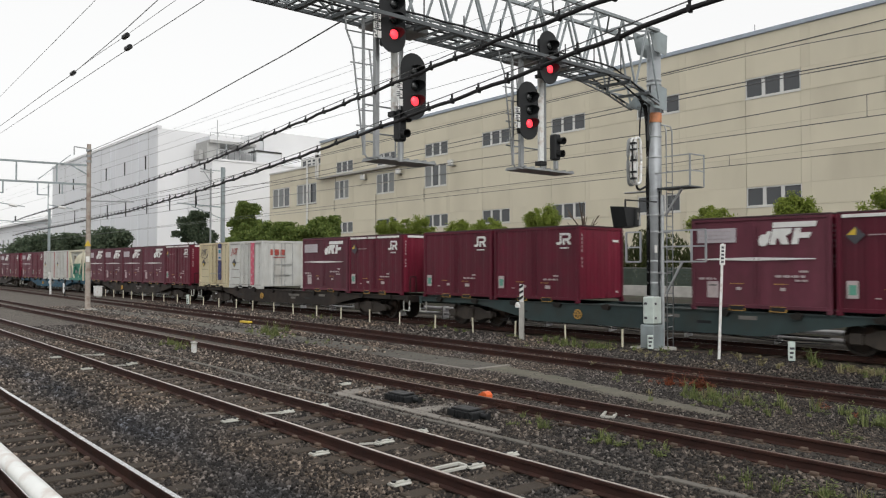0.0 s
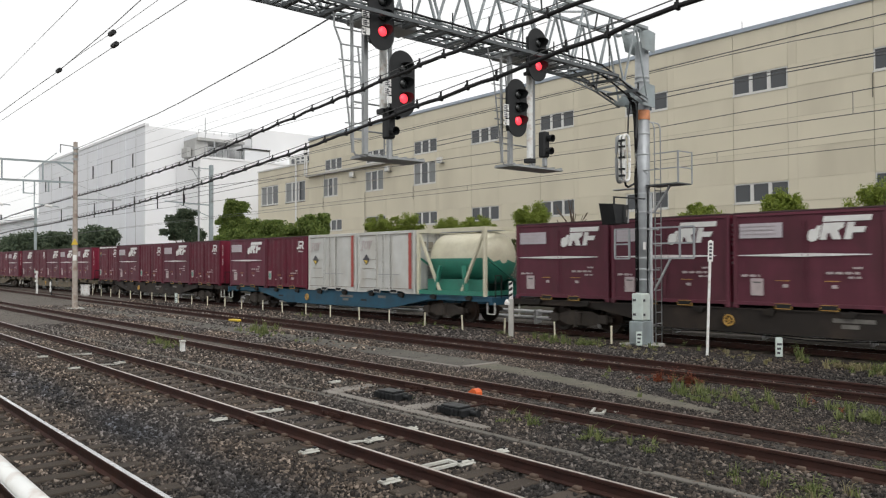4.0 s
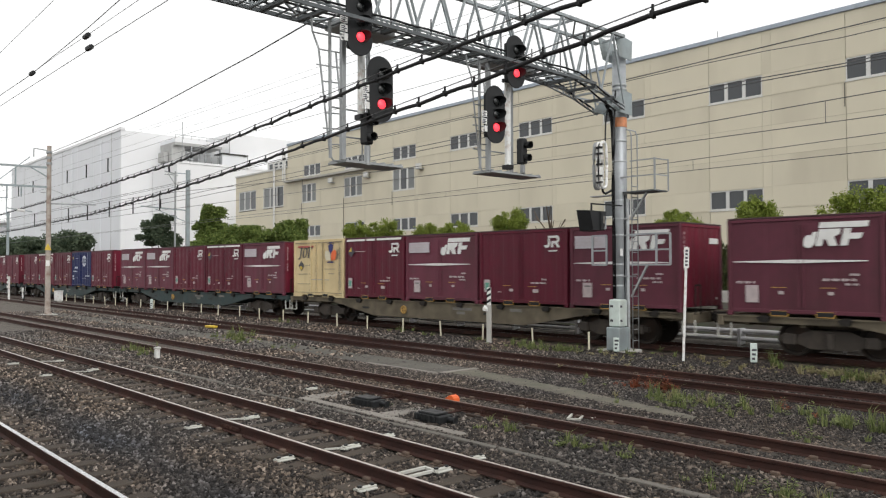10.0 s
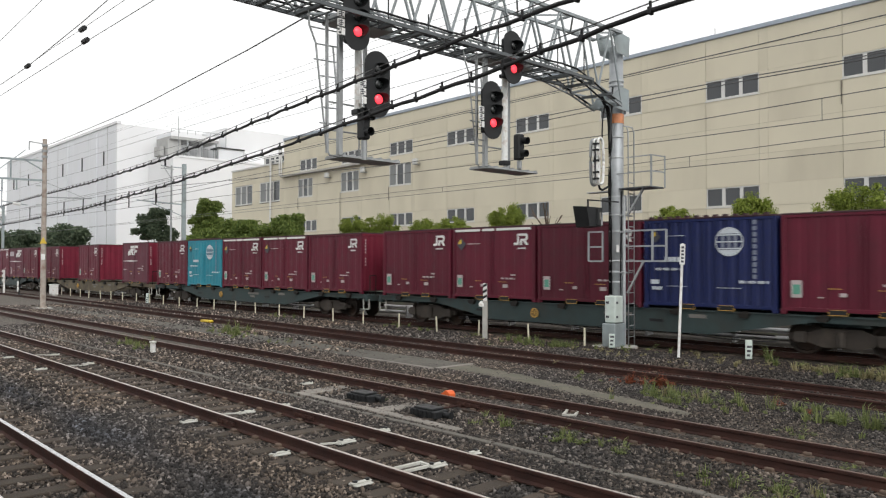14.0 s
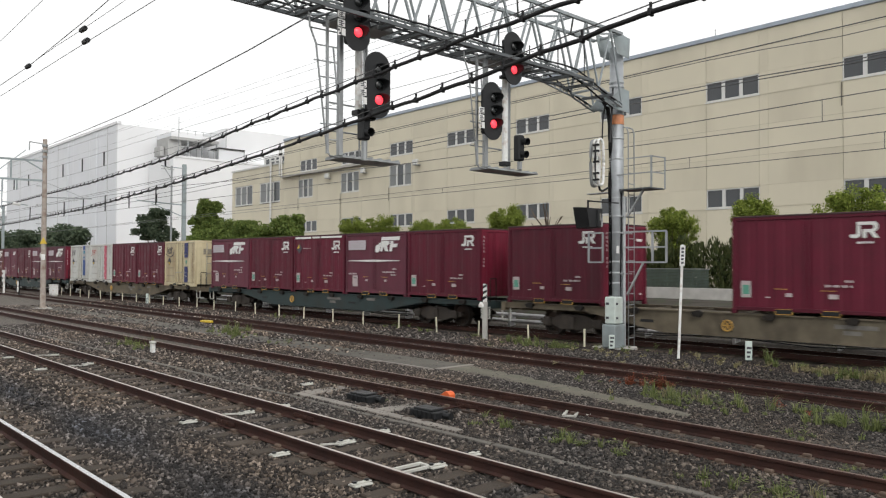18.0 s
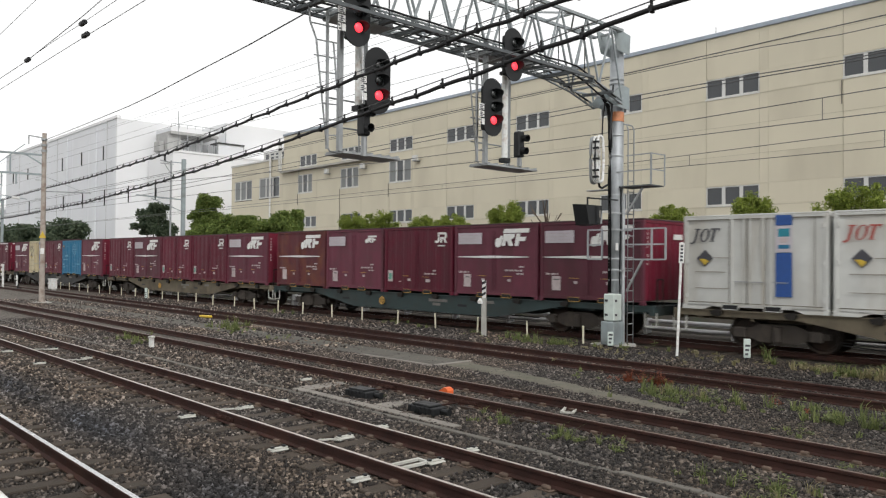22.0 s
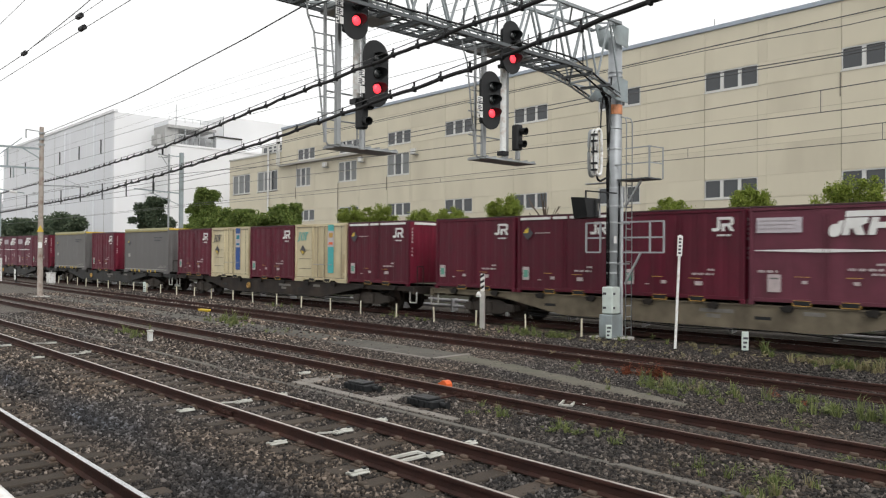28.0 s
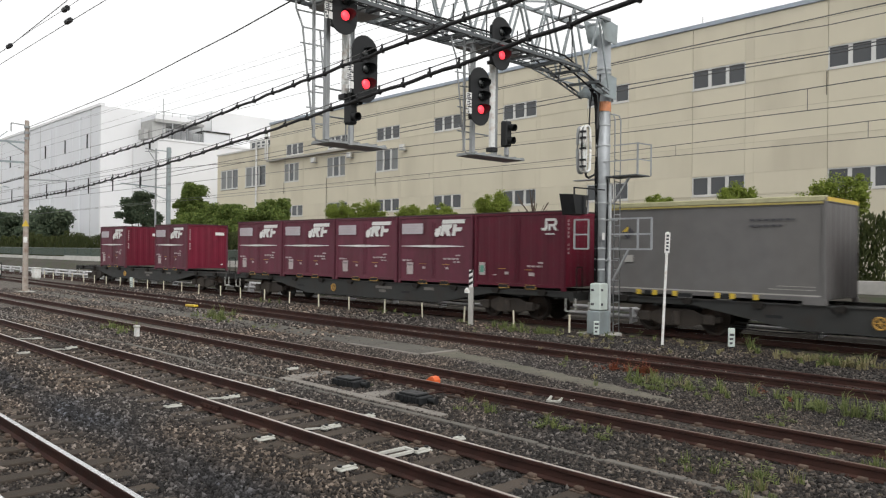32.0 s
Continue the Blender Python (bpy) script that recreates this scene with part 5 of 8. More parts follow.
    part("wing_side", bbox(-71.4, 0.5, 0, -71.1, 20, 14.8), M["facade"], f)
    part("wing_roof", bbox(-71.1, 0.6, 14.4, -57.2, 20, 14.7), M["concrete"], f)
    part("wing_back", bbox(-71.1, 1.2, 9.6, -57.3, 1.3, 13), M["facade_dark"], f)
    for xa, xb, za, zb, n in wing:
        w = part("window", bbox(xa - 0.05, 0.06, za - 0.1, xb + 0.05, 0.2, za), M["frame_alu"], f)
        bm = bmesh.new()
        for a, b, c, d in ((xa, xb, zb, zb + 0.12), (xa, xb, za, za + 0.07)):
            box(bm, a, 0.14, c, b, 0.26, d)
        for i in range(n + 1):
            x = xa + (xb - xa) * i / n
            box(bm, x - 0.13, 0.14, za + 0.07, x + 0.13, 0.25, zb)
        part("frame", bm, M["frame_alu"], w)
        for i in range(n):
            part("pane", bbox(xa + (xb - xa) * i / n + 0.13, 0.2, za + 0.07, xa + (xb - xa) * (i + 1) / n - 0.13, 0.21, zb), M["blind_glare"] if i < 2 else M["glass"], w)
    # rooftop plant seen over the wing
    part("roof_hut", bbox(-66, 2, 14.7, -58.2, 5, 16.5), M["frame_alu"], f, "pale roof hut with dark openings")
    for i in range(5):
        part("roof_opening", bbox(-65.4 + i * 1.35, 1.96, 14.95, -64.6 + i * 1.35, 2.0, 16.2), M["glass"], f)
    part("vent_pipe", rod(bmesh.new(), (-60.3, -0.15, 6.5), (-60.3, -0.15, 15.4), 0.13, seg=8), M["frame_alu"], f)
    part("vent_pipe", bar(bmesh.new(), (-60.4, -0.15, 15.3), (-57.4, -0.15, 15.2), 0.16, 0.16), M["frame_alu"], f)
    for x in (-58.0, -57.5):
        part("vent_pipe", rod(bmesh.new(), (x, -0.2, 13.2), (x, -0.2, 16.6), 0.09, seg=8), M["frame_alu"], f)
    part("mast_rod", rod(bmesh.new(), (-3.3, 6, 17.3), (-3.3, 6, 20.2), 0.025, seg=5), M["wire"], f)
    


make_factory()


def make_white_factory():
    f = thing("white_factory", "large windowless white factory in pale haze behind the trees", "factory building", m=pose(-113, 40, -0.05))
    part("long_wall", bbox(-62, 0, 0, -0.4, 0.4, 22.6), M["grey_factory"], f, "pale grey clad long wall")
    part("gable_wall", bbox(-0.4, 0.0, 0, 0, 13, 22.6), M["white_factory"], f, "white gable wall")
    part("roof", bbox(-62, 0.4, 22.3, -0.4, 13, 22.6), M["grey_factory"], f)
    part("far_wall", bbox(-62, 0.4, 0, -61.6, 13, 22.3), M["grey_factory"], f)
    for i in range(7):
        part("cladding_seam", bbox(-4 - i * 8, -0.03, 0, -3.9 - i * 8, 0, 22.6), M["tower"] if i % 3 == 0 else M["grey_factory"], f)
    part("parapet", bbox(-62, -0.12, 22.6, 0.12, 0.5, 23.0), M["white_factory"], f)
    # lower front block
    part("front_block", bbox(0.3, 4.5, 0, 9, 24, 17.3, bevel=0.05), M["white_factory"], f, "white lower block")
    part("front_parapet", bbox(0.2, 4.4, 17.3, 9.1, 24.1, 17.6), M["white_factory"], f)
    part("rear_block", bbox(-4, 14, 0, 6, 44, 23.0, bevel=0.05), M["white_factory"], f, "white rear block")
    part("stair_tower", bbox(1.0, 5.4, 17.6, 5.0, 7.4, 20.4), M["tower"], f, "grey concrete stair tower")
    part("roof_deck", bbox(0.4, 5.6, 20.4, 5.6, 13.0, 20.8), M["tower"], f, "grey concrete roof deck")
    part("deck_parapet", bbox(5.5, 5.6, 20.8, 5.6, 13.0, 21.3), M["white_factory"], f)
    part("deck_parapet", bbox(0.4, 5.6, 20.8, 5.5, 5.7, 21.3), M["grey_factory"], f)
    part("plant_box", bbox(2.0, 4.6, 18.0, 4.0, 5.3, 19.4, bevel=0.05), M["tower"], f, "grey rooftop plant box")
    for y in (8.2, 10.4, 12.7):
        part("deck_post", bbox(5.3, y - 0.1, 17.6, 5.5, y + 0.1, 20.4), M["galv"], f)
    part("canopy", bbox(6.5, 11.2, 19.15, 9.2, 15.4, 19.35), M["deck_grey"], f, "dark roof canopy")
    part("canopy_panel", bbox(8.95, 11.3, 17.6, 9.05, 15.3, 19.15), M["grey_factory"], f)
    for y in (11.25, 15.35):
        part("canopy_leg", bbox(8.8, y - 0.1, 17.6, 9.0, y + 0.1, 19.1), M["galv"], f)
    for i in range(11):
        y = 5.2 + i * 0.9
        part("roof_rail", rod(bmesh.new(), (8.9, y, 17.6), (8.9, y, 18.8), 0.04, seg=5), M["galv"], f)
    part("roof_rail", rod(bmesh.new(), (8.9, 5.2, 18.8), (8.9, 14.2, 18.8), 0.04, seg=5), M["galv"], f)
    for i in range(7):
        y = 5.7 + i * 1.2
        part("deck_rail", rod(bmesh.new(), (5.55, y, 21.3), (5.55, y, 21.9), 0.035, seg=5), M["galv"], f)
    part("deck_rail", rod(bmesh.new(), (5.55, 5.7, 21.9), (5.55, 12.9, 21.9), 0.035, seg=5), M["galv"], f)
    for y, z in ((5.9, 23.4), (13.2, 22.6)):
        part("aerial", rod(bmesh.new(), (7.5, y, 17.6), (7.5, y, z), 0.05, seg=5), M["galv"], f)
    for i in range(3):
        part("downpipe", rod(bmesh.new(), (-8 - 14 * i, -0.2, 0), (-8 - 14 * i, -0.2, 22), 0.1, seg=6), M["grey_factory"], f)
    # distant blocks further along
    g = thing("far_shed", "low pale factory shed far down the line", "factory building", m=pose(-215, 44, -0.05))
    part("shed_wall", bbox(-60, 0, 0, 20, 20, 13.0), M["grey_factory"], g)
    part("shed_roof", bbox(-61, -1, 13.0, 21, 21, 13.5), M["white_factory"], g)
    for i in range(10):
        part("shed_window", bbox(-55 + i * 7, -0.08, 5, -53 + i * 7, 0, 9.5), M["glass"], g)


make_white_factory()


# ---- signal gantry ----
GX = -12.1


def make_gantry():
    g = thing("signal_gantry", "galvanised lattice signal gantry with hanging cages over the yard tracks", "signal gantry", m=pose(GX, 0, 0))
    my = 17.58
    part("footing", bbox(-0.45, my - 0.45, -0.25, 0.45, my + 0.45, 0.02, bevel=0.03), M["concrete"], g)
    bm = bmesh.new()
    lathe(bm, [(0.2, 0.0), (0.185, 8.2)], Matrix.Translation((0, my + 0.11, 0)), 24)
    part("mast", bm, M["mast"], g, "round galvanised mast", smooth=True)
    for z in (1.72, 2.0, 2.3, 3.1, 3.55, 4.05, 5.12, 5.68, 7.1, 7.22):
        bm = bmesh.new()
        lathe(bm, [(0.203, 0), (0.206, 0.02), (0.203, 0.045)], Matrix.Translation((0, my + 0.11, z)), 24)
        part("mast_band", bm, M["mast_band"], g)
    bm = bmesh.new()
    lathe(bm, [(0.2, 0), (0.2, 0.26)], Matrix.Translation((0, my + 0.11, 6.08)), 24)
    part("orange_band", bm, M["salmon"], g, "faded orange band round the mast")
    # head plates
    for sx in (-1, 1):
        bm = bmesh.new()
        a = [(my - 0.28, 7.95), (my + 0.3, 7.9), (my + 0.34, 8.45), (my - 0.5, 8.55)]
        vs0 = [bm.verts.new((sx * 0.26, y, z)) for y, z in a]
        vs1 = [bm.verts.new((sx * 0.26 + 0.02, y, z)) for y, z in a]
        bm.faces.new(vs0), bm.faces.new(vs1[::-1])
        for i in range(4):
            bm.faces.new((vs0[i], vs1[i], vs1[(i + 1) % 4], vs0[(i + 1) % 4]))
        bmesh.ops.recalc_face_normals(bm, faces=bm.faces[:])
        part("head_plate", bm, M["galv_green"], g)
        bm = bmesh.new()
        a = [(my - 0.75, 6.45), (my + 0.3, 6.4), (my + 0.3, 7.0), (my - 0.1, 7.05)]
        vs0 = [bm.verts.new((sx * 0.26, y, z)) for y, z in a]
        vs1 = [bm.verts.new((sx * 0.26 + 0.02, y, z)) for y, z in a]
        bm.faces.new(vs0), bm.faces.new(vs1[::-1])
        for i in range(4):
            bm.faces.new((vs0[i], vs1[i], vs1[(i + 1) % 4], vs0[(i + 1) % 4]))
        bmesh.ops.recalc_face_normals(bm, faces=bm.faces[:])
        part("knee_plate", bm, M["galv_green"], g)
    # truss: two faces 0.9 m apart
    ytop = [my - 0.3 - 1.05 * i for i in range(18)]

    def zlow(y):
        return float(np.interp(y, [-3, 14.2, 15.4, 16.6, 17.2], [7.02, 7.02, 6.95, 6.72, 6.5]))

    for sx in (-0.45, 0.45):
        for a, b in zip(ytop, ytop[1:]):
            part("top_chord", bar(bmesh.new(), (sx, a, 8.42), (sx, b, 8.42), 0.075, 0.075), M["truss"], g)
            bm = bmesh.new()
            for dz in (-0.05, 0.05):
                bar(bm, (sx, a, zlow(a) + dz), (sx, b, zlow(b) + dz), 0.05, 0.026)
            for f in (0.1, 0.35, 0.6, 0.85):
                ya2, yb2 = a + (b - a) * f, a + (b - a) * (f + 0.12)
                bar(bm, (sx, ya2, zlow(ya2) - 0.05), (sx, yb2, zlow(yb2) + 0.05), 0.03, 0.014)
            part("bottom_chord", bm, M["truss"], g)
            part("lattice_bar", bar(bmesh.new(), (sx, a, zlow(a)), (sx, (a + b) / 2, 8.42), 0.042, 0.042), M["truss"], g)
            part("lattice_bar", bar(bmesh.new(), (sx, (a + b) / 2, 8.42), (sx, b, zlow(b)), 0.042, 0.042), M["truss"], g)
    for i, (a, b) in enumerate(zip(ytop, ytop[1:])):
        for z in (8.42, zlow(a)):
            zb = 8.42 if z == 8.42 else zlow(b)
            part("cross_bar", bar(bmesh.new(), (-0.45, a, z), (0.45, a, z), 0.05, 0.05), M["truss"], g)
            s = 1 if i % 2 else -1
            part("diagonal_bar", bar(bmesh.new(), (-0.45 * s, a, z), (0.45 * s, b, zb), 0.04, 0.04), M["truss"], g)
    # service walkway hung under the truss between the cages
    for y in np.arange(6.0, 16.5, 0.8):
        part("hanger_bracket", bar(bmesh.new(), (-0.2, y, zlow(y) - 0.12), (0.75, y, zlow(y) - 0.16), 0.05, 0.07), M["walkway"], g)
    part("walkway_edge", bar(bmesh.new(), (0.75, 6.0, 6.87), (0.75, 15.6, 6.83), 0.05, 0.07), M["walkway"], g)
    part("walkway_edge", bar(bmesh.new(), (-0.2, 6.0, 6.9), (-0.2, 15.6, 6.86), 0.05, 0.07), M["walkway"], g)
    for y in np.arange(6.3, 15.6, 0.27):
        part("walkway_slat", bar(bmesh.new(), (-0.2, y, 6.86), (0.75, y, 6.84), 0.03, 0.02), M["walkway"], g)
    for x, z in ((0.5, 7.12), (0.42, 6.93), (-0.4, 7.15)):
        pts = [(x + 0.02 * math.sin(3 * k), 16.9 - 0.55 * k, (z if k > 2 else z - 0.18 * (3 - k)) - 0.03 * (k % 2)) for k in range(33)]
        tube("truss_cable", pts, 0.022, M["cable"], g, "black cable along the lower chord", seg=6)
    for k in range(9):
        y = 7.2 + 1.05 * k
        part("cable_stub", bar(bmesh.new(), (0.47, y, 7.0), (0.47, y, 7.35 + 0.15 * (k % 3)), 0.02, 0.02), M["black"], g)
    # second mast on the platform side
    bm = bmesh.new()
    lathe(bm, [(0.205, 1.0), (0.205, 8.4)], Matrix.Translation((0, -0.6, 0)), 16)
    part("mast", bm, M["galv"], g)

    # the two hanging cages
    for ya, yb, zf in ((8.35, 9.3, 4.28), (12.3, 13.55, 4.42)):
        bm = bmesh.new()
        box(bm, -0.3, ya, zf - 0.04, 0.3, yb + 0.45, zf)
        part("cage_floor", bm, M["galv"], g)
        for k in range(7):
            y = ya + 0.05 + k * (yb + 0.35 - ya) / 6
            part("floor_slat", bbox(-0.3, y - 0.02, zf, 0.3, y + 0.02, zf + 0.03), M["galv"], g)
        for y, x, w in ((ya - 0.02, 0.22, 0.09), (yb - 0.05, -0.22, 0.06)):
            part("hanger", bar(bmesh.new(), (x, y, zf), (x, y, 7.0), w, w), M["galv"], g)
        # access ladder: one upright rail, one that leans out and curls under the floor
        lean = [(0.28, ya - 0.05, zf - 0.05), (0.28, ya - 0.28, zf - 0.04), (0.28, ya - 0.35, zf + 0.08), (0.28, ya - 0.6, zf + 2.0), (0.28, ya - 0.74, zf + 2.3), (0.28, ya - 0.76, 6.9)]
        tube("ladder_rail", lean, 0.018, M["galv"], g, seg=6)
        part("ladder_rail", bar(bmesh.new(), (0.28, ya - 0.34, zf), (0.28, ya - 0.36, 6.9), 0.045, 0.045), M["galv"], g)
        part("ladder_rail", bar(bmesh.new(), (0.28, ya - 0.12, zf + 1.1), (0.28, ya - 0.22, zf + 2.0), 0.025, 0.025), M["galv"], g)
        for k in range(8):
            z = zf + 0.25 + k * 0.29
            out = ya - 0.36 - 0.24 * (z - zf) / 2.0
            part("rung", rod(bmesh.new(), (0.28, out - (0.08 if k % 2 else 0.0), z), (0.28, ya - 0.14, z + 0.02), 0.014, seg=5), M["galv"], g)
        # thin service ladder behind the signals
        for y in (yb - 0.28, yb - 0.1):
            part("service_rail", rod(bmesh.new(), (-0.1, y, zf), (-0.1, y, 6.9), 0.016, seg=5), M["galv"], g)
        for k in range(9):
            part("service_rung", rod(bmesh.new(), (-0.1, yb - 0.28, zf + 0.3 + 0.27 * k), (-0.1, yb - 0.1, zf + 0.3 + 0.27 * k), 0.01, seg=5), M["galv"], g)
        for z in (zf + 0.55, zf + 1.1):
            part("guard_rail", rod(bmesh.new(), (-0.28, ya, z), (-0.28, yb, z), 0.018, seg=5), M["galv"], g)
        part("gusset", bbox(-0.3, ya - 0.1, 6.84, 0.3, ya + 0.6, 6.98, bevel=0.02), M["galv"], g)
        part("gusset", bbox(-0.3, yb - 0.25, 6.84, 0.3, yb + 0.25, 6.98, bevel=0.02), M["galv"], g)
    # fittings on the mast
    part("base_box", bbox(-0.06, my - 0.5, 0.02, 0.36, my - 0.02, 0.64, bevel=0.02), M["galv_green"], g, "grey-green cable box")
    ctl = part("control_box", bbox(0.0, my - 0.46, 0.66, 0.34, my - 0.09, 1.38, bevel=0.025), M["pale_box"], g, "pale mint control box")
    for z in (0.82, 1.2):
        part("box_latch", bbox(0.341, my - 0.42, z - 0.03, 0.352, my - 0.34, z + 0.03), M["ink"], ctl)
        part("box_latch", bbox(0.05, my - 0.472, z - 0.03, 0.14, my - 0.461, z + 0.03), M["ink"], ctl)
    # black cables down the near side, a pale conduit beside the ladder
    for k, (x, dy) in enumerate(((-0.15, -0.02), (-0.09, -0.06), (-0.03, -0.1))):
        pts = [(x, my + dy, 1.4), (x, my + dy, 3.0), (x - 0.01, my + dy - 0.01, 4.4), (x, my + dy, 5.6), (x + 0.02, my + dy - 0.06, 6.1), (x + 0.1, my + dy - 0.25, 6.45), (x + 0.2, my + dy - 0.7, 6.7)]
        tube("mast_cable", pts, 0.026, M["cable"], g, "black cable down the mast", seg=6)
    part("conduit", rod(bmesh.new(), (0.24, my + 0.1, 0.05), (0.24, my + 0.1, 4.1), 0.05, seg=10), M["mast_band"], g, "pale vertical conduit")
    tube("mast_cable", [(0.2, my + 0.02, 0.6), (0.2, my + 0.0, 2.0), (0.2, my + 0.03, 3.2), (0.21, my + 0.02, 4.2)], 0.018, M["cable"], g, "black cable down the mast", seg=6)
    for z in (2.0, 3.1, 3.55):
        part("cable_clamp", bar(bmesh.new(), (0.26, my - 0.12, z), (0.26, my + 0.45, z), 0.03, 0.04), M["galv"], g)
    part("number_plate", bbox(0.17, my - 0.16, 2.55, 0.18, my - 0.04, 2.75), M["white"], g)
    for y in (my + 0.22, my + 0.5):
        tube("ladder_rail", [(0.3, y, 0.0), (0.3, y, 5.85), (0.27, y - 0.03, 5.98), (0.16, y - 0.1, 6.03), (0.06, my + 0.1, 6.03)], 0.02, M["galv"], g, seg=6)
    for k in range(16):
        part("rung", rod(bmesh.new(), (0.3, my + 0.22, 0.25 + 0.3 * k), (0.3, my + 0.5, 0.25 + 0.3 * k), 0.014, seg=5), M["galv"], g)
    # upper landing along the track, with a railing round its end
    part("landing", bbox(0.2, my - 0.05, 4.25, 1.2, my + 0.56, 4.27), M["walkway"], g)
    part("landing", bbox(-0.92, my + 0.0, 4.22, -0.2, my + 0.22, 4.25, bevel=0.006), M["galv"], g, "narrow galvanised ledge")
    for k in range(10):
        part("landing_slat", bbox(0.2 + 0.1 * k, my - 0.06, 4.27, 0.26 + 0.1 * k, my + 0.57, 4.29), M["walkway"], g)
    corners = ((1.17, my - 0.03), (1.22, my + 0.55))
    for k, (x, y) in enumerate(corners):
        part("rail_post", bar(bmesh.new(), (x, y, 4.27), (x, y, 5.12), 0.04 - 0.01 * k, 0.04 - 0.01 * k), M["galv"], g)
    for z, x0 in ((4.68, 0.05), (5.1, 0.42)):
        part("guard_rail", bar(bmesh.new(), (x0, my - 0.03, z), (1.17, my - 0.03, z), 0.03, 0.03), M["galv"], g)
        part("guard_rail", bar(bmesh.new(), (1.17, my - 0.03, z), (1.22, my + 0.55, z), 0.03, 0.03), M["galv"], g)
    part("landing_strut", bar(bmesh.new(), (0.35, my + 0.1, 3.55), (0.85, my + 0.1, 4.24), 0.05, 0.05), M["galv"], g)
    # lower guard frames to both sides of the mast
    for ya, xs in ((my + 0.1, (-0.93, -0.45)), (my + 0.1, (0.25, 1.12, 1.53))):
        for z in (2.31, 2.71, 3.13):
            part("guard_frame", bar(bmesh.new(), (xs[0], ya, z), (xs[-1], ya, z), 0.042, 0.042), M["mast"], g)
        for x in xs[-2:]:
            part("guard_post", bar(bmesh.new(), (x, ya, 2.31), (x, ya, 3.13), 0.046, 0.046), M["mast"], g)
    part("guard_strut", bar(bmesh.new(), (0.35, my + 0.1, 1.45), (0.85, my + 0.1, 2.31), 0.05, 0.05), M["galv"], g)
    # long cable loops hung beside the mast
    for x, r, nm, lab in ((0.3, 0.04, "pipe_white", "white cable loop"), (0.18, 0.03, "pipe_white", ""), (0.02, 0.045, "galv", "")):
        pts = []
        for i in range(33):
            a = 6.2832 * i / 32
            pts.append((x, my - 1.06 + 0.14 * math.cos(a) + (0.1 if x < 0.1 else 0), 4.92 + 0.42 * max(-1, min(1, 1.6 * math.sin(a))) + 0.18 * math.sin(a)))
        tube("cable_loop", pts, r, M[nm], g, lab)
    part("loop_board", bbox(0.08, my - 1.1, 4.5, 0.12, my - 1.0, 5.36, bevel=0.01), M["black"], g)
    for z in (4.45, 4.62, 4.92, 5.2, 5.36):
        part("loop_clip", bbox(0.2, my - 1.26, z - 0.025, 0.35, my - 1.17, z + 0.025), M["black"], g)
    tube("loop_lead", [(0.2, my - 1.0, 4.35), (0.18, my - 0.92, 4.22), (0.1, my - 0.7, 4.2), (0.0, my - 0.3, 4.32)], 0.03, M["cable"], g, "black cable lead")
    tube("loop_lead", [(0.1, my - 0.95, 5.5), (0.1, my - 0.7, 5.6), (0.05, my - 0.6, 6.1), (0.1, my - 0.55, 6.6)], 0.022, M["cable"], g, "black cable lead")
    part("cable_drop", rod(bmesh.new(), (0.25, my - 0.55, 5.5), (0.2, my - 0.35, 7.0), 0.025, seg=6), M["black"], g)
    return g


make_gantry()


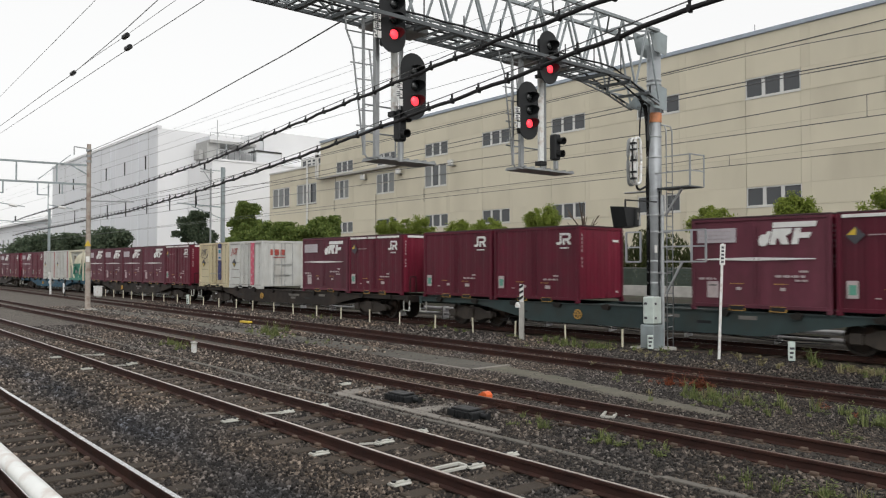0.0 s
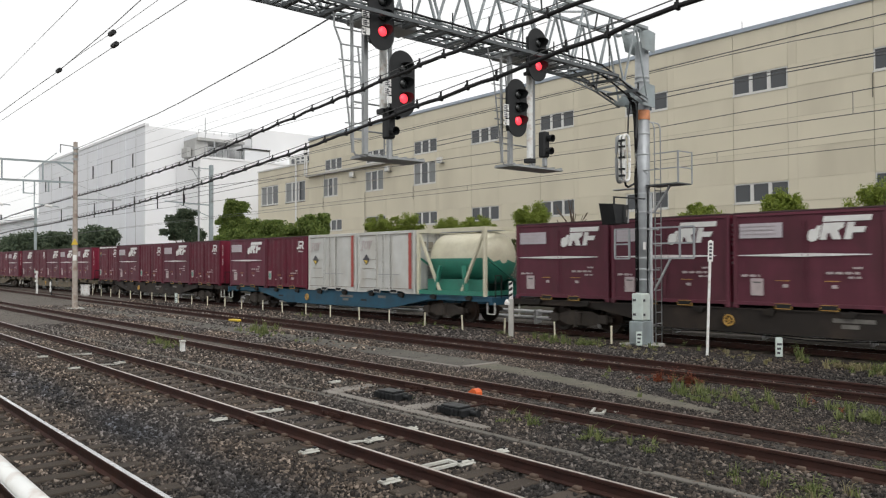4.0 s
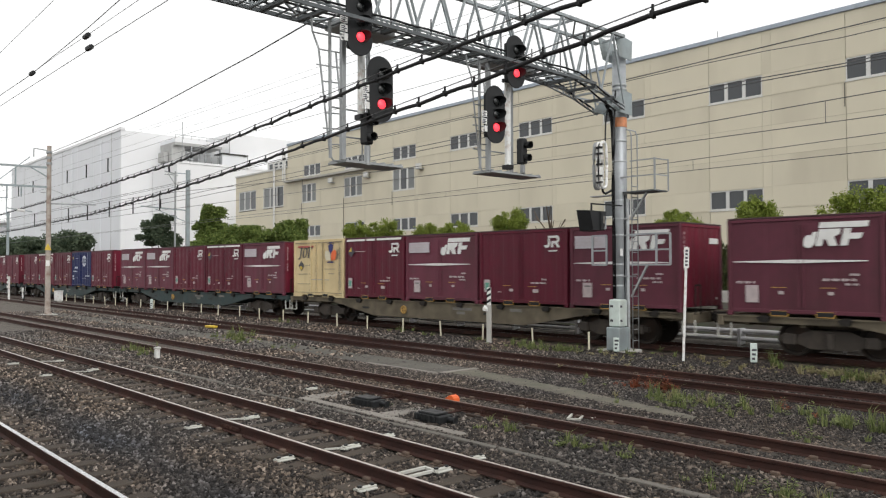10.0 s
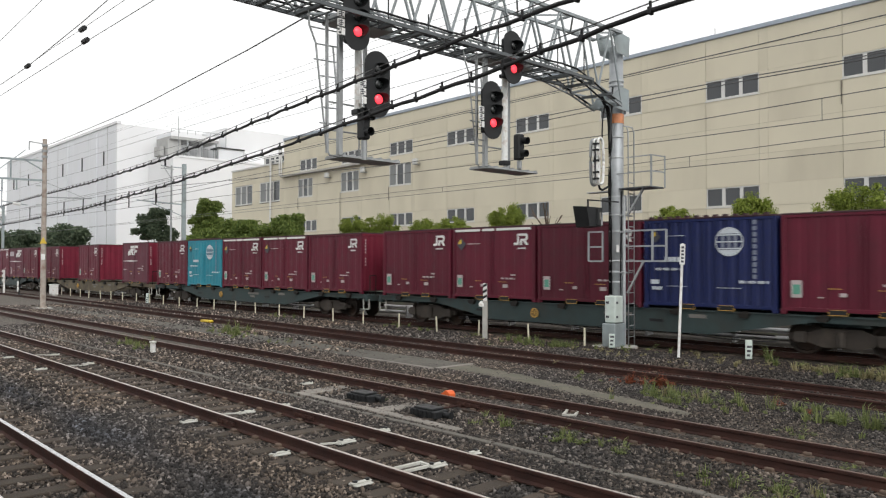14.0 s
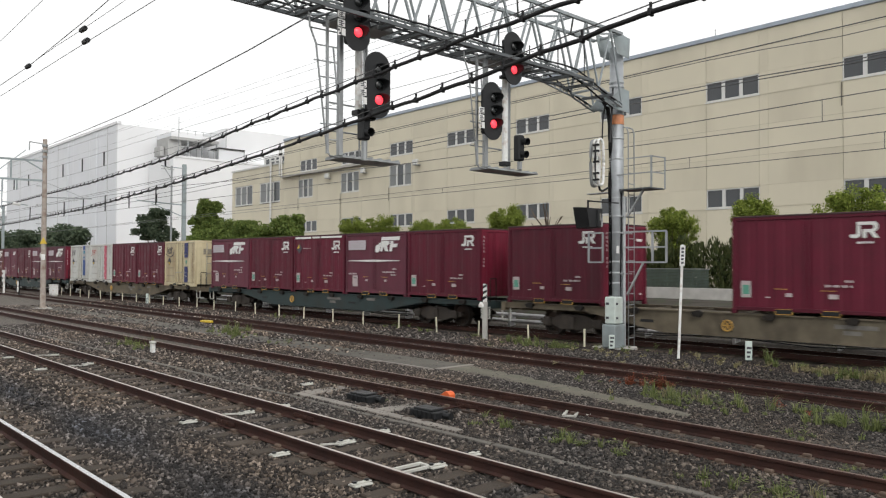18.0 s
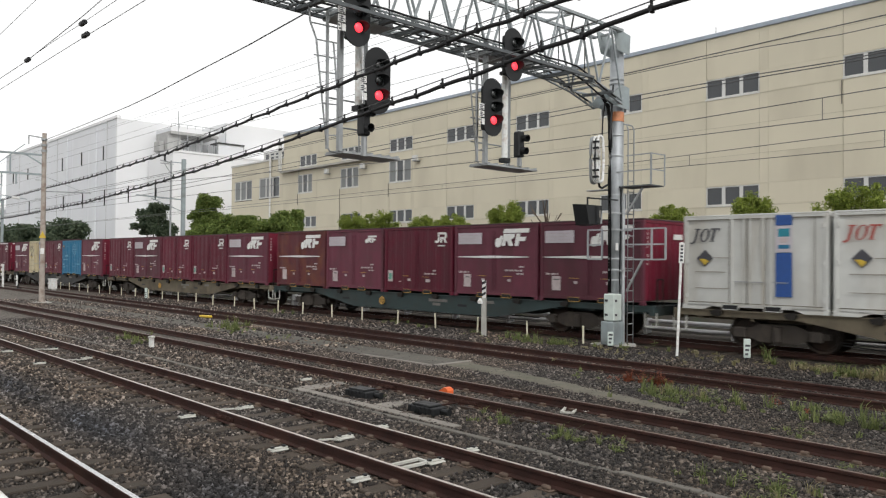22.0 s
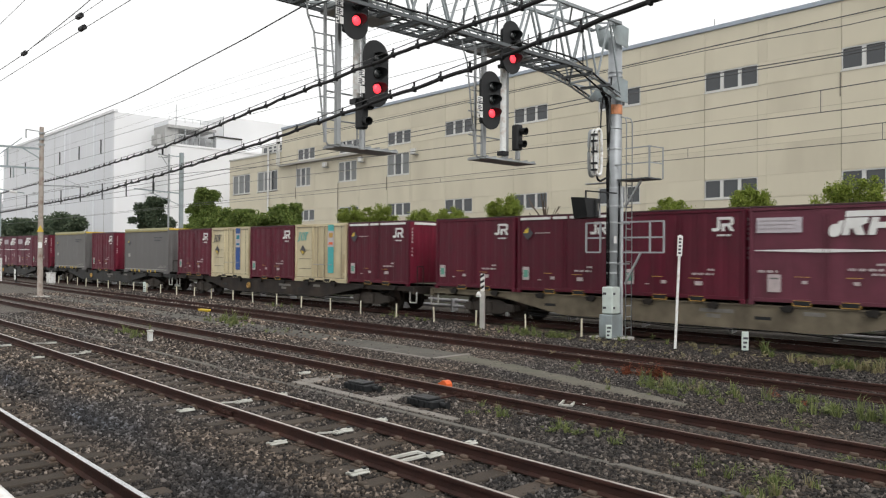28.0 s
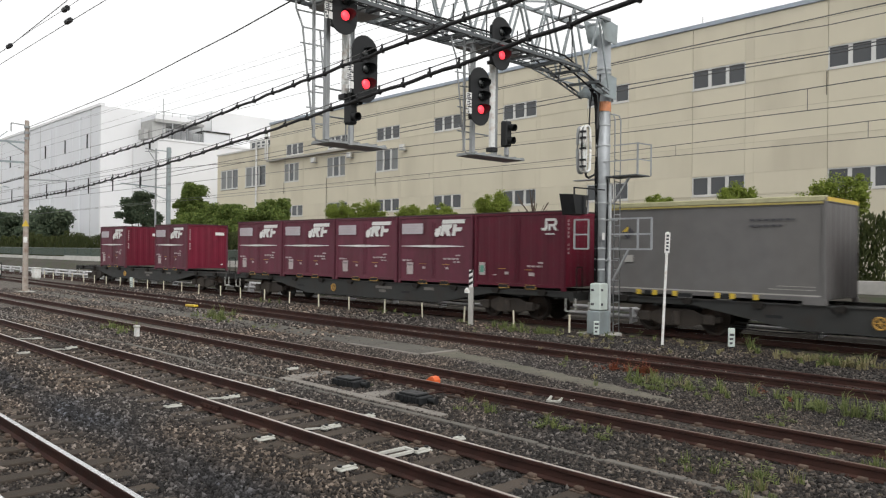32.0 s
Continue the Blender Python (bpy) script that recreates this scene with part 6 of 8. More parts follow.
def signal_head(y, z, hgt, label, lit=True, x=0.55, plates=True):
    s = thing("railway_signal", label, "railway signal", "signals on the gantry", pose(GX + x, y, z))
    bm = bmesh.new()
    w = 0.30
    pts = []
    n = 12
    for i in range(n + 1):
        a = math.pi * i / n
        pts.append((w * math.cos(a), hgt / 2 - w + w * math.sin(a)))
    for i in range(n + 1):
        a = math.pi + math.pi * i / n
        pts.append((w * math.cos(a), -hgt / 2 + w + w * math.sin(a)))
    a0 = [bm.verts.new((0.0, p, q)) for p, q in pts]
    a1 = [bm.verts.new((0.03, p, q)) for p, q in pts]
    bm.faces.new(a0), bm.faces.new(a1[::-1])
    for i in range(len(pts)):
        bm.faces.new((a0[i], a1[i], a1[(i + 1) % len(pts)], a0[(i + 1) % len(pts)]))
    bmesh.ops.recalc_face_normals(bm, faces=bm.faces[:])
    part("backboard", bm, M["black"], s, "oval black backboard")
    part("housing", bbox(-0.22, -0.15, -hgt / 2 + 0.15, 0.0, 0.15, hgt / 2 - 0.15, bevel=0.03), M["black"], s)
    gap = (hgt - 0.42) / 3
    for i in range(3):
        zz = -hgt / 2 + 0.21 + gap * (i + 0.5)
        m = Matrix.Translation((0.03, 0.02, zz)) @ Matrix.Rotation(radians(90), 4, "Y")
        bm = bmesh.new()
        lathe(bm, [(0.092, 0.0), (0.092, 0.015), (0.07, 0.035), (0.03, 0.045), (0.002, 0.047)], m, 16)
        part("lens", bm, M["lamp_red"] if (i == 0 and lit) else M["lens_dark"], s, "lit red lens" if (i == 0 and lit) else "", smooth=True)
        # a deep round hood, open below
        bm = bmesh.new()
        k = 18
        rings = [[], [], [], []]
        for j in range(k + 1):
            a = radians(-70 + 190 * j / k)
            u, v = math.cos(a), math.sin(a)
            reach = 0.06 + 0.17 * max(0.0, math.sin((a + radians(70)) * 180 / 190))
            for q, (d, r) in enumerate(((0.03, 0.118), (reach, 0.112), (reach, 0.12), (0.03, 0.126))):
                rings[q].append(bm.verts.new((d, 0.02 + r * u, zz + r * v)))
        for q in range(4):
            for j in range(k):
                bm.faces.new((rings[q][j], rings[q][j + 1], rings[(q + 1) % 4][j + 1], rings[(q + 1) % 4][j]))
        bmesh.ops.recalc_face_normals(bm, faces=bm.faces[:])
        part("hood", bm, M["black"], s, smooth=False)
    if plates:
        for k in range(3):
            z = 0.03 - k * 0.16
            if k < 2:
                part("letter_plate", bbox(0.04, -0.45, z - 0.13, 0.05, -0.29, z), M["white"], s, "white plate with dark marks")
                bm = bmesh.new()
                for q in range(3):
                    box(bm, 0.051, -0.43, z - 0.045 - q * 0.036, 0.054, -0.31 - 0.03 * ((q + k) % 2), z - 0.028 - q * 0.036)
                box(bm, 0.0515, -0.378, z - 0.12, 0.0545, -0.364, z - 0.012)
                tagged(part("plate_mark", bm, M["ink"], s), kind="stuff")
            else:
                bm = bmesh.new()
                for a, b, c, d in ((-0.45, -0.38, z - 0.02, z), (-0.40, -0.38, z - 0.06, z - 0.02), (-0.45, -0.38, z - 0.08, z - 0.06), (-0.45, -0.43, z - 0.12, z - 0.08), (-0.45, -0.38, z - 0.14, z - 0.12)):
                    box(bm, 0.045, a, c, 0.05, b, d)
                part("numeral_two", bm, M["white"], s, "white numeral 2")
                part("letter_plate", bbox(0.04, -0.36, z - 0.13, 0.05, -0.28, z), M["white"], s)
    part("bracket", bbox(-0.35, -0.05, -0.06, -0.22, 0.05, 0.06), M["galv"], s)
    return s


def post_tube(y, z0, z1, label, x=0.2):
    p = thing("signal_tube", label, "signal post", "posts of the signals", pose(GX + x, y, 0))
    bm = bmesh.new()
    lathe(bm, [(0.075, z0), (0.075, z1)], Matrix.Identity(4), 12)
    part("tube", bm, M["pipe_white"], p)
    part("collar", bbox(-0.1, -0.1, z1 - 0.08, 0.1, 0.1, z1, bevel=0.01), M["black"], p)
    part("collar", bbox(-0.1, -0.1, z0, 0.1, 0.1, z0 + 0.1, bevel=0.01), M["black"], p)


SIG = "black oval three-lamp signal showing red on the gantry"
signal_head(8.46, 6.86, 1.28, SIG)
signal_head(8.96, 5.66, 1.28, SIG)
signal_head(12.82, 6.9, 1.2, SIG, plates=False)
signal_head(12.15, 5.61, 1.28, SIG)
post_tube(8.78, 5.1, 6.5, "white painted signal post in the hanging cage")
post_tube(12.95, 4.5, 6.6, "white painted signal post in the hanging cage")


def shunt_signal(y, z, label):
    s = thing("shunt_signal", label, "railway signal", "small signals on the gantry", pose(GX + 0.3, y, z))
    part("housing", bbox(-0.12, -0.1, -0.3, 0.08, 0.1, 0.3, bevel=0.03), M["black"], s)
    for k, dz in enumerate((-0.15, 0.15)):
        bm = rod(bmesh.new(), (0.07, 0.04 * k, dz), (0.22, 0.04 * k, dz - 0.02), 0.075, 0.085, 12, caps=False)
        part("hood", bm, M["black"], s)
        bm = rod(bmesh.new(), (0.07, 0.04 * k, dz), (0.09, 0.04 * k, dz), 0.06, seg=12)
        part("lens", bm, M["lens_dark"], s)
    part("stem", rod(bmesh.new(), (0, 0, -0.7 if y < 10 else -0.5), (0, 0, -0.32), 0.06, seg=8), M["galv"], s)


shunt_signal(8.85, 4.92, "small black two-lamp shunting signal in the cage")
shunt_signal(13.35, 4.95, "small black two-lamp shunting signal in the cage")

box_sig = thing("black_indicator", "black hooded indicator box hung beside the mast", "indicator box", m=pose(GX + 0.35, 15.95, 3.42))
bm = bmesh.new()
a = [(-0.4, 0.28), (0.36, 0.28), (0.26, -0.26), (-0.26, -0.26)]
v0 = [bm.verts.new((-0.2, y, z)) for y, z in a]
v1 = [bm.verts.new((0.2, y * 0.9, z * 0.9)) for y, z in a]
bm.faces.new(v0), bm.faces.new(v1[::-1])
for i in range(4):
    bm.faces.new((v0[i], v1[i], v1[(i + 1) % 4], v0[(i + 1) % 4]))
bmesh.ops.recalc_face_normals(bm, faces=bm.faces[:])
part("hood", bm, M["black"], box_sig)
part("lamp_tube", rod(bmesh.new(), (0.2, 0.12, -0.2), (0.2, 0.12, 0.22), 0.07, seg=10), M["black"], box_sig)
part("arm", bar(bmesh.new(), (-0.1, 0.1, 0.46), (-0.1, 1.45, 0.48), 0.035, 0.035), M["black"], box_sig)
part("hanger", bar(bmesh.new(), (-0.1, 0.1, 0.26), (-0.1, 0.1, 0.48), 0.035, 0.035), M["black"], box_sig)
part("lens_plate", bbox(0.272, 0.09, -0.06, 0.278, 0.15, 0.12), M["dim_mark"], box_sig, "dim pale plate")
part("side_bracket", bbox(-0.12, 0.42, -0.2, 0.02, 0.6, 0.14, bevel=0.02), M["galv"], box_sig, "galvanised bracket")


# ---- poles, portals and wires ----
def make_left_pole():
    p = thing("concrete_pole", "weathered grey-brown concrete pole with a yellow plate and overhead portal arms", "overhead line pole", m=pose(-44, 11.85, -0.19))
    bm = bmesh.new()
    lathe(bm, [(0.145, 0), (0.105, 9.0)], Matrix.Identity(4), 14)
    part("pole", bm, M["pole_conc"], p)
    part("plinth", bbox(-0.4, -0.4, -0.1, 0.4, 0.4, 0.06, bevel=0.03), M["concrete"], p)
    part("warning_plate", prism(bmesh.new(), [(-0.17, 3.45), (0.17, 3.45), (0, 3.8)], -0.17, -0.155), M["yellow"], p, "yellow triangular plate").rotation_euler = (0, 0, radians(70))
    part("number_plate", bbox(-0.09, -0.165, 2.6, 0.09, -0.15, 2.9), M["white"], p).rotation_euler = (0, 0, radians(70))
    for k in range(6):
        part("step_pin", rod(bmesh.new(), (0, -0.15, 4.0 + 0.5 * k), (0, -0.4, 4.0 + 0.5 * k), 0.02, seg=5), M["galv"], p)
    for z in (7.65, 6.61):
        part("portal_beam", bar(bmesh.new(), (0, 0.1, z + 0.19), (0, -11.0, z + 0.05), 0.09, 0.1), M["galv_green"], p)
    for y, lo in ((-1.32, 6.22), (-1.99, 6.12), (-2.51, 6.09), (-4.1, 6.1), (-4.7, 6.1)):
        part("hung_frame", bar(bmesh.new(), (0, y, 6.8), (0, y, lo), 0.06, 0.06), M["galv_green"], p)
    part("hung_frame", bar(bmesh.new(), (0, -2.54, 6.11), (0, -1.95, 6.12), 0.05, 0.05), M["galv_green"], p)
    part("hung_frame", bar(bmesh.new(), (0, -4.73, 6.11), (0, -4.07, 6.12), 0.05, 0.05), M["galv_green"], p)
    part("stay", bar(bmesh.new(), (0, -2.49, 6.91), (0, -0.92, 8.34), 0.04, 0.04), M["galv_green"], p)
    for k in range(6):
        y = -1.6 - 1.9 * k
        part("portal_post", bar(bmesh.new(), (0, y, 6.75), (0, y, 7.75), 0.07, 0.07), M["galv_green"], p)
    part("portal_knee", bar(bmesh.new(), (0, -0.9, 7.8), (0, -0.1, 7.35), 0.06, 0.06), M["galv_green"], p)
    # drop frames with insulators
    for y in (-2.0, -4.3, -6.4):
        part("drop_bar", bar(bmesh.new(), (0, y, 6.7), (0, y, 5.2), 0.04, 0.04), M["galv_green"], p)
        part("drop_arm", bar(bmesh.new(), (0, y, 5.6), (0, y + 1.2, 5.45), 0.045, 0.045), M["galv_green"], p)
        part("insulator", rod(bmesh.new(), (0, y + 0.5, 5.52), (0, y + 0.85, 5.47), 0.07, seg=8), M["white"], p)
    part("side_arm", bar(bmesh.new(), (0, 0.1, 5.92), (0, 2.4, 5.98), 0.06, 0.06), M["galv"], p)
    part("side_brace", bar(bmesh.new(), (0, 0.1, 6.7), (0, 2.0, 6.0), 0.02, 0.02), M["galv"], p)
    part("top_arm", bar(bmesh.new(), (0, 0, 8.75), (0, -0.75, 8.8), 0.05, 0.05), M["galv"], p)
    part("top_drop", bar(bmesh.new(), (0, -0.75, 8.8), (0, -0.75, 8.35), 0.05, 0.05), M["galv"], p)
    for z in (8.3, 8.6, 8.0):
        bm = bmesh.new()
        lathe(bm, [(0.15, 0), (0.15, 0.12)], Matrix.Translation((0, 0, z)), 12)
        part("collar", bm, M["galv"], p)


make_left_pole()


def line_mast(x, y, top, arm_z, arm_len, label, mat="galv_green", thick=0.13):
    p = thing("line_mast", label, "overhead line mast", "overhead line masts", pose(x, y, ground_z(y)))
    part("mast", bbox(-thick, -thick, 0, thick, thick, top, bevel=0.01), M[mat], p)
    part("arm", bar(bmesh.new(), (0, 0, arm_z), (0, -arm_len, arm_z + 0.15), 0.09, 0.09), M[mat], p)
    part("brace", bar(bmesh.new(), (0, 0, arm_z - 0.9), (0, -arm_len * 0.7, arm_z), 0.05, 0.05), M[mat], p)
    part("insulator", rod(bmesh.new(), (0, -arm_len * 0.6, arm_z + 0.1), (0, -arm_len * 0.6, arm_z + 0.7), 0.08, seg=8), M["black"], p)
    part("cross_arm", bar(bmesh.new(), (-0.0, -0.9, top - 0.3), (0.0, 0.2, top - 0.3), 0.06, 0.06), M[mat], p)
    part("base", bbox(-0.4, -0.4, -0.1, 0.4, 0.4, 0.2, bevel=0.03), M["concrete"], p)


line_mast(-55.0, 24.4, 9.75, 6.7, 3.5, "pale green-grey steel overhead line mast behind the train")
line_mast(-100.3, 22.6, 9.1, 7.4, 6.0, "slim grey overhead line mast far down the line")
line_mast(-61.5, 26.2, 10.4, 10.2, 0.9, "slim pale overhead line mast beside the fence", "galv", 0.06)

ws2 = thing("cross_sign", "white post with cross-shaped boards beside the rusty track", "marker sign", m=pose(-66, 15.0, -0.19))
part("post", bbox(-0.06, -0.06, 0, 0.06, 0.06, 1.9), M["pipe_white"], ws2)
for z in (1.45, 1.8, 1.1):
    part("board", bbox(-0.28, -0.09, z - 0.1, 0.28, -0.06, z + 0.1), M["pipe_white"], ws2)
sw = thing("switch_stand", "dark switch stand with round targets beside the rusty track", "switch stand", m=pose(-62.5, 15.2, -0.19))
part("stem", rod(bmesh.new(), (0, 0, 0), (0, 0, 1.2), 0.05, seg=8), M["black"], sw)
for z in (0.5, 0.9):
    bm = bmesh.new()
    lathe(bm, [(0.2, -0.02), (0.2, 0.02)], Matrix.Translation((0, -0.08, z)) @ Matrix.Rotation(radians(90), 4, "X"), 14)
    part("target", bm, M["white"], sw)
part("base", bbox(-0.3, -0.2, 0, 0.3, 0.2, 0.12), M["black"], sw)


def hung_cable(points, label):
    """A thick cable bound below a steel messenger wire by many clips."""
    c = thing("hung_cable", label, "cable", "hung cables")
    P = [Vector(p) for p in points]
    fine = []
    for a, b in zip(P, P[1:]):
        n = max(2, int((b - a).length / 0.3))
        fine += [a.lerp(b, i / n) for i in range(n)]
    fine.append(P[-1])
    rnd = random.Random(len(points))
    wob = [p + Vector((0, 0, 0.01 * math.sin(i * 1.3) + rnd.uniform(-0.008, 0.008))) for i, p in enumerate(fine)]
    tube("cable_sheath", wob, 0.028, M["cable"], c, seg=8)
    tube("messenger_wire", [p + Vector((0, 0, 0.09)) for p in fine[::4] + [fine[-1]]], 0.007, M["wire"], c)
    clip = None
    d = 0.0
    for a, b in zip(wob, wob[1:]):
        d += (b - a).length
        if d > 0.62:
            d = 0.0
            if clip is None:
                bm = bbox(-0.02, -0.038, -0.038, 0.02, 0.038, 0.038, bevel=0.008)
                box(bm, -0.012, -0.01, 0.03, 0.012, 0.01, 0.1)
                clip = part("clip", bm, M["cable"], c)
                clip.location = a
            else:
                repeat(clip, "clip", Matrix.Translation(a), c)


def on_line(x):
    """Depth of the plane in which the two cables hang."""
    return 12.0 + (x + 44) * (5.5 - 12.0) / 48


hung_cable([(x, on_line(x), z) for x, z in ((-118, 6.3), (-95, 5.9), (-71.2, 5.33), (-58, 5.0), (-45.9, 4.77), (-33, 4.5), (-21.1, 4.44), (-13.2, 4.5), (-9.3, 4.59), (-7, 4.63), (-4.7, 4.70), (-3.5, 4.72), (0, 4.8), (6, 5.0))],
           "thick black hung cable with clips crossing the yard")
hung_cable([(x, on_line(x), z) for x, z in ((-118, 8.2), (-95, 7.6), (-71.3, 6.84), (-58, 6.4), (-45.9, 5.99), (-33, 5.5), (-21.1, 5.2), (-13.2, 5.22), (-8.9, 5.2), (-6.9, 5.19), (-5.1, 5.14), (-2, 5.1), (6, 5.2))],
           "thick black hung cable with clips crossing the yard")


def wire(points, label, r=0.012, beads=()):
    w = thing("overhead_wire", label, "overhead wire", "overhead wires")
    tube("strand", points, r, M["wire"], w, seg=5)
    for p in beads:
        bm = rod(bmesh.new(), (p[0] - 0.14, p[1], p[2]), (p[0] + 0.14, p[1], p[2]), 0.06, seg=8)
        part("insulator", bm, M["black"], w)
    return w


OW = "thin weathered overhead wire above the tracks"
wire([(-44, 11.75, 8.4), (-41.4, 11.42, 8.22), (-33.5, 10.42, 7.72), (-25.53, 9.41, 7.24), (-22.59, 9.03, 7.1), (-18.43, 8.5, 6.97), (-14.99, 8.07, 6.86), (GX, 7.7, 6.81)], OW, 0.014)
wire(sag((-110, 12.0, 8.2), (20, 12.0, 7.9), 0.0), OW, 0.004)
wire(sag((-110, 12.2, 7.7), (20, 12.2, 7.5), 0.0), OW, 0.0035)
wire([(-44, 11.9, 8.05), (-28.9, 12.0, 7.88), (20, 12.1, 7.6)], OW, 0.0045)
wire([(-120, 5.8, 7.2), (-26.36, 5.8, 7.67), (-23.25, 5.8, 7.66), (-18.57, 5.8, 7.83), (-16.86, 5.8, 7.93), (0, 5.8, 8.8)], OW, 0.010, [(-23.2, 5.8, 7.67)])
wire([(-23.2, 5.8, 7.68), (-20.84, 5.8, 7.7), (-18.64, 5.8, 7.67), (-15.84, 5.8, 7.67), (0, 5.8, 7.6)], OW, 0.006, [(-18.6, 5.8, 7.66)])
wire([(-120, 5.8, 7.5), (-26.33, 5.8, 7.33), (-18.54, 5.8, 7.31), (-14.33, 5.8, 7.28), (0, 5.8, 7.3)], OW, 0.008, [(-18.4, 5.8, 7.34)])
wire([(-60, 4.0, 5.6), (-18.25, 4.0, 6.91), (-15.01, 4.0, 7.01), (0, 4.0, 7.5)], OW, 0.005)
wire([(-110, 14.2, 8.2), (GX, 14.2, 8.15)], OW, 0.007)
wire([(-110, 14.2, 7.4), (GX, 14.2, 7.45)], OW, 0.007)
# lines over and behind the freight track
wire([(-110, 24.3, 8.6), (-55, 24.3, 8.85), (-16.25, 24.3, 9.3), (-11.18, 24.3, 9.39), (-7.72, 24.3, 9.46), (40, 24.3, 10.3)], OW, 0.019, [(-41, 24.3, 8.99)])
wire([(-110, 24.35, 8.4), (-55, 24.35, 8.75), (-16.0, 24.35, 9.25), (-13.1, 24.35, 9.28), (-10.99, 24.35, 9.26), (-8.71, 24.35, 9.17), (-7.41, 24.35, 9.2), (40, 24.35, 9.7)], OW, 0.014)
wire([(-110, 24.3, 7.6), (-55, 24.3, 7.8), (-15.57, 24.3, 8.4), (-11.26, 24.3, 8.4), (-8.71, 24.3, 8.36), (-7.41, 24.3, 8.4), (40, 24.3, 9.0)], OW, 0.018)
wire([(-110, 24.4, 7.3), (-55, 24.4, 7.5), (-15.57, 24.4, 8.26), (-11.26, 24.4, 8.32), (-8.6, 24.4, 8.3), (40, 24.4, 9.2)], OW, 0.018)
wire([(-110, 17.0, 7.1), (-47, 19.0, 6.95), (-25, 19.9, 6.35), (-13.48, 20.5, 6.39), (-7.75, 20.5, 6.52), (-6.26, 20.5, 6.55), (40, 21.8, 7.4)], OW, 0.013)
wire([(-110, 17.0, 5.9), (-25, 19.9, 5.93), (-16.08, 20.4, 5.94), (-6.26, 20.5, 5.95), (40, 21.8, 6.1)], OW, 0.012)
wire([(-110, 24.0, 5.5), (-18.83, 24.0, 5.83), (-12.91, 24.0, 5.96), (-7.42, 24.0, 6.07), (40, 24.0, 6.9)], OW, 0.012)
wire([(-110, 24.0, 5.55), (-14.54, 24.0, 5.58), (-7.34, 24.0, 5.59), (40, 24.0, 5.6)], OW, 0.012)
# droppers between messenger and contact wire
for x, y, z0, z1 in ((-7.75, 20.5, 5.95, 6.52), (-19.6, 20.2, 5.94, 6.37), (-31.5, 19.7, 5.93, 6.54), (-43.5, 19.2, 5.92, 6.86), (-7.38, 24.0, 5.59, 6.07), (-13.45, 24.0, 5.58, 5.95), (-26.0, 24.0, 5.57, 5.8)):
    w = thing("dropper", "thin vertical dropper wire between two overhead wires", "overhead wire", "droppers")
    part("strand", rod(bmesh.new(), (x, y, z0), (x, y, z1), 0.009, seg=4), M["wire"], w)
for x in (-60.1, -56.4, -52.6, -49.0, -45.5, -42.0):
    w = thing("sleeved_dropper", "black sleeved vertical dropper hung between two wires", "overhead wire", "sleeved droppers")
    part("sleeve", rod(bmesh.new(), (x, 14.2, 7.42), (x, 14.2, 8.18), 0.035, seg=6), M["black"], w)
for x in (-71.8, -67.6, -63.4, -59.3, -55.1, -51.0, -46.9):
    w = thing("sleeved_dropper", "black sleeved vertical dropper hung between two wires", "overhead wire", "sleeved droppers")
    yy = TRAIN_Y + (x + 25) * PSI - 0.05
    part("sleeve", rod(bmesh.new(), (x, yy, 5.9), (x, yy, 7.0), 0.04, seg=6), M["black"], w)
# ---- the container train ----
PITCH, CAR, LEAD = 3.8306, 20.4, -43.727     # slot pitch, wagon pitch, left end of the leading slot at the start
CL, CW, CH, DECK = 3.715, 2.45, 2.5, 1.0


def run(t):
    """How far the train has gone after t seconds."""
    u = t / 32
    return 0.04 + 368.28 * u + 9.68 * u ** 2 - 0.41 * u ** 3


Y0, Y1 = -CW / 2, CW / 2


def wall_profile(bm, x0, x1, z0, z1, y, pitch=0.31, depth=0.022, out=-1, along="x"):
    """A corrugated wall between x0 and x1: shallow trapezoid ribs."""
    pts = [(x0, 0)]
    n = max(2, int((x1 - x0) / pitch))
    w = (x1 - x0) / n
    for i in range(n):
        a = x0 + i * w
        pts += [(a + w * 0.18, 0), (a + w * 0.30, depth), (a + w * 0.70, depth), (a + w * 0.82, 0)]
    pts.append((x1, 0))
    lo, hi = [], []
    for x, d in pts:
        co = (x, y + out * d) if along == "x" else (y + out * d, x)
        lo.append(bm.verts.new((*co, z0)))
        hi.append(bm.verts.new((*co, z1)))
    for i in range(len(pts) - 1):
        bm.faces.new((lo[i], lo[i + 1], hi[i + 1], hi[i]))
    return bm


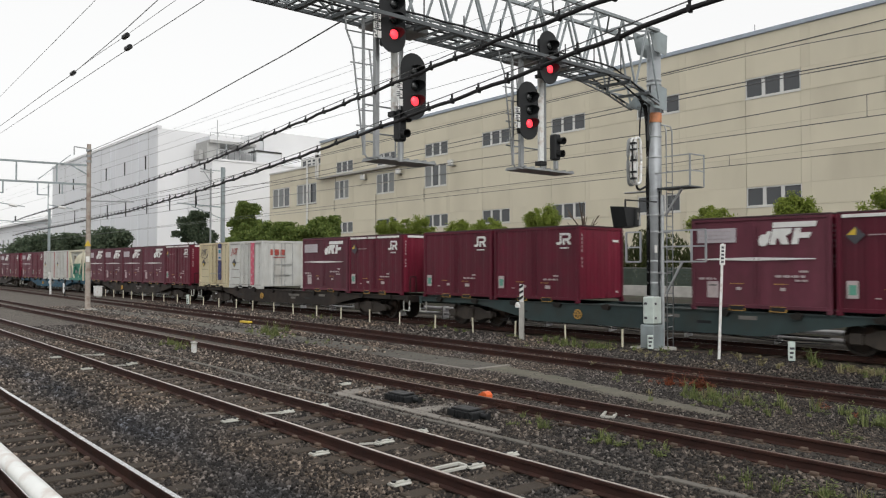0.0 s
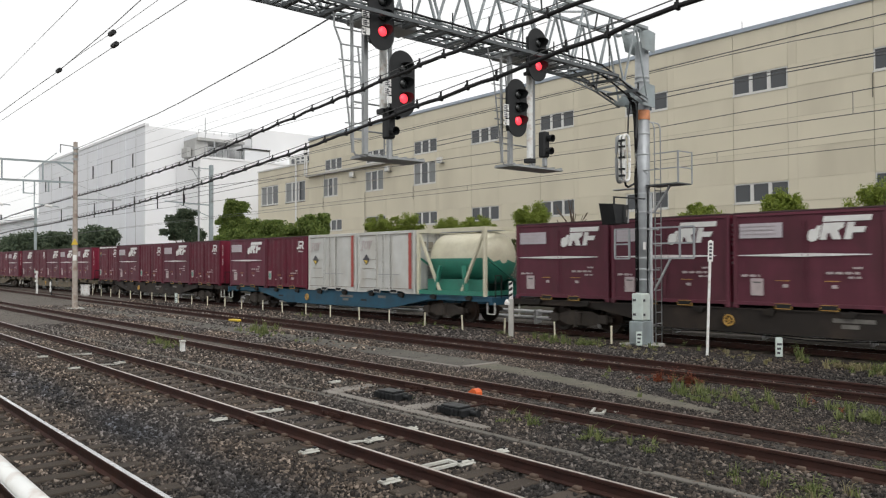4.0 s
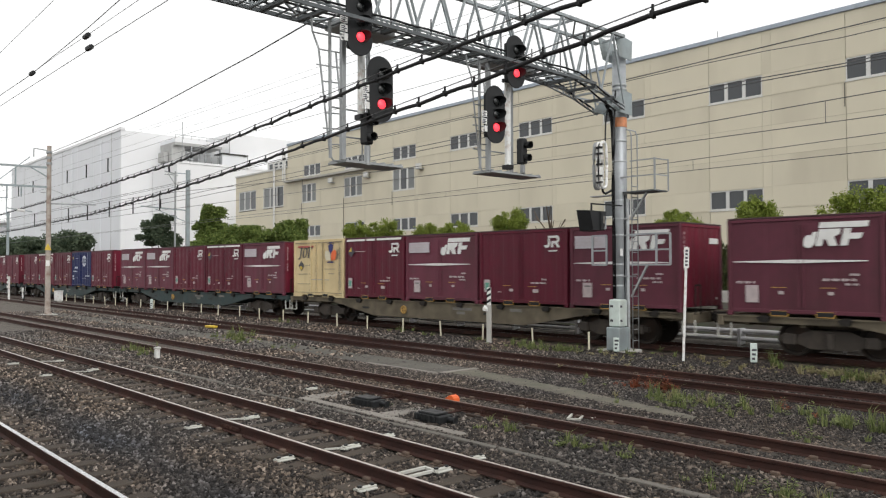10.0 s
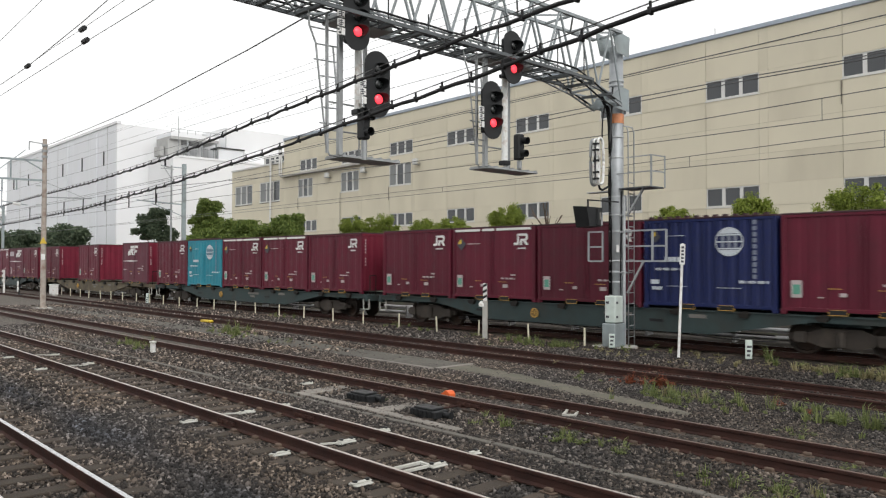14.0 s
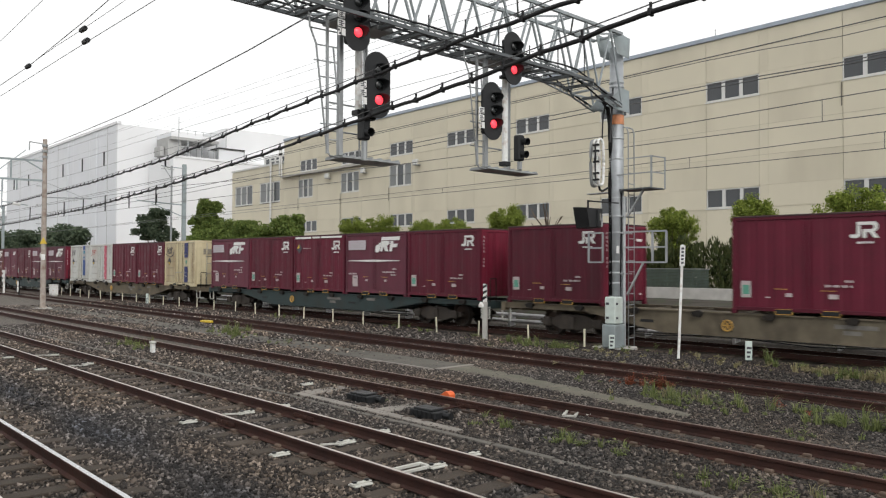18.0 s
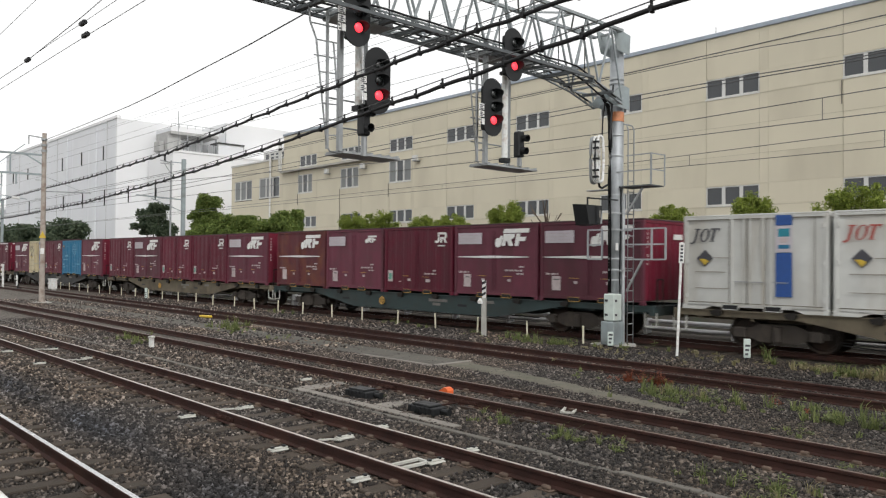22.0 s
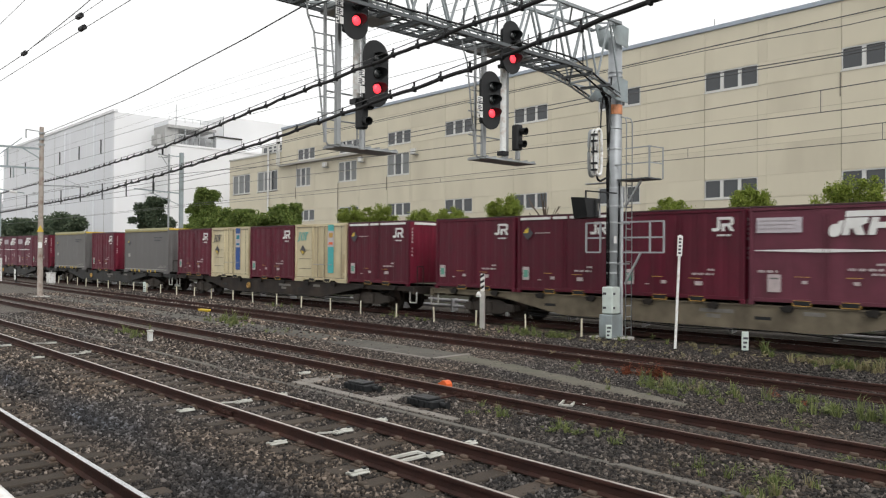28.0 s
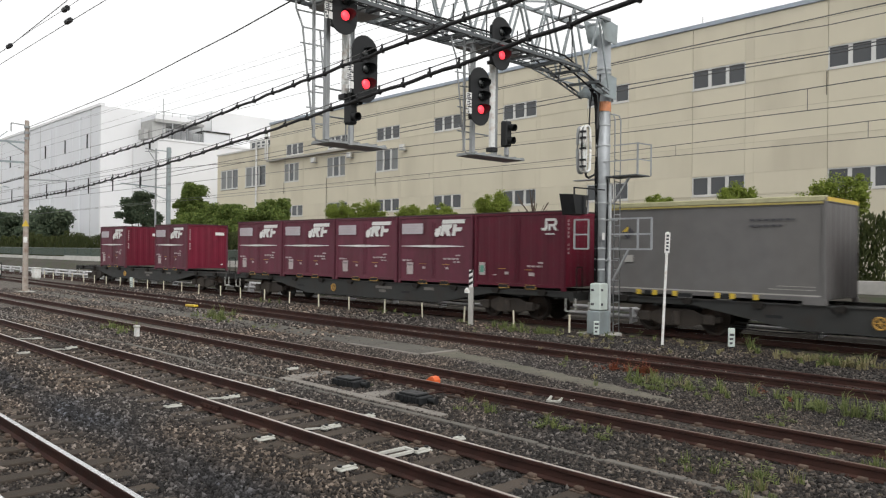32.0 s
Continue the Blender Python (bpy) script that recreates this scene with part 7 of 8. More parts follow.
def shell(c, side_mat, end_mat, roof_mat, L=CL, H=CH, ribs=0.41, depth=0.016, doors=True):
    """The box of a container, origin at the middle of its floor: core, ribbed sides, posts, rails, roof, doors, pockets."""
    h2 = L / 2
    part("core", bbox(-h2 + 0.05, Y0 + 0.05, 0.12, h2 - 0.05, Y1 - 0.05, H - 0.06), side_mat, c)
    for out, y in ((-1, Y0 + 0.035), (1, Y1 - 0.035)):
        bm = bmesh.new()
        wall_profile(bm, -h2 + 0.09, h2 - 0.09, 0.14, H - 0.08, y, ribs, depth, out)
        part("side_wall", bm, side_mat, c)
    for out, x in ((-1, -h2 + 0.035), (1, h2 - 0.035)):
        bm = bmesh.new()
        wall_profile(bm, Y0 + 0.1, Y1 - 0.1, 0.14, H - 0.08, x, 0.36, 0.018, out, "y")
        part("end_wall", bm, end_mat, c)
    for sx in (-1, 1):
        for sy in (-1, 1):
            x, y = sx * (h2 - 0.05), sy * (Y1 - 0.05)
            part("corner_post", bbox(x - 0.05, y - 0.05, 0.02, x + 0.05, y + 0.05, H - 0.05, bevel=0.01), side_mat, c)
            part("foot", bbox(x - 0.07, y - 0.06, -0.0, x + 0.07, y + 0.06, 0.12, bevel=0.01), side_mat, c)
    for sy in (-1, 1):
        part("bottom_rail", bbox(-h2 + 0.1, sy * (Y1 - 0.04) - 0.04, 0.085, h2 - 0.1, sy * (Y1 - 0.04) + 0.04, 0.18, bevel=0.008), side_mat, c)
        part("top_rail", bbox(-h2 + 0.1, sy * (Y1 - 0.04) - 0.04, H - 0.12, h2 - 0.1, sy * (Y1 - 0.04) + 0.04, H - 0.05, bevel=0.008), side_mat, c)
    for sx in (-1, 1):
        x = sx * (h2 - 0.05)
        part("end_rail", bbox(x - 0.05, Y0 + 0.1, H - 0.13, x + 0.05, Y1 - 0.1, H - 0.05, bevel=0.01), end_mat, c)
    bm = bmesh.new()
    box(bm, -h2, Y0, H - 0.05, h2, Y1, H, bevel=0.012)
    part("roof", bm, roof_mat, c)
    for dx in (-0.55, 0.55):
        bm = bmesh.new()
        box(bm, dx - 0.21, Y0 - 0.008, 0.012, dx + 0.21, Y0 + 0.03, 0.03)
        box(bm, dx - 0.215, Y0 - 0.008, 0.03, dx - 0.2, Y0 + 0.03, 0.1)
        box(bm, dx + 0.2, Y0 - 0.008, 0.03, dx + 0.215, Y0 + 0.03, 0.1)
        box(bm, dx - 0.2, Y0 - 0.008, 0.14, dx + 0.2, Y0 + 0.03, 0.152)
        part("fork_pocket", bm, M["ochre"] if doors else side_mat, c, "ochre edged fork pocket" if doors else "")
        part("pocket_mouth", bbox(dx - 0.2, Y0 - 0.004, 0.025, dx + 0.2, Y0 + 0.02, 0.14), M["black"], c)
    if doors:
        for x in (-0.0,):
            bm = bmesh.new()
            rod(bm, (x - 0.06, Y0 - 0.005, 0.25), (x - 0.06, Y0 - 0.005, H - 0.25), 0.012, seg=6)
            rod(bm, (x + 0.06, Y0 - 0.005, 0.25), (x + 0.06, Y0 - 0.005, H - 0.25), 0.012, seg=6)
            part("lock_rod", bm, side_mat, c)
    return c


def plate(c, name, mat, x0, z0, x1, z1, y=Y0 - 0.006, label="", t=0.006):
    return part(name, bbox(x0, y - t, z0, x1, y, z1), mat, c, label)


def shape(c, name, mat, outline, y=Y0 - 0.006, label="", t=0.006):
    return part(name, prism(bmesh.new(), outline, y - t, y), mat, c, label)


def pieces(c, name, mat, outlines, label=""):
    """Flat pieces of one emblem, joined into one part."""
    bm = bmesh.new()
    for o in outlines:
        prism(bm, o, Y0 - 0.012, Y0 - 0.006)
    return part(name, bm, mat, c, label)


def hook_mark(c, x, z, s, mat):
    """The small emblem: a hook, a block with a leg and a thin line of writing below."""
    hk = [(0.0, 0.07), (0.07, 0), (0.32, 0), (0.44, 0.12), (0.44, 0.56), (0.28, 0.56), (0.28, 0.2), (0.24, 0.16), (0, 0.16)]
    bl = [(0.52, 0), (0.68, 0), (0.68, 0.25), (0.80, 0.25), (0.98, 0), (1.19, 0), (0.99, 0.27), (1.10, 0.33), (1.14, 0.42), (1.14, 0.58), (1.10, 0.67), (1.02, 0.72), (0.28, 0.72), (0.28, 0.58), (0.92, 0.58), (0.98, 0.53), (0.98, 0.44), (0.92, 0.39), (0.52, 0.39)]
    out = [[(x + s * a, z + s * b) for a, b in q] for q in (hk, bl)]
    for k in range(7):
        a = 0.30 + 0.1 * k
        out.append([(x + s * (a + u), z + s * v) for u, v in ((0, -0.25), (0.07, -0.25), (0.07, -0.16), (0, -0.16))])
    pieces(c, "emblem", mat, out)


def slant_mark(c, x, z, s, mat):
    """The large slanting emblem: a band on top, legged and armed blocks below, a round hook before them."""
    def sl(pts):
        return [(x + s * (a + 0.22 * b), z + s * b) for a, b in pts]
    hook = [(0.02, 0.12), (0.07, 0.0), (0.17, -0.05), (0.28, -0.03), (0.35, 0.07), (0.35, 0.4), (0.24, 0.4), (0.21, 0.31), (0.09, 0.31), (0.03, 0.25)]
    out = [sl([(0.36, 0.5), (1.62, 0.5), (1.62, 0.66), (0.36, 0.66)]),
           sl([(0.38, 0.0), (0.56, 0.0), (0.56, 0.18), (0.62, 0.18), (0.74, 0.0), (0.96, 0.0), (0.82, 0.25), (0.95, 0.33), (0.95, 0.47), (0.38, 0.47)]),
           sl([(1.03, 0.0), (1.22, 0.0), (1.22, 0.18), (1.5, 0.18), (1.54, 0.34), (1.22, 0.34), (1.22, 0.47), (1.03, 0.47)]), sl(hook)]
    pieces(c, "emblem", mat, out)


def script_mark(c, x, z, s, mat, swoosh=None):
    """A slanting three-piece emblem, with a thin crescent below it on some."""
    def sl(pts):
        return [(x + s * (a + 0.25 * b), z + s * b) for a, b in pts]
    out = [sl([(-0.16, -0.1), (0.0, -0.13), (0.14, 0.0), (0.16, 0.62), (0.28, 0.66), (0.28, 0.7), (-0.06, 0.7), (-0.06, 0.66), (0.04, 0.62), (0.03, 0.05), (-0.04, -0.04), (-0.16, -0.04)])]
    n = 14
    for k in range(n):
        a, b = 6.2832 * k / n, 6.2832 * (k + 1) / n
        wa, wb = 0.14 + 0.06 * abs(math.cos(a)), 0.14 + 0.06 * abs(math.cos(b))
        out.append(sl([(0.58 + 0.26 * math.cos(a), 0.34 + 0.36 * math.sin(a)), (0.58 + 0.26 * math.cos(b), 0.34 + 0.36 * math.sin(b)),
                       (0.58 + (0.26 - wb * 0.6) * math.cos(b), 0.34 + 0.31 * math.sin(b)), (0.58 + (0.26 - wa * 0.6) * math.cos(a), 0.34 + 0.31 * math.sin(a))]))
    out.append(sl([(0.82, 0.52), (0.88, 0.62), (1.0, 0.64), (0.99, 0.04), (0.9, 0.0), (1.24, 0.0), (1.12, 0.04), (1.12, 0.64), (1.26, 0.62), (1.34, 0.52), (1.36, 0.7), (0.82, 0.7)]))
    pieces(c, "emblem", mat, out)
    if swoosh:
        top = [(0.1 + 0.12 * k, -0.22 - 0.1 * math.sin(0.26 * k)) for k in range(11)]
        up = [(1.42, -0.16), (1.62, 0.02), (1.66, 0.14), (1.58, 0.22), (1.78, 0.16), (1.76, 0.0), (1.55, -0.22), (1.3, -0.34)]
        low = [(1.1 - 0.14 * k, -0.38 + 0.006 * k * k) for k in range(7)]
        shape(c, "swoosh", swoosh, [(x + s * a, z + s * b) for a, b in top + up + low])


def bars(c, name, rows, mat):
    """Unreadable writing as plain bars: (x, z, length, height); long low rows are broken into short blocks."""
    bm = bmesh.new()
    y = Y0 - 0.006
    for x, z, ln, hh in rows:
        if ln < 3 * hh or hh < 0.02:
            box(bm, x, y - 0.006, z, x + ln, y, z + hh)
            continue
        n = max(2, int(ln / (hh * 0.85)))
        w = ln / n
        for k in range(n):
            if n > 5 and k % 4 == 3:
                box(bm, x + k * w + 0.15 * w, y - 0.006, z + 0.4 * hh, x + (k + 0.7) * w, y, z + 0.6 * hh)
            else:
                box(bm, x + k * w, y - 0.006, z, x + (k + 0.8) * w, y, z + hh)
    tagged(part(name, bm, mat, c), kind="stuff")


def diamond(c, x, z, s, mode=0):
    """A dark hazard diamond with part of it yellow: its upper left quarter, or a lower quarter."""
    shape(c, "hazard_diamond", M["ink"], [(x - s, z), (x, z - s), (x + s, z), (x, z + s)])
    f = [(x - s * 0.86, z + 0.01), (x, z + 0.01), (x + s * 0.12, z + s * 0.5), (x, z + s * 0.86)] if mode == 0 else [(x - s * 0.8, z - 0.02), (x - 0.01, z - s * 0.86), (x + s * 0.3, z - s * 0.5), (x - s * 0.1, z - 0.02)]
    shape(c, "diamond_field", M["yellow"], f, y=Y0 - 0.012, t=0.004)


def crates():
    """One of each kind of container, built at the origin and put aside by the caller."""
    out = {}

    def begin(key, label):
        out[key] = thing("freight_container", label, "freight container", "containers on the train")
        return out[key]

    def lower_marks(c, tag=True):
        bars(c, "lettering", [(0.42, 0.72, 0.62, 0.055), (0.86, 0.84, 0.2, 0.05), (-1.0, 0.42, 0.14, 0.03)], M["faded_mark"])
        bars(c, "tag", [(-0.5, 0.46, 0.16, 0.09), (0.5, 0.44, 0.22, 0.11)], M["faded_mark"])
        bars(c, "tag_line", [(-0.78, 0.64, 0.32, 0.018), (0.32, 0.62, 0.36, 0.02)], M["ochre"])
        if tag:
            plate(c, "document_plate", M["faded_mark"], -1.62, 0.42, -1.36, 0.84)
            plate(c, "document_print", M["label_green"], -1.58, 0.5, -1.40, 0.74, y=Y0 - 0.012, t=0.003)

    def end_marks(c, h2=CL / 2):
        bm = bmesh.new()
        for i in range(9):
            if i != 3:
                box(bm, h2, Y0 + 0.18, 1.15 + i * 0.125, h2 + 0.006, Y0 + 0.23, 1.225 + i * 0.125)
        tagged(part("end_lettering", bm, M["faded_mark"], c), kind="stuff")
        part("end_lettering", bbox(h2, 0.62, 1.98, h2 + 0.006, 0.95, 2.06), M["white"], c)
        part("end_tag", bbox(h2, 0.8, 0.3, h2 + 0.006, 0.9, 0.36), M["white"], c)

    c = shell(begin("M", "maroon ribbed steel freight container with a white emblem"), M["maroon"], M["maroon_lit_end"], M["roof_dark"])
    hook_mark(c, 0.98, 1.88, 0.52, M["white"])
    lower_marks(c)
    end_marks(c)

    c = shell(begin("T", "maroon freight container with white roof stripe and yellow-black diamond"), M["maroon"], M["maroon_lit_end"], M["roof_dark"])
    hook_mark(c, 0.98, 1.85, 0.52, M["white"])
    for a, b in ((-1.72, -0.52), (-0.42, 0.12), (0.22, 1.7)):
        plate(c, "roof_stripe", M["white"], a, CH - 0.15, b, CH - 0.07)
    part("roof_stripe", bbox(CL / 2, -0.9, CH - 0.15, CL / 2 + 0.006, 1.0, CH - 0.06), M["white"], c)
    diamond(c, -1.42, 1.92, 0.22)
    bars(c, "lettering", [(-1.12, 1.91, 0.6, 0.03)], M["faded_mark"])
    lower_marks(c)
    end_marks(c)

    def plum(key, label, side, stripe=True, panel=True, small=False, mark_x=0.02):
        c = shell(begin(key, label), side, M["maroon_lit_end"], M["roof_dark"], ribs=0.92, depth=0.014)
        if small:
            slant_mark(c, 0.75, 1.93, 0.42, M["white"])
        else:
            slant_mark(c, mark_x, 1.74, 0.86, M["white"])
        if panel:
            plate(c, "label_panel", M["panel"], -1.66, 1.82, -0.55, 2.2)
            bars(c, "lettering", [(-1.6, 2.1, 0.9, 0.03), (-1.6, 2.0, 0.85, 0.03), (-1.6, 1.9, 0.9, 0.03)], M["faded_mark"])
        if stripe:
            end = 1.5 if mark_x > 0 else 0.5
            shape(c, "stripe", M["white"], [(-1.7, 1.365), (end / 2 - 0.85, 1.33), (end, 1.365), (end, 1.385), (end / 2 - 0.85, 1.42), (-1.7, 1.385)])
        bars(c, "lettering", [(-1.62, 0.82, 0.5, 0.06), (0.5, 0.9, 0.75, 0.06), (1.1, 1.03, 0.22, 0.05), (1.0, 0.8, 0.3, 0.05)], M["faded_mark"])
        bars(c, "tag_line", [(-0.72, 0.72, 0.36, 0.02), (0.45, 0.72, 0.36, 0.02)], M["ochre"])
        bars(c, "tag", [(-0.55, 0.56, 0.13, 0.08), (0.62, 0.56, 0.13, 0.08)], M["faded_mark"])
        if mark_x > 0:
            plate(c, "document_plate", M["faded_mark"], -1.38, 0.34, -1.05, 0.78)
        if panel:
            plate(c, "document_print", M["grey_box"], -1.32, 0.66, -1.1, 0.7, y=Y0 - 0.012, t=0.003)
        end_marks(c)
        part("end_emblem", bbox(CL / 2, 0.45, 1.92, CL / 2 + 0.008, 0.98, 2.08), M["white"], c)
        return c

    plum("F", "plum freight container with large white emblem and thin stripe", M["plum"])
    plum("F0", "plum freight container with white emblem and no label panel", M["plum"], panel=False)
    plum("F1", "plum freight container with a label panel and a small white emblem", M["plum"], stripe=False, small=True)
    plum("FL", "plum freight container with a white emblem towards one end", M["plum"], panel=False, mark_x=-1.02)
    plum("FR", "repainted rusty plum freight container with a white emblem", M["rust_plum"], panel=False)

    def pale(key, label, body, stripe, pieces_of_stripe, swoosh=None, ink="ink"):
        c = shell(begin(key, label), body, body, body, ribs=1.2, depth=0.01, doors=False)
        for x0, x1, z0, z1 in pieces_of_stripe:
            plate(c, "stripe", M[stripe], x0, z0, x1, z1)
        script_mark(c, -1.4 if key == "JD" else -1.58, 1.72 if key == "JD" else 1.80, 0.66 if key == "JD" else 0.5, M[ink], M[swoosh] if swoosh else None)
        shape(c, "hazard_diamond", M["ink"], [(-1.47, 1.36), (-1.24, 1.13), (-1.01, 1.36), (-1.24, 1.59)])
        shape(c, "diamond_field", M["yellow"], [(-1.40, 1.34), (-1.24, 1.17), (-1.14, 1.28), (-1.24, 1.34)], y=Y0 - 0.012, t=0.004)
        bars(c, "lettering", [(-0.98, 1.36, 0.5, 0.018), (-1.5, 0.98, 0.8, 0.03), (-1.5, 0.55, 0.9, 0.025)], M["dim_ink"])
        # doors: posts, gaskets, lock rods, handles
        for x in (-0.52, 0.3):
            part("door_post", bbox(x - 0.035, Y0 - 0.02, 0.18, x + 0.035, Y0 + 0.02, CH - 0.1, bevel=0.006), body, c)
        for x in (-0.57, -0.11, 0.35, 1.55):
            plate(c, "gasket", M["seam"], x - 0.009, 0.2, x + 0.009, CH - 0.14, y=Y0 - 0.002)
        for z in (0.19, CH - 0.13):
            plate(c, "gasket", M["seam"], -1.74, z - 0.01, 1.74, z + 0.012, y=Y0 - 0.002)
        for x in (-0.2, -0.02, 0.5):
            part("lock_rod", rod(bmesh.new(), (x, Y0 - 0.018, 0.16), (x, Y0 - 0.018, CH - 0.1), 0.016, seg=6), body, c)
        for x in (-0.42, 0.02, 0.55):
            part("handle", bbox(x, Y0 - 0.035, 0.74, x + 0.36, Y0 - 0.014, 0.765), M["galv"], c)
        for x in (-1.78, 1.72):
            for z in (0.3, 1.2, 2.1):
                part("hinge", bbox(x, Y0 - 0.02, z, x + 0.06, Y0 + 0.01, z + 0.12, bevel=0.006), body, c)
        if len(pieces_of_stripe) == 2 and key != "JK":
            plate(c, "stripe_emblem", M["panel"], 0.62, 1.52, 1.02, 2.17)
            for q, (a, b, d, e) in enumerate(((0.68, 1.9, 0.96, 2.1), (0.72, 1.74, 0.9, 1.86), (0.68, 1.6, 0.96, 1.7))):
                plate(c, "stripe_emblem", M[("teal", "faded_mark", "blue")[q] if stripe != "cyan" else ("ochre", "offwhite", "orange")[q]], a, b, d, e, y=Y0 - 0.012, t=0.003)
        if key == "JK":
            bars(c, "stripe_lettering", [(0.68, 1.72, 0.28, 0.09), (0.7, 0.5, 0.26, 0.08)], M["white"])
            shape(c, "stripe_emblem", M["label_green"], [(0.74, 1.28), (0.84, 1.2), (0.94, 1.3), (0.9, 1.44), (0.78, 1.46)])
        # broad tapered feet under both ends
        for sx in (-1, 1):
            part("foot", prism(bmesh.new(), [(sx * 1.86, 0.0), (sx * 1.3, 0.0), (sx * 0.95, 0.13), (sx * 1.86, 0.13)], Y0, Y0 + 0.1), body, c)
        # end doors: frame, lock rods and a faded emblem
        h2 = CL / 2
        bm = bmesh.new()
        for y in (-0.55, -0.1, 0.1, 0.55):
            rod(bm, (h2 + 0.02, y, 0.15), (h2 + 0.02, y, CH - 0.12), 0.016, seg=6)
        tagged(part("end_lock", bm, M["galv"], c), kind="stuff")
        for z in (0.7, 1.25):
            part("end_handle", bbox(h2, -0.55, z, h2 + 0.03, 0.55, z + 0.025), M["galv"], c)
        bm = bmesh.new()
        for y0, y1, za, zb in ((-0.75, -0.6, 1.75, 2.05), (-0.5, -0.25, 1.75, 2.05), (-0.15, 0.1, 1.75, 2.05), (-0.6, 0.15, 1.62, 1.67)):
            box(bm, h2, y0, za, h2 + 0.005, y1, zb)
        part("end_emblem", bm, M["dim_ink"] if ink != "stripe_red" else M["stripe_red"], c)
        if stripe == "stripe_pink":
            rnd = random.Random(2)
            for k in range(11):
                x, z, r = 0.82 + (0.11 if k % 2 else -0.1) + rnd.uniform(-0.03, 0.03), 0.3 + k * 0.2, rnd.uniform(0.05, 0.1)
                pts = []
                for q in range(20):
                    a = 6.2832 * q / 20 + k
                    rr = r * (0.75 + 0.35 * math.cos(5 * 6.2832 * q / 20))
                    pts.append((x + rr * math.cos(a), z + rr * math.sin(a)))
                shape(c, "petal_print", M["petal"], pts, y=Y0 - 0.012, t=0.003)
        return c

    full = [(0.62, 1.02, 0.2, 2.4)]
    broken = [(0.62, 1.02, 2.18, 2.44), (0.62, 1.02, 0.4, 1.5)]
    pale("JC", "cream freight container with a navy stripe and a dark swoosh emblem", M["cream"], "stripe_blue", broken, swoosh="ink")
    pale("JN", "cream freight container with a broken blue stripe", M["cream"], "stripe_royal", broken)
    pale("JT", "cream freight container with a turquoise stripe", M["cream"], "cyan", broken, ink="cyan")
    pale("JP", "off-white freight container with a pink stripe", M["offwhite"], "stripe_pink", full, ink="stripe_red")
    pale("JB", "off-white freight container with a blue stripe", M["offwhite"], "stripe_royal", broken)
    pale("JK", "rust-streaked cream freight container with a broken navy stripe", M["cream"], "stripe_blue", [(0.62, 1.02, 1.58, 2.36), (0.62, 1.02, 0.22, 1.08)], swoosh="ink")
    pale("JS", "cream freight container with a steel-blue stripe", M["cream"], "stripe_royal", broken, swoosh="ink")
    pale("JR", "off-white freight container with a narrow red stripe", M["offwhite"], "stripe_red", [(1.5, 1.68, 0.2, 2.4)], ink="faded_mark")
    c = pale("JD", "warm cream freight container with a dark round emblem", M["cream_warm"], "ink", [], ink="ink")
    for mat, pts in (("stripe_blue", ((-0.12, 0.12), (-0.16, 0.34), (0.0, 0.42), (0.2, 0.36), (0.14, 0.12), (0.02, -0.02))), ("orange", ((0.06, -0.3), (0.34, -0.28), (0.42, 0.0), (0.34, 0.16), (0.14, 0.1), (0.04, -0.04))),
                     ("post_cream", ((-0.42, -0.05), (-0.3, -0.28), (-0.04, -0.3), (0.0, -0.05), (-0.12, 0.1), (-0.34, 0.14))), ("stripe_blue", ((-0.3, -0.4), (0.3, -0.4), (0.16, -0.34), (-0.16, -0.34))),
                     ("stripe_blue", ((-0.26, 0.4), (-0.1, 0.48), (0.12, 0.48), (0.28, 0.4), (0.12, 0.44), (-0.1, 0.44))), ("ink", ((-0.5, -0.2), (-0.44, -0.26), (-0.45, 0.2), (-0.5, 0.14))), ("ink", ((0.46, -0.26), (0.52, -0.2), (0.52, 0.14), (0.47, 0.2)))):
        shape(c, "crest", M[mat], [(0.95 + a, 1.88 + b) for a, b in pts])
    plate(c, "red_line", M["stripe_red"], -1.5, 2.16, -0.3, 2.25)
    bars(c, "lettering", [(0.5, 1.2, 0.8, 0.03), (0.8, 1.0, 0.4, 0.03)], M["dim_ink"])
    bars(c, "louvre", [(1.56, 0.35 + 0.1 * k, 0.12, 0.04) for k in range(18)], M["dim_ink"])

    def blue(key, label, body, mark="globe_white"):
        c = shell(begin(key, label), body, body, M["roof_dark"], ribs=0.31, depth=0.03)
        # a barred globe: solid caps, a thin ring, level bars and dim short uprights
        gx, gz, out = 0.64, 1.82, []
        n = 24
        for k in range(n):
            a, b = 6.2832 * k / n, 6.2832 * (k + 1) / n
            out.append([(gx + r * math.cos(q), gz + r * math.sin(q)) for r, q in ((0.38, a), (0.38, b), (0.35, b), (0.35, a))])
        for z in (-0.18, 0.0, 0.18):
            hw = math.sqrt(0.36 ** 2 - z ** 2)
            out.append([(gx - hw, gz - 0.018 + z), (gx + hw, gz - 0.018 + z), (gx + hw, gz + 0.018 + z), (gx - hw, gz + 0.018 + z)])
        if key != "BL":
            for up in (1, -1):
                arc = [(gx + 0.345 * math.cos(radians(38 + 10.4 * k)), gz + up * 0.345 * math.sin(radians(38 + 10.4 * k))) for k in range(11)]
                out.append(arc if up > 0 else arc[::-1])
        pieces(c, "globe_emblem", M[mark], out)
        if key != "BL":
            for x in (-0.22, -0.05, 0.12):
                for z in (0.025, -0.155):
                    plate(c, "globe_upright", M["globe_dim"], gx + x, gz + z, gx + x + 0.1, gz + z + 0.13)
            bars(c, "side_lettering", [(1.26, 0.86 + 0.155 * k, 0.1, 0.11) for k in range(10)], M["globe_dim"])
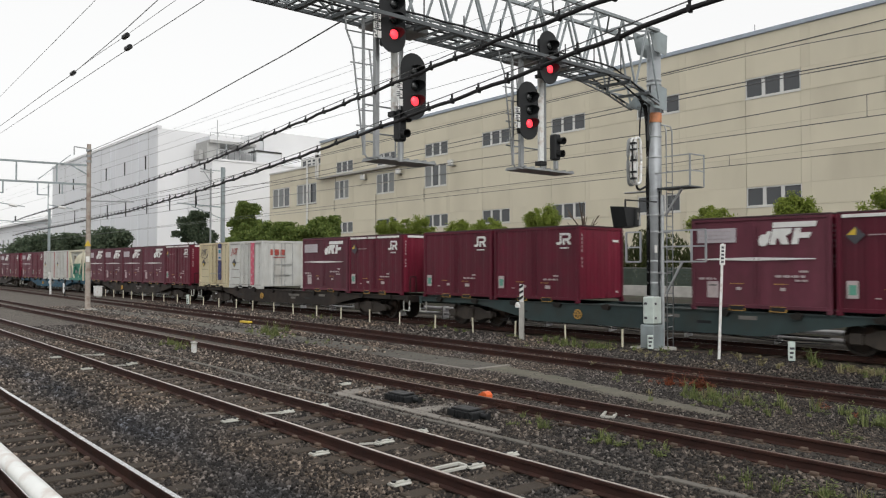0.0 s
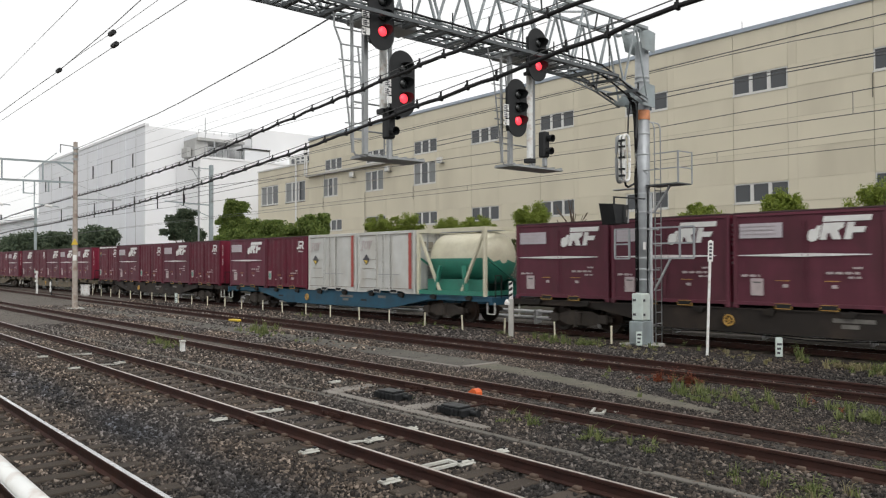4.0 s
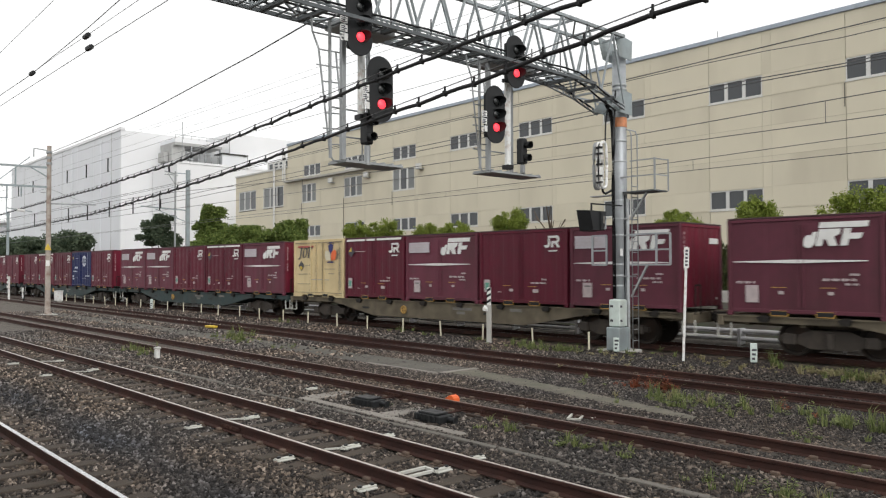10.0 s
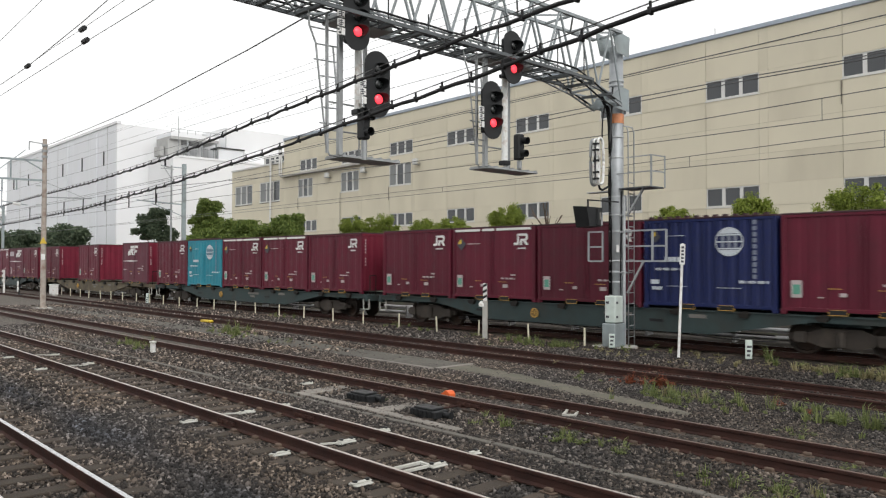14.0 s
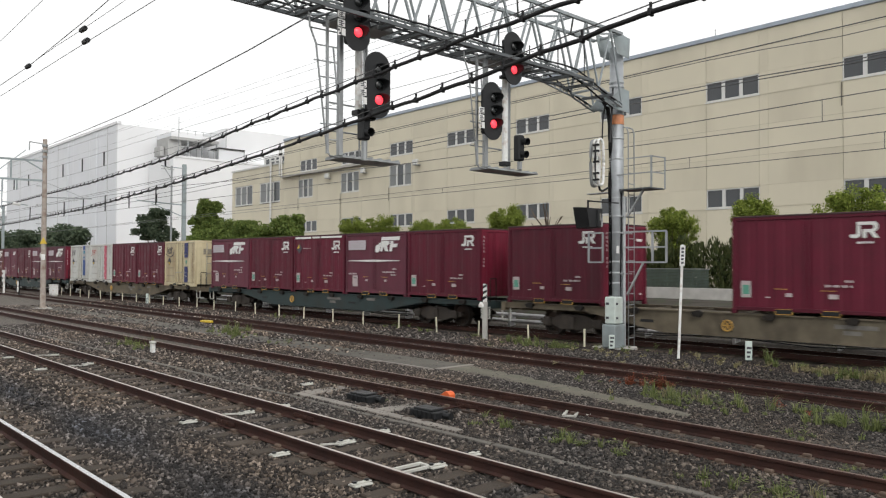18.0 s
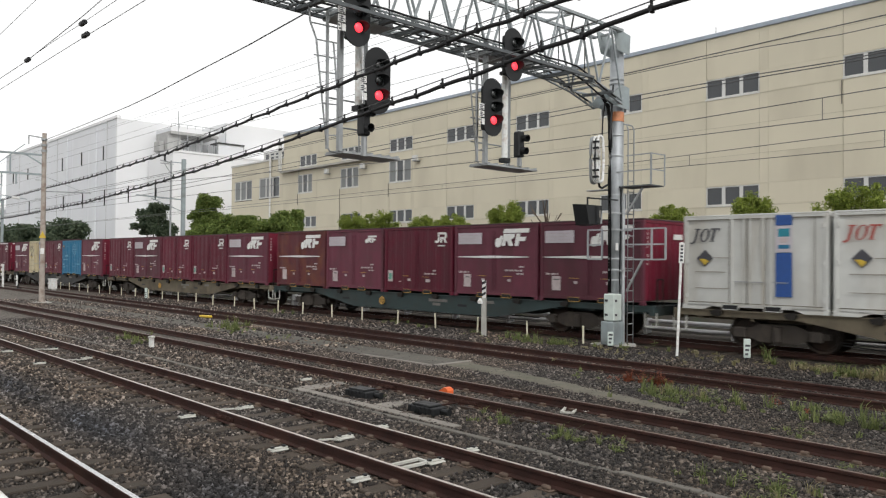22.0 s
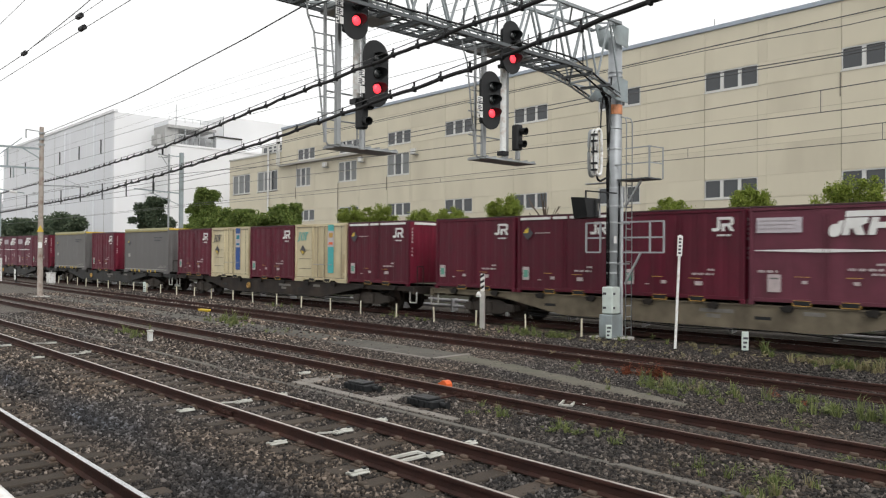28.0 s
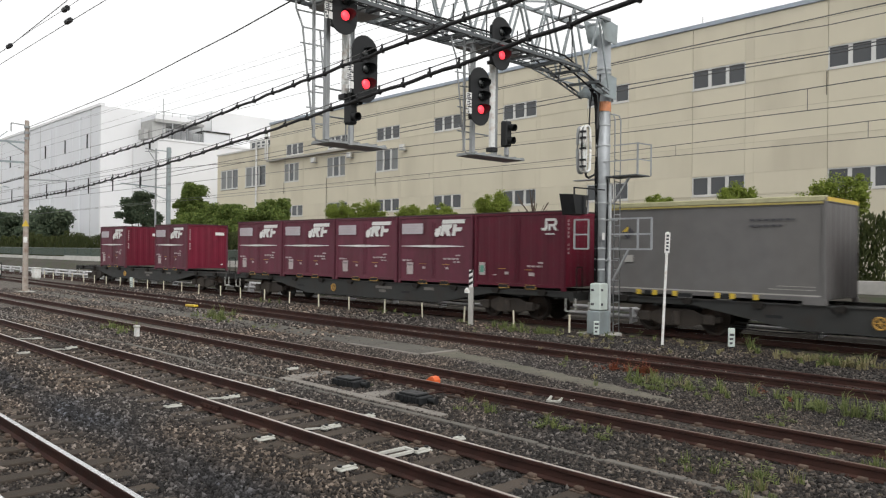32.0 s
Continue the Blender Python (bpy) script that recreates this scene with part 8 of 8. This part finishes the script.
        bars(c, "lettering", [(0.9, 0.74, 0.78, 0.07), (-1.2, 1.3, 0.6, 0.13), (-1.5, 1.06, 0.8, 0.07), (-1.63, 0.68, 0.24, 0.12), (-1.6, 0.52, 0.32, 0.09), (0.3, 0.6, 0.66, 0.02), (-1.15, 0.62, 0.6, 0.02), (-1.1, 2.0, 0.5, 0.02)], M[mark])
        diamond(c, -1.5, 2.0, 0.17)
        for i in range(13):
            part("roof_bracket", bbox(-1.7 + i * 0.27, Y0 - 0.01, CH - 0.02, -1.58 + i * 0.27, Y0 + 0.1, CH + 0.05), M["roof_dark"], c)
        return c

    blue("N", "navy blue freight container with a barred globe emblem", M["navy"])
    blue("TL", "turquoise freight container with a barred globe emblem", M["teal"])
    blue("BL", "bright blue freight container with a faded globe emblem", M["blue"], "globe_faded")

    c = shell(begin("G", "grey twenty-foot freight container with yellow roof edge"), M["grey_box"], M["grey_box"], M["grey_box"], L=6.058, H=2.6, ribs=1.5, depth=0.01, doors=False)
    plate(c, "roof_edge", M["roof_yellow"], -2.95, 2.44, 2.95, 2.49)
    part("roof_band", bbox(-3.0, Y0 - 0.012, 2.49, 3.0, Y0 + 0.3, 2.63, bevel=0.02), M["roof_dust"], c, "pale dusty roof edge")
    bars(c, "end_feet", [(-3.0, 0.0, 0.5, 0.18), (2.5, 0.0, 0.5, 0.18)], M["grey_box"])
    part("roof_edge", bbox(3.029, Y0 + 0.05, 2.5, 3.036, Y1 - 0.05, 2.6), M["yellow"], c)
    for x in (-2.0, -1.5, -0.9, 0.3, 0.7, 1.3):
        plate(c, "pocket_edge", M["yellow"], x, 0.05, x + 0.14, 0.19)
    for x in (-1.75, 0.5):
        plate(c, "fork_opening", M["black"], x, 0.05, x + 0.2, 0.17)
    plate(c, "base_band", M["concrete"], -2.9, 0.2, 2.9, 0.235)
    diamond(c, -2.3, 1.8, 0.2, 0)
    bars(c, "lettering", [(1.2, 2.05, 1.1, 0.05), (1.2, 1.9, 0.8, 0.05)], M["ink"])
    bars(c, "tag", [(-2.42, 0.95, 0.3, 0.2), (1.9, 0.42, 0.9, 0.02), (1.7, 0.34, 1.1, 0.02)], M["concrete"])

    c = begin("TK", "tank container, cream above and green below, in an open frame")
    bm = bmesh.new()
    lathe(bm, [(0.2, -1.62), (0.7, -1.56), (0.9, -1.42), (0.96, -1.25), (0.96, 1.25), (0.9, 1.42), (0.7, 1.56), (0.2, 1.62)], Matrix.Translation((0, 0, 1.38)) @ Matrix.Rotation(radians(90), 4, "Y"), 24)
    for f in bm.faces:
        f.material_index = 1 if f.calc_center_median().z < 1.3 else 0
    part("tank", bm, [M["tank_cream"], M["tank_green"]], c, "round tank, cream above and green below", smooth=True)
    h2 = CL / 2
    for sx in (-1, 1):
        for sy in (-1, 1):
            part("corner_post", bbox(sx * (h2 - 0.06) - 0.06, sy * 1.16 - 0.06, 0, sx * (h2 - 0.06) + 0.06, sy * 1.16 + 0.06, CH, bevel=0.01), M["tank_cream"], c)
            bm = bar(bmesh.new(), (sx * (h2 - 0.1), sy * 1.15, 2.35), (sx * 0.6, sy * 1.15, 0.16), 0.09, 0.09)
            part("brace", bm, M["tank_cream"], c)
            bm = bar(bmesh.new(), (sx * 0.62, sy * 1.1, 1.1), (sx * 0.85, sy * 1.15, 0.12), 0.16, 0.08)
            part("brace", bm, M["tank_green"], c)
        part("end_beam", bbox(sx * (h2 - 0.06) - 0.05, -1.1, 0.04, sx * (h2 - 0.06) + 0.05, 1.1, 0.2), M["tank_green"], c)
        part("end_beam", bbox(sx * (h2 - 0.06) - 0.05, -1.1, CH - 0.12, sx * (h2 - 0.06) + 0.05, 1.1, CH), M["tank_cream"], c)
        bm = bar(bmesh.new(), (sx * (h2 - 0.06), -1.1, 1.4), (sx * (h2 - 0.06), 1.1, 0.15), 0.07, 0.07)
        part("brace", bm, M["tank_green"], c)
    for sy in (-1, 1):
        part("bottom_beam", bbox(-h2 + 0.1, sy * 1.16 - 0.05, 0.02, h2 - 0.1, sy * 1.16 + 0.05, 0.18), M["tank_green"], c)
        part("saddle", bbox(-1.5, sy * 0.9 - 0.05, 0.15, 1.5, sy * 0.9 + 0.05, 0.6), M["tank_green"], c)
        part("top_beam", bbox(-h2 + 0.1, sy * 1.16 - 0.05, CH - 0.14, h2 - 0.1, sy * 1.16 + 0.05, CH), M["tank_cream"], c)
    part("walkway", bbox(-1.5, -0.25, 2.38, 1.5, 0.25, 2.42), M["galv"], c)
    part("hatch", rod(bmesh.new(), (0.3, 0, 2.35), (0.3, 0, 2.5), 0.22, seg=14), M["tank_cream"], c)
    return out


def wagon(deck, label):
    """A flat container wagon with fish-belly sills, origin under its middle at rail height."""
    w = thing("flat_wagon", label, "flat wagon", "wagons of the train")
    L = 9.75
    belly = [(-L, 1.0), (-L, 0.82), (-6.5, 0.82), (-3.9, 0.36), (3.9, 0.36), (6.5, 0.82), (L, 0.82), (L, 1.0)]
    for y in (-1.16, 1.06):
        part("side_sill", prism(bmesh.new(), belly, y, y + 0.1), deck, w)
        for z in (0.985,):
            part("sill_flange", bbox(-L, y - 0.04, z - 0.02, L, y + 0.14, z + 0.012), deck, w)
    part("centre_sill", prism(bmesh.new(), [(-L, 0.95), (-L, 0.7), (-5.5, 0.66), (-4, 0.42), (4, 0.42), (5.5, 0.66), (L, 0.7), (L, 0.95)], -0.25, 0.25), deck, w)
    for i in range(14):
        x = -9.1 + i * 1.4
        part("cross_member", bbox(x - 0.06, -1.06, 0.74, x + 0.06, 1.06, 0.96), deck, w)
    for sx in (-1, 1):
        part("end_sill", bbox(sx * L - 0.08, -1.2, 0.72, sx * L + 0.08, 1.2, 1.0, bevel=0.015), deck, w)
        bm = bbox(sx * 9.83 if sx > 0 else -10.2, -0.12, 0.74, 10.2 if sx > 0 else -9.83, 0.12, 1.0, bevel=0.03)
        box(bm, sx * 10.05 - 0.1, -0.2, 0.7, sx * 10.05 + 0.1, 0.2, 0.96, bevel=0.03)
        part("coupler", bm, M["bogie"], w)
        bm = bmesh.new()
        for a, b in (((9.86, -1.1, 0.4), (9.86, -1.1, 0.8)), ((9.5, -1.1, 0.4), (9.5, -1.1, 0.8)), ((9.86, -1.1, 0.4), (9.5, -1.1, 0.4))):
            bar(bm, (sx * a[0], a[1], a[2]), (sx * b[0], b[1], b[2]), 0.035, 0.035)
        part("step", bm, M["tie_pale"], w, "pale worn foot step")
    bm = bmesh.new()
    for y in (-1.05, -0.75):
        rod(bm, (9.85, y, 0.95), (9.85, y, 1.75), 0.02, seg=6)
    rod(bm, (9.85, -1.05, 1.75), (9.85, -0.75, 1.75), 0.02, seg=6)
    part("hand_rail", bm, M["bogie"], w)
    # brake gear between the bogies
    part("air_tank", rod(bmesh.new(), (-0.9, -0.62, 0.55), (0.6, -0.62, 0.55), 0.19, seg=12), M["bogie"], w)
    part("brake_rod", rod(bmesh.new(), (-5.5, -0.85, 0.42), (5.5, -0.85, 0.42), 0.025, seg=6), M["bogie"], w)
    bm = bmesh.new()
    for i in range(16):
        a, b = 6.2832 * i / 16, 6.2832 * (i + 1) / 16
        rod(bm, (-2.0 + 0.14 * math.cos(a), -1.22, 0.66 + 0.14 * math.sin(a)), (-2.0 + 0.14 * math.cos(b), -1.22, 0.66 + 0.14 * math.sin(b)), 0.022, seg=5, caps=False)
    for i in range(3):
        a = 6.2832 * i / 6
        rod(bm, (-2.0 - 0.14 * math.cos(a), -1.21, 0.66 - 0.14 * math.sin(a)), (-2.0 + 0.14 * math.cos(a), -1.21, 0.66 + 0.14 * math.sin(a)), 0.016, seg=5)
    part("hand_wheel", bm, M["ochre"], w, "ochre brake wheel")
    for x, z, ln in ((0.6, 0.74, 0.95), (0.8, 0.6, 0.4), (3.3, 0.78, 0.5)):
        part("wagon_mark", bbox(x, -1.168, z, x + ln, -1.16, z + 0.1), M["dim_mark"], w)
    for x in (-4.6, 2.1):
        part("sill_slot", bbox(x, -1.166, 0.62, x + 0.42, -1.158, 0.7, bevel=0.002), M["black"], w)
    for i in range(10):
        x = -8.6 + i * 1.92
        part("twist_lock", prism(bmesh.new(), [(x - 0.16, 0.97), (x - 0.1, 0.86), (x + 0.1, 0.84), (x + 0.17, 0.98), (x + 0.05, 1.03)], -1.27, -1.17), M["bogie"], w)
    for y, z, r in ((-1.0, 0.3, 0.016), (-0.98, 0.36, 0.012)):
        tube("brake_hose", [(-5.6 + 0.8 * k, y, z - 0.05 * math.sin(k * 1.1)) for k in range(15)], r, M["cable"], w, "black hanging brake hose", seg=5)
    for bx in (-7.1, 7.1):
        bg = bmesh.new()
        for y in (-0.95, 0.85):
            prism(bg, [(-1.25, 0.52), (-1.25, 0.38), (-0.85, 0.36), (-0.45, 0.22), (0.45, 0.22), (0.85, 0.36), (1.25, 0.38), (1.25, 0.52), (0.75, 0.56), (0.45, 0.68), (-0.45, 0.68), (-0.75, 0.56)], y, y + 0.1)
        box(bg, -0.22, -0.9, 0.4, 0.22, 0.9, 0.66)
        b = part("bogie", bg, M["bogie_dust"], w)
        b.location = (bx, 0, 0)
        for y in (-1.0,):
            for ax in (-0.95, 0.95):
                part("axle_box", bbox(ax - 0.15, y - 0.06, 0.3, ax + 0.15, y + 0.06, 0.58, bevel=0.03), M["bogie_dust"], b)
            part("spring", rod(bmesh.new(), (0, y + 0.02, 0.26), (0, y + 0.02, 0.62), 0.11, seg=10), M["bogie_dust"], b)
        for ax in (-0.95, 0.95):
            bm = bmesh.new()
            rod(bm, (0, -0.75, 0), (0, 0.75, 0), 0.07, seg=10)
            for s in (-1, 1):
                m = Matrix.Translation((0, s * 0.56, 0)) @ Matrix.Rotation(radians(-90 * s), 4, "X")
                lathe(bm, [(0.10, 0.08), (0.12, 0.02), (0.34, 0.0), (0.36, 0.05), (0.43, 0.06), (0.44, -0.055), (0.46, -0.065), (0.46, -0.09), (0.1, -0.085)], m, 22)
            for k in range(2):
                box(bm, -0.3, -0.60 - 0.01, -0.03, -0.22, -0.5, 0.03)
            ws = part("wheelset", bm, M["wheel"], b)
            ws.location = (ax, 0, 0.43)
    return w


DECKS = {"t": ("deck_teal", "grey-teal flat container wagon"), "b": ("deck_brown", "grimy brown flat container wagon"), "o": ("deck_olive", "dusty olive-brown flat container wagon"),
         "u": ("deck_blue", "blue flat container wagon"), "g": ("deck_grey", "dark grey flat container wagon")}
CONSIST = [("t", "M M - F T"), ("b", "JC JP - F T"), ("b", "F F F F0 T"), ("u", "F M JR JR TK"), ("b", "T F M F M"), ("o", "F0 M F0 F F"), ("o", "JD T F M F"),
           ("t", "F F M T F"), ("t", "M T M N M"), ("t", "M TL T T M"), ("o", "M - M - FL"), ("t", "F M T F M"), ("o", "JB JP M M JK"), ("t", "FR F1 M F F"),
           ("o", "M F M M F"), ("g", "F JS M BL F0"), ("o", "M T M F T"), ("b", "M JN M JT T"), ("g", "G20 - M - G20"), ("g", "F F F F M"), ("g", "- F - F -")]
NUDGE = {3: -0.1, 5: -0.45, 6: -0.42, 7: 0.1, 11: 0.1, 12: -0.36, 13: -0.22, 14: 0.25, 15: 0.33, 16: -0.15, 17: -0.28, 18: -0.2}      # slack in the couplings
TRAIN = []      # (thing, place along the train's line at the start, height)


def make_train():
    kinds = crates()
    used = set()
    wagons = {}
    for n, (d, load) in enumerate(CONSIST):
        left = LEAD - CAR * (n - 1) + NUDGE.get(n, 0.0)
        mid = left + 2 * PITCH + CL / 2
        if d not in wagons:
            w = wagons[d] = wagon(M[DECKS[d][0]], DECKS[d][1])
        else:
            w = copy_thing(wagons[d], Matrix.Identity(4))
        TRAIN.append((w, mid, 0.0))
        slots = load.split()
        for k, key in enumerate(slots):
            if key == "-":
                continue
            at = left + k * PITCH + CL / 2
            if key == "G20":
                key = "G"
                at = left + 0.3 + 3.03 if k == 0 else left + 13.05 + 3.03
            if key in used:
                c = copy_thing(kinds[key], Matrix.Identity(4))
            else:
                c = kinds[key]
                used.add(key)
            TRAIN.append((c, at, DECK))


make_train()


# ---- movement ----
def motions():
    times = [2.0 * i for i in range(17)]
    for ob, s, z in TRAIN:
        walk(ob, [(t, train_pose(s + run(t), z)) for t in times])
    # the wheels roll: two keyed axles, whose turning all the others share
    wagons = [ob for ob, s, z in TRAIN if z == 0.0]
    sets = [ws for w in wagons for b in w.children if b.name.startswith("bogie") for ws in b.children if ws.name.startswith("wheelset")]
    lead = {}
    for ws in sets:
        side = ws.location.x > 0
        if side not in lead:
            x = ws.location.x
            rows = [(f / 30, Matrix.Translation((x, 0, 0.43)) @ Matrix.Rotation((run(f / 30) / 0.43) % (2 * math.pi), 4, "Y")) for f in range(961)]
            walk(ws, rows)
            lead[side] = ws
        else:
            src = lead[side].animation_data
            ws.rotation_mode = "QUATERNION"
            ad = ws.animation_data_create()
            ad.action = src.action
            ad.action_slot = src.action_slot


motions()
